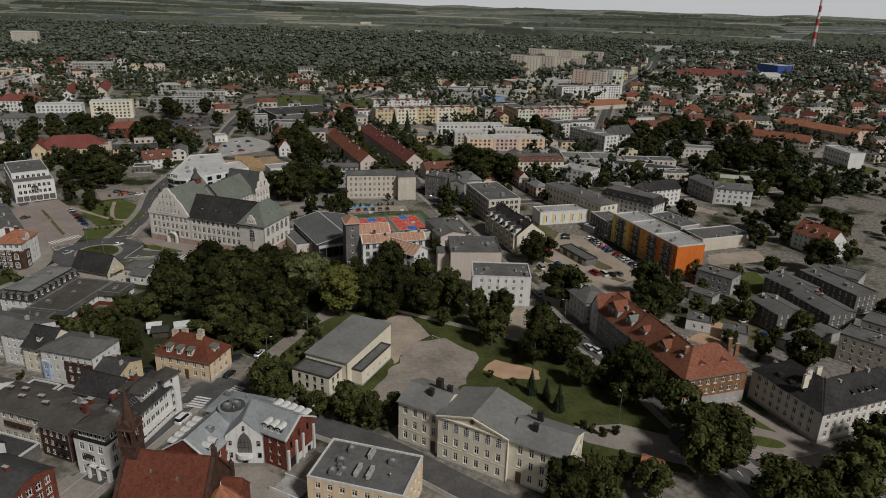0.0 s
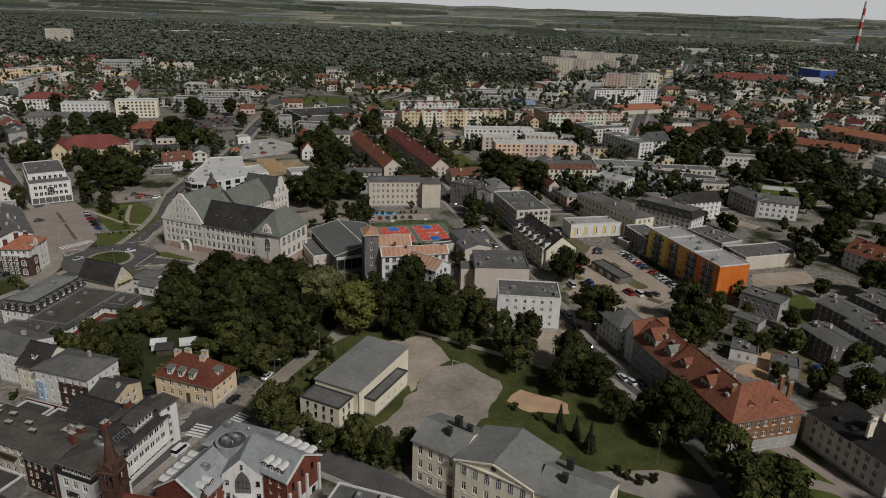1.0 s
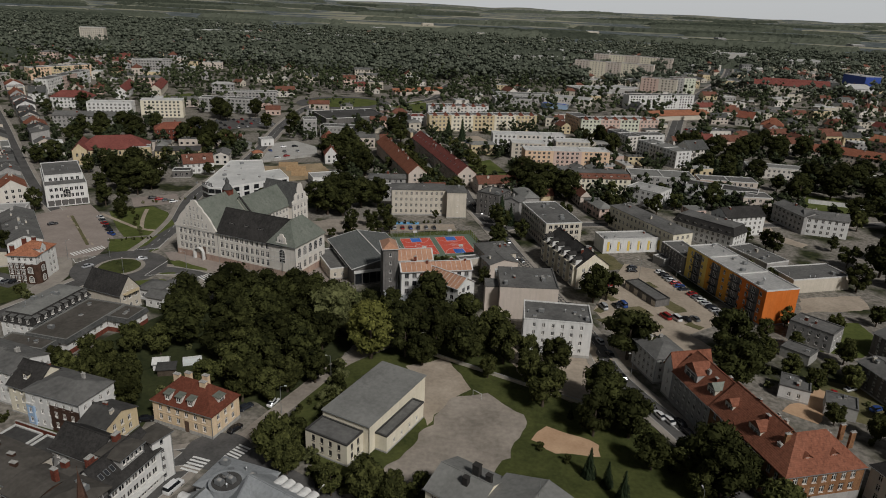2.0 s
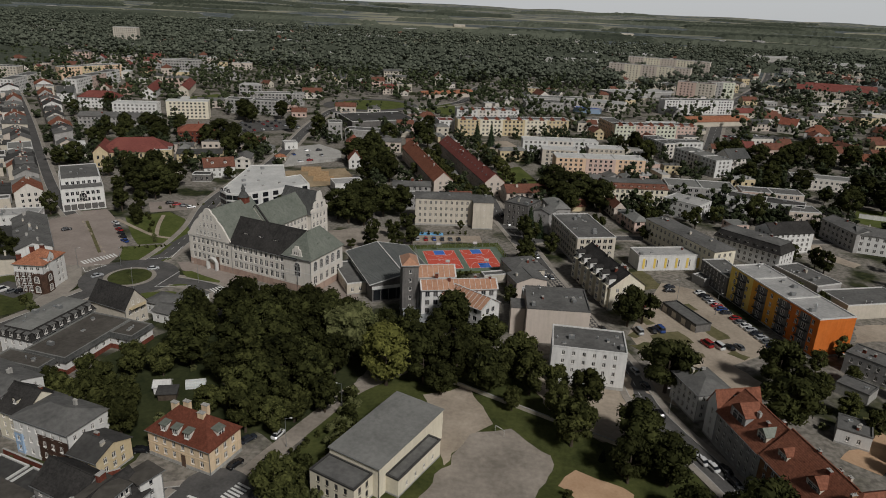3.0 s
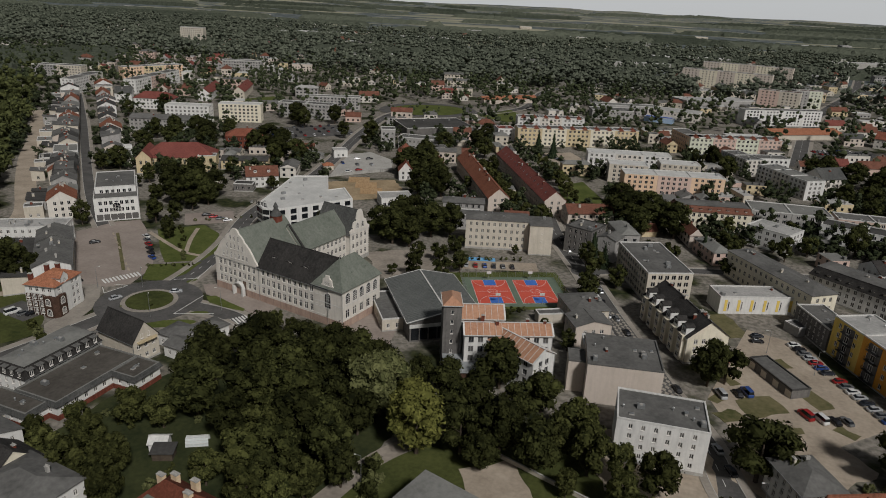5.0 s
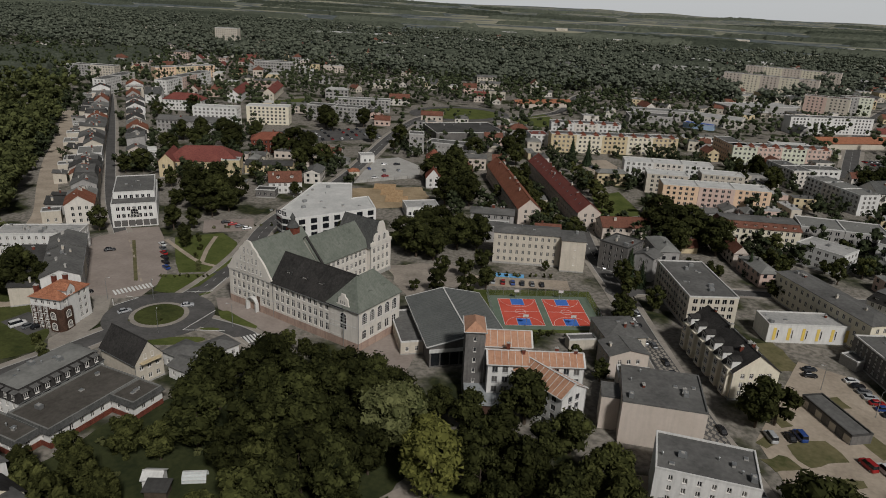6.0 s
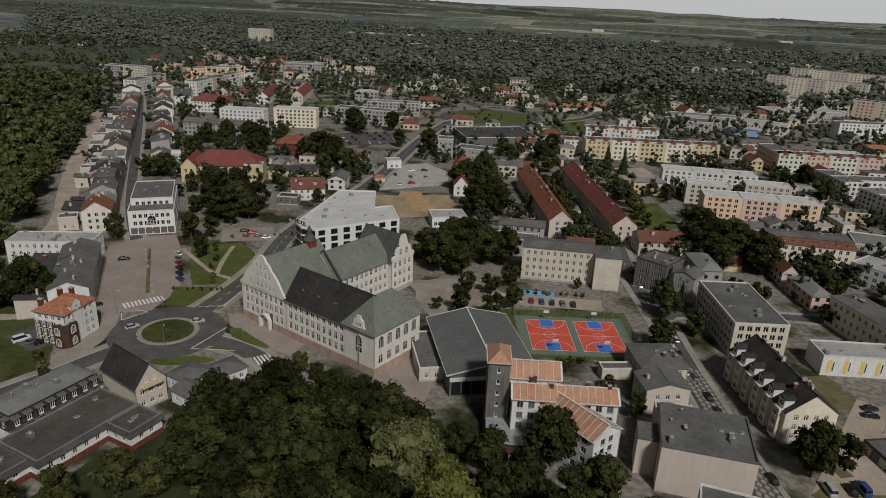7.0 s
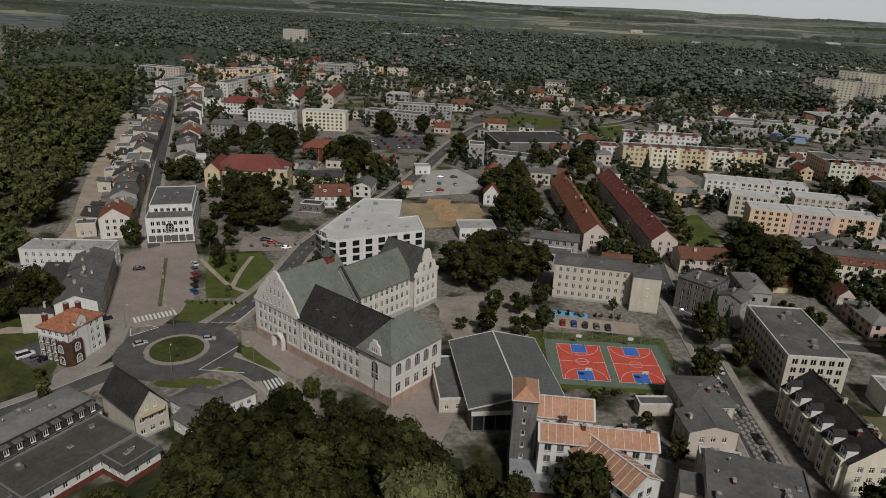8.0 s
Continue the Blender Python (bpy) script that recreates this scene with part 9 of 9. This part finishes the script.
plant("mid", (59, 154, 1.45), (61, 144, 1.6), (66, 142, 1.6), (58, 134, 1.4), (66, 137, 1.2), (104, 186, 1.3), (71, 122, 1.75), (86, 124, 1.65), (98, 138, 1.9), (78, 121, 1.2), (106, 146, 1.3), (45, 164, 0.9), (43, 172, 0.9))
plant("mid", (25, 121, 1.4), (33, 128, 1.05), (39, 131, 0.95), (45, 126, 1.1), (34, 120, 1.1), (-52, 158, 1.2), (-28, 149, 1.15), (-22, 148, 0.9), (-16, 150, 0.85), (-48, 155, 0.9), (-36, 150, 0.8))
# round the courts, the yard and the square
plant("deep", (-77, 312, 0.95), (-66, 315, 0.9), (-61, 324, 0.9), (-80, 329, 0.8), (-72, 333, 0.85), (-68, 343, 0.85), (-36, 288, 0.5), (-11, 316, 1.1), (-22, 284.5, 0.5), (-44, 352, 0.4), (-85, 312, 0.45), (-14, 352, 1.0), (-11, 341, 1.2), (-151, 327, 0.7), (-187, 314, 0.7), (-192, 320, 0.75), (-205, 329, 1.0), (-199, 335, 0.95), (-212, 337, 0.85))
plant("deep", (-104, 350, 1.7), (-97, 345, 1.8), (-98, 359, 1.75), (-90, 352, 1.75), (-84, 360, 1.7), (-76, 363, 1.5), (-96, 369, 1.6), (-89, 344, 1.3), (-218, 377, 1.9), (-210, 366, 1.9), (-226, 370, 1.7), (-204, 374, 1.7), (-213, 356, 1.7), (-200, 362, 1.4), (-223, 383, 1.5))
plant("deep", (2, 410, 2.1), (10, 424, 2.0), (-4, 428, 1.8), (15, 411, 1.8), (22, 402, 1.7), (-6, 414, 1.6), (6, 399, 1.4), (68, 389, 1.1), (100, 408, 1.4), (42, 362, 0.8), (46, 360, 0.8))
# behind the school and along the roads
plant("deep", (-130, 462, 2.0), (-121, 470, 1.8), (-126, 485, 1.9), (-112, 452, 1.6), (-103, 436, 1.6), (-109, 417, 1.5), (-98, 424, 1.3), (-83, 410, 0.9), (-127, 530, 1.5), (-107, 547, 1.7), (-109, 586, 1.3), (-97, 525, 1.3), (-182, 524, 0.9), (-186, 544, 1.4), (-207, 542, 1.2), (-214, 458, 1.9), (-202, 459, 1.6), (-210, 446, 1.4), (-225, 484, 1.5), (-238, 488, 1.8), (-240, 474, 1.6))
plant("deep", (-294, 464, 1.7), (-299, 498, 1.8), (-285, 488, 1.7), (-269, 465, 1.8), (-302, 444, 1.4), (-285, 402, 1.25), (-292, 396, 1.1), (-251, 384, 1.0), (-249, 398, 1.15), (-276, 502, 1.4), (-260, 573, 1.7), (-250, 565, 1.5), (-236, 590, 1.5), (-268, 588, 1.6), (-312, 490, 1.4), (-321, 482, 1.3), (-393, 541, 1.2), (-386, 577, 1.2))
plant("deep", (9, 546, 0.9), (13, 514, 1.0), (38, 574, 1.1), (50, 566, 1.5), (57, 536, 1.4), (40, 548, 1.2), (112, 561, 1.5), (114, 490, 1.3), (126, 490, 1.7), (142, 481, 1.6), (122, 470, 1.2), (-82, 481, 1.1))
# the eastern park
plant("deep", (150, 540, 1.9), (132, 548, 1.9), (140, 525, 1.9), (120, 566, 1.6), (180, 560, 2.0), (178, 592, 1.9), (196, 560, 2.0), (212, 552, 1.9), (170, 532, 1.8), (160, 562, 1.8), (172, 470, 2.0), (186, 464, 2.1), (210, 492, 2.0), (154, 436, 1.9), (196, 440, 2.0), (176, 448, 1.9), (200, 476, 1.7), (216, 470, 1.7))
plant("deep", (170, 397, 1.6), (187, 376, 1.9), (183, 392, 1.8), (200, 384, 1.8), (113, 341, 1.0), (103, 351, 0.9), (150, 322, 1.7), (163, 340, 1.5), (133, 302, 1.2), (167, 304, 1.6), (147, 272, 1.6), (127, 270, 0.8), (140, 330, 1.1), (176, 322, 1.3))
plant("mid", (-36, 462, 1.0), (-41, 474, 1.0), (-33, 452, 0.9), (-46, 486, 1.0), (-51, 497, 1.1), (-28, 442, 0.8), (-56, 508, 1.0))
plant("conifer", (-66, 559, 1.9), (-54, 548, 2.0), (34, 383, 1.3), (45, 387, 1.35), (-12, 362, 1.4), (-7, 352, 1.3))
# gardens behind the red-roofed row
plant("mid", (78, 232, 0.9), (84, 226, 0.8), (104, 238, 0.8), (96, 229, 0.7), (116, 214, 0.9), (136, 190, 1.1), (112, 194, 0.8), (150, 226, 0.9), (88, 202, 0.7), (83, 250, 0.8), (94, 263, 0.7), (110, 262, 0.8), (100, 222, 0.8), (92, 246, 0.6), (88, 218, 0.8), (96, 196, 0.8), (104, 206, 0.7))
for x, y, s in ((41.6, 174.3, 0.85), (21, 167.6, 0.95), (28, 160, 1.0), (17.5, 191, 0.5), (25, 165, 0.8), (33.8, 139, 0.45)):
    conifer(x, y, s)
for x, y, s in ((9.4, 175.7, 1.0), (16, 172, 1.0), (33.8, 152, 1.1), (36, 150.5, 1.1), (38.1, 148.8, 1.2), (42, 150, 1.2), (-167, 296, 0.9), (-170, 300, 1.0), (-186, 322, 1.2), (-180, 314, 1.1), (-176, 306, 1.0), (-190, 326, 1.0), (-154, 259, 0.5), (-157, 262, 0.4), (-151, 256, 0.45), (-160, 252, 0.3)):
    shrub(x, y, s)
hedge_rng = random.Random(3)
for x0, y0, x1, y1, n, s in ((-49.5, 203, -46, 186, 12, 1.5), (-48, 191, -45.5, 172, 14, 1.5), (-51, 172, -47, 160, 8, 1.4), (-47, 198, -44, 176, 10, 1.3), (-48, 168, -40, 152, 12, 1.2), (-38, 154, -18, 146, 12, 1.2), (-160, 292, -174, 286, 10, 0.5), (-172, 352, -190, 338, 9, 0.6), (-52, 184, -56, 172, 6, 0.7), (74, 300, 88, 262, 12, 0.5), (-18, 301, -38, 296, 8, 0.8), (-66, 338, -40, 346, 10, 0.7), (60, 232, 88, 224, 12, 0.9)):
    for k in range(n):
        u = (k + hedge_rng.uniform(-0.3, 0.3)) / (n - 1)
        shrub(x0 + (x1 - x0) * u + hedge_rng.uniform(-1, 1), y0 + (y1 - y0) * u + hedge_rng.uniform(-1, 1), s * hedge_rng.uniform(0.8, 1.25))
for _ in range(50):
    x, y = hedge_rng.uniform(-126, -84), hedge_rng.uniform(158, 206)
    if free(x, y, 1.5):
        shrub(x, y, hedge_rng.uniform(0.5, 1.2))
for _ in range(10):
    x, y = hedge_rng.uniform(74, 150), hedge_rng.uniform(180, 262)
    if free(x, y, 1.5):
        shrub(x, y, hedge_rng.uniform(0.5, 1.2))
for k in range(16):
    u = k / 15
    tree(-86 + 0.42 * (u - 0.5) * -80 + 13, 446 + 0.9 * (u - 0.5) * 80 + 6, "mid", 0.85)
# single trees among the town houses
tree_rng = random.Random(21)
placed = 0
while placed < 60:
    y = 270 + 190 * tree_rng.random()
    x = tree_rng.uniform(-1.2 * (y - 120), 0.62 * y + 30)
    if free(x, y, 2.0, 0.6) and west_side(x, y) < 10 and not on_open(x, y, -1) and not (-205 < x < -140 and y < 345) and not (26 < x < 75 and 245 < y < 314) and not (-60 < x < -16 and y < 350) and min((abs(x - a) + abs(y - b) for a, b in TREE_SPOTS), default=99) > 7 and not (-104 < x < -58 and y < 346):
        tree(x, y, tree_rng.choice(("deep", "deep", "mid")), tree_rng.uniform(0.6, 1.05))
        placed += 1

# ---- woods and far tree cover ----
wood_rng = random.Random(33)
spots = []
while len(spots) < 1150:
    d, u = 38 + 330 * wood_rng.random() ** 1.3, wood_rng.uniform(-60, 560)
    x, y = -230 - 0.74 * d - 0.67 * u, 312 - 0.67 * d + 0.74 * u
    if not free(x, y, 1.5, 1.5) or (-720 < x < -560 and 600 < y < 680):
        continue
    spots.append((x, y))
near = [q for q in spots if -330 < q[0] and q[1] < 470][:150]
woods("park_woods", near, "broadleaf trees at the edge of the town woods", LEAF["grove"], lo=1.2, hi=1.9, kinds=NEAR_KINDS)
woods("park_woods", [q for q in spots if q not in near and q[1] < 560], "dense broadleaf woodland beside the town", LEAF["grove"], lo=1.2, hi=2.1, kinds=MED_KINDS)
woods("park_woods", [q for q in spots if q[1] >= 560], "dense broadleaf woodland beside the town", LEAF["grove"], lo=1.3, hi=2.2)
spots = []
while len(spots) < 3100:
    y = 400 + 560 * wood_rng.random() ** 1.25
    x = wood_rng.uniform(-1.5 * (y - 127), 0.64 * y + 60)
    green = (-420 < x < 60 and 715 < y) or west_side(x, y) > 20 or y > 1300
    if not green and noise.noise((x / 60, y / 60, 7.0)) < 0.0 and wood_rng.random() < 0.6:
        continue
    if free(x, y, 1.2, 0.6) and not on_open(x, y, 0):
        spots.append((x, y))
near = [q for q in spots if q[1] < 600]
woods("town_trees", near, "garden trees among the houses of the town", lo=0.6, hi=1.25, seed=9, kinds=MED_KINDS)
woods("town_trees", [q for q in spots if q[1] >= 600], "trees among far houses and gardens", lo=0.9, hi=1.6, seed=8)
spots = []
while len(spots) < 9000:
    y = 930 + 900 * wood_rng.random() ** 1.15
    x = wood_rng.uniform(-1.15 * y, 0.64 * y + 60)
    open_land = x > 60 and y < 1300
    if noise.noise((x / 90, y / 60, 3.0)) < (0.05 if open_land else -0.22):
        continue
    if free(x, y, 1.0, 0.6):
        spots.append((x, y))
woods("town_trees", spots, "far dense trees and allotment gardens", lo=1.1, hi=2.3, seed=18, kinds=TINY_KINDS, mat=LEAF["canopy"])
belts = []
for k in range(150):
    y = 1350 + 3200 * wood_rng.random() ** 1.25
    x = wood_rng.uniform(-1.5 * y, 0.72 * y)
    belts.append((x, y, wood_rng.uniform(140, 520) * (1 + y / 4000), wood_rng.uniform(40, 130), wood_rng.uniform(-14, 14)))
for x, y, L, W, a in ((-420, 1250, 420, 170, 12), (-130, 1350, 320, 200, 8), (-60, 1120, 150, 130, 10), (-230, 1010, 190, 120, 15), (-620, 1120, 260, 150, 30), (-780, 820, 260, 190, 40), (-700, 620, 170, 120, 42), (-640, 480, 120, 110, 45)):
    belts.append((x, y, L, W, a))
canopy("far_woods", belts, "distant belts of woodland, greyed for haze")
# small houses and plots in the far green
shed_rng = random.Random(14)
cot = Geo()
for _ in range(260):
    y = 760 + 1100 * shed_rng.random()
    x = shed_rng.uniform(-1.2 * (y - 127), 0.6 * y)
    if free(x, y, 6, 5) and not on_open(x, y, 4):
        rf = shed_rng.choice(FILL_ROOFS)
        far_house(cot, x, y, shed_rng.uniform(0, 180), shed_rng.uniform(7, 18), shed_rng.uniform(6, 10), shed_rng.uniform(3, 6), shed_rng.choice((0, 0, 1, 2)), len(FAR_WALLS) + FILL_ROOFS.index(rf), rf[0], rf[2] * 0.8, shed_rng, len(FAR_WALLS) + len(FILL_ROOFS))
tagged(new("far_cottages", cot.mesh("far_cottages", FAR_WALLS + [r[1] for r in FILL_ROOFS] + [GLASS])), "small pale houses among far gardens", "houses", kind="stuff")

# ---- cars ----
car_rng = random.Random(6)
COLS = ["white", "black", "grey", "silver", "red", "blue", "dark", "grey", "black", "silver"]
for k in range(7):
    car(57.5 + k * 0.95 * 1.15, 304.5 - k * 2.75, 18 + car_rng.uniform(-4, 4), COLS[k % 10], z=0.07)
for k in range(8):
    car(66.5 + k * 1.15, 284.0 - k * 2.7, 22 + car_rng.uniform(-4, 4), COLS[(k * 3 + 4) % 10], z=0.07)
for x, y, a, c, v in ((53, 260.6, 120, "red", True), (56.5, 260, 118, "white", True), (60, 260.2, 118, "black", False), (63.2, 261.2, 118, "grey", False), (31.5, 264, 110, "silver", True), (36.2, 266, 110, "black", False), (38.8, 267.5, 112, "blue", True), (46, 303, 10, "black", False), (46.5, 307, 20, "dark", False),
                      (36, 286, 30, "red", False), (-188, 263, 60, "black", False), (-211, 298, 45, "black", False), (-150.5, 268.5, 35, "silver", False), (-118, 350, 0, "white", True)):
    car(x, y, a, c, v, z=0.09)
for x, y, a, c, v in ((-61.6, 181.5, 78, "white", False), (-66.5, 168.5, 70, "black", False), (-67.8, 178, 60, "dark", False), (33.5, 214.5, 105, "black", False), (30.8, 228.5, 112, "black", False), (41.5, 196.5, 116, "white", False), (46.5, 194, 116, "black", False),
                      (4.5, 293.5, 112, "black", False), (-2.5, 305, 112, "silver", False), (-8.5, 320, 20, "white", False), (-6, 316, 20, "black", False), (-10, 325, 20, "grey", False), (-24.5, 372, 110, "grey", False), (-90, 168, 20, "black", False), (96, 137, 70, "white", False), (-70.5, 145.5, 75, "white", True)):
    car(x, y, a, c, v, z=0.08)
for k in range(7):
    car(-64 + k * 3.6, 331.4 + k * 0.95, 104 + car_rng.uniform(-5, 5), COLS[(k + 2) % 10], z=0.07)
for k in range(6):
    car(-197 + k * 3.6, 312 - k * 3.9, 155, COLS[(k * 7) % 10], z=0.1)
for k in range(4):
    car(-191 + k * 4.4, 347 - k * 1.0, 40, COLS[(k * 3 + 1) % 10], z=0.085)
for r in range(4):
    for k in range(11):
        if car_rng.random() < 0.8:
            u, v = -35 + k * 7.0, -16 + r * 11
            c, s = math.cos(radians(42)), math.sin(radians(42))
            car(-246 + u * c - v * s, 548 + u * s + v * c, 132, car_rng.choice(COLS), z=0.065)
for x, y, a, c in ((100, 222, 30, "white"), (94, 218, 70, "red"), (103, 212, 30, "blue"), (108, 204, 20, "silver"), (76, 262, 40, "dark")):
    car(x, y, a, c, z=0.05)

for x, y, a, c in ((-6.5, 325.5, 112, "silver"), (-9.5, 333, 112, "black"), (0.5, 303.5, 112, "grey"), (7.2, 287, 112, "dark"), (19.5, 262.5, 112, "black"), (-22.5, 366, 112, "white"), (-27.5, 380, 112, "black"), (28.4, 236.5, 112, "silver"), (49.5, 186.5, 118, "grey"), (52.5, 181, 118, "silver")):
    car(x, y, a, c, z=0.06, where="parked along the kerb")
for k in range(26):
    u, v = (k % 9) * 4.6, (k // 9) * 9.5
    car(140 + u * 0.87 - v * 0.4, 646 + u * 0.5 + v * 0.87, 118 + car_rng.uniform(-4, 4), car_rng.choice(COLS), z=0.07)
for x, y, a, c in ((-164, 452, 40, "white"), (-160, 458, 40, "red"), (-166, 470, 130, "grey"), (-158, 474, 130, "silver"), (-172, 484, 35, "white"), (-165, 488, 35, "black"), (-176, 470, 130, "blue")):
    car(x, y, a, c, z=0.08, where="parked in the concrete yard")
for k in range(10):
    car(-56 + k * 2.6 * 0.75, 552 - k * 2.6 * 0.9, 40 + car_rng.uniform(-4, 4), car_rng.choice(COLS), z=0.07)

# ---- lamps, walls, small things ----
for x, y, a in ((-146, 249, 120), (-164, 268, -40), (-178, 262, 20), (-128, 262, 200), (36, 216, 200), (23, 238, 20), (8, 272, 20), (-58, 178, 10), (-50, 196, 190), (44, 157, 100), (58, 141, 60), (-36, 142, 70), (60, 286, 30), (48, 296, 200), (-84, 130, 10)):
    street_lamp(x, y, a)
low_wall(-24, 216.5, -2, 207.5, 1.1)
low_wall(-2, 207.5, 24, 197, 1.1)
low_wall(-120, 160, -96, 154.5, 1.4, BRICK, "low red brick garden wall with coping")
low_wall(-96, 154.5, -90, 160, 1.4, BRICK, "low red brick garden wall with coping")
low_wall(160, 437, 196, 430, 2.5, W_, "white rendered boundary wall")
for x, y, a in ((-8, 195.5, -35), (-12, 155, 140)):
    gl = thing("goal_frame", x, y, a, "white steel goal frame on the playground", "goal")
    g = Geo()
    for s in (-1.5, 1.5):
        g.tube(s, 0, 0.05, 2.0, 0.06, 0.06, 6)
    g.box(-1.55, 1.55, -0.06, 0.06, 1.95, 2.07)
    part("frame", g, CAP, gl)
for x, y in ((-151, 437), (-143, 428), (-136, 418)):
    fo = thing("building_footing", x, y, 20, "low timber formwork on the building site", "formwork")
    for k in range(5):
        g = Geo()
        g.box(-6, 6, -5 + k * 2.4, -4.7 + k * 2.4, 0, 0.7)
        part("plank", g, surf("raw_timber", (0.3, 0.2, 0.11), (0.42, 0.3, 0.18), 3, 0.9) if k == 0 and x == -151 else bpy.data.materials["raw_timber"], fo)


# ---- yard behind the corner house ----
for x, y, k, s_ in ((-207, 251, "deep", 1.5), (-214, 246, "mid", 1.3), (-200, 256, "deep", 1.2), (-212, 258, "deep", 1.3), (-222, 240, "mid", 1.1), (-193, 222, "mid", 0.9), (-183, 215, "deep", 1.0), (-206, 230, "mid", 0.8)):
    tree(x, y, k, s_)
for k in range(9):
    shrub(-176.5 + k * 1.5, 231.5 - k * 0.9, 0.9 + 0.25 * (k % 3))
car(-188.3, 236.0, 70, "white", True, z=0.1, where="parked in the yard")
car(-184.6, 236.6, 75, "grey", z=0.1, where="parked in the yard")
car(-182.0, 237.6, 78, "black", z=0.1, where="parked in the yard")
car(-165.6, 256.2, 62, "silver", z=0.26, where="on the roundabout")
plant("mid", (-104, 256.5, 0.6), (-98, 254.5, 0.65), (-91, 252.5, 0.7), (-84, 249, 0.75), (-77, 247, 0.8), (-104, 247, 0.7))
plant("yellowish", (-110, 254, 0.4))
car(43.6, 194.6, 118, "white", z=0.06, where="on the street by the tenements")
car(47.6, 190.0, 118, "black", z=0.06, where="on the street by the tenements")
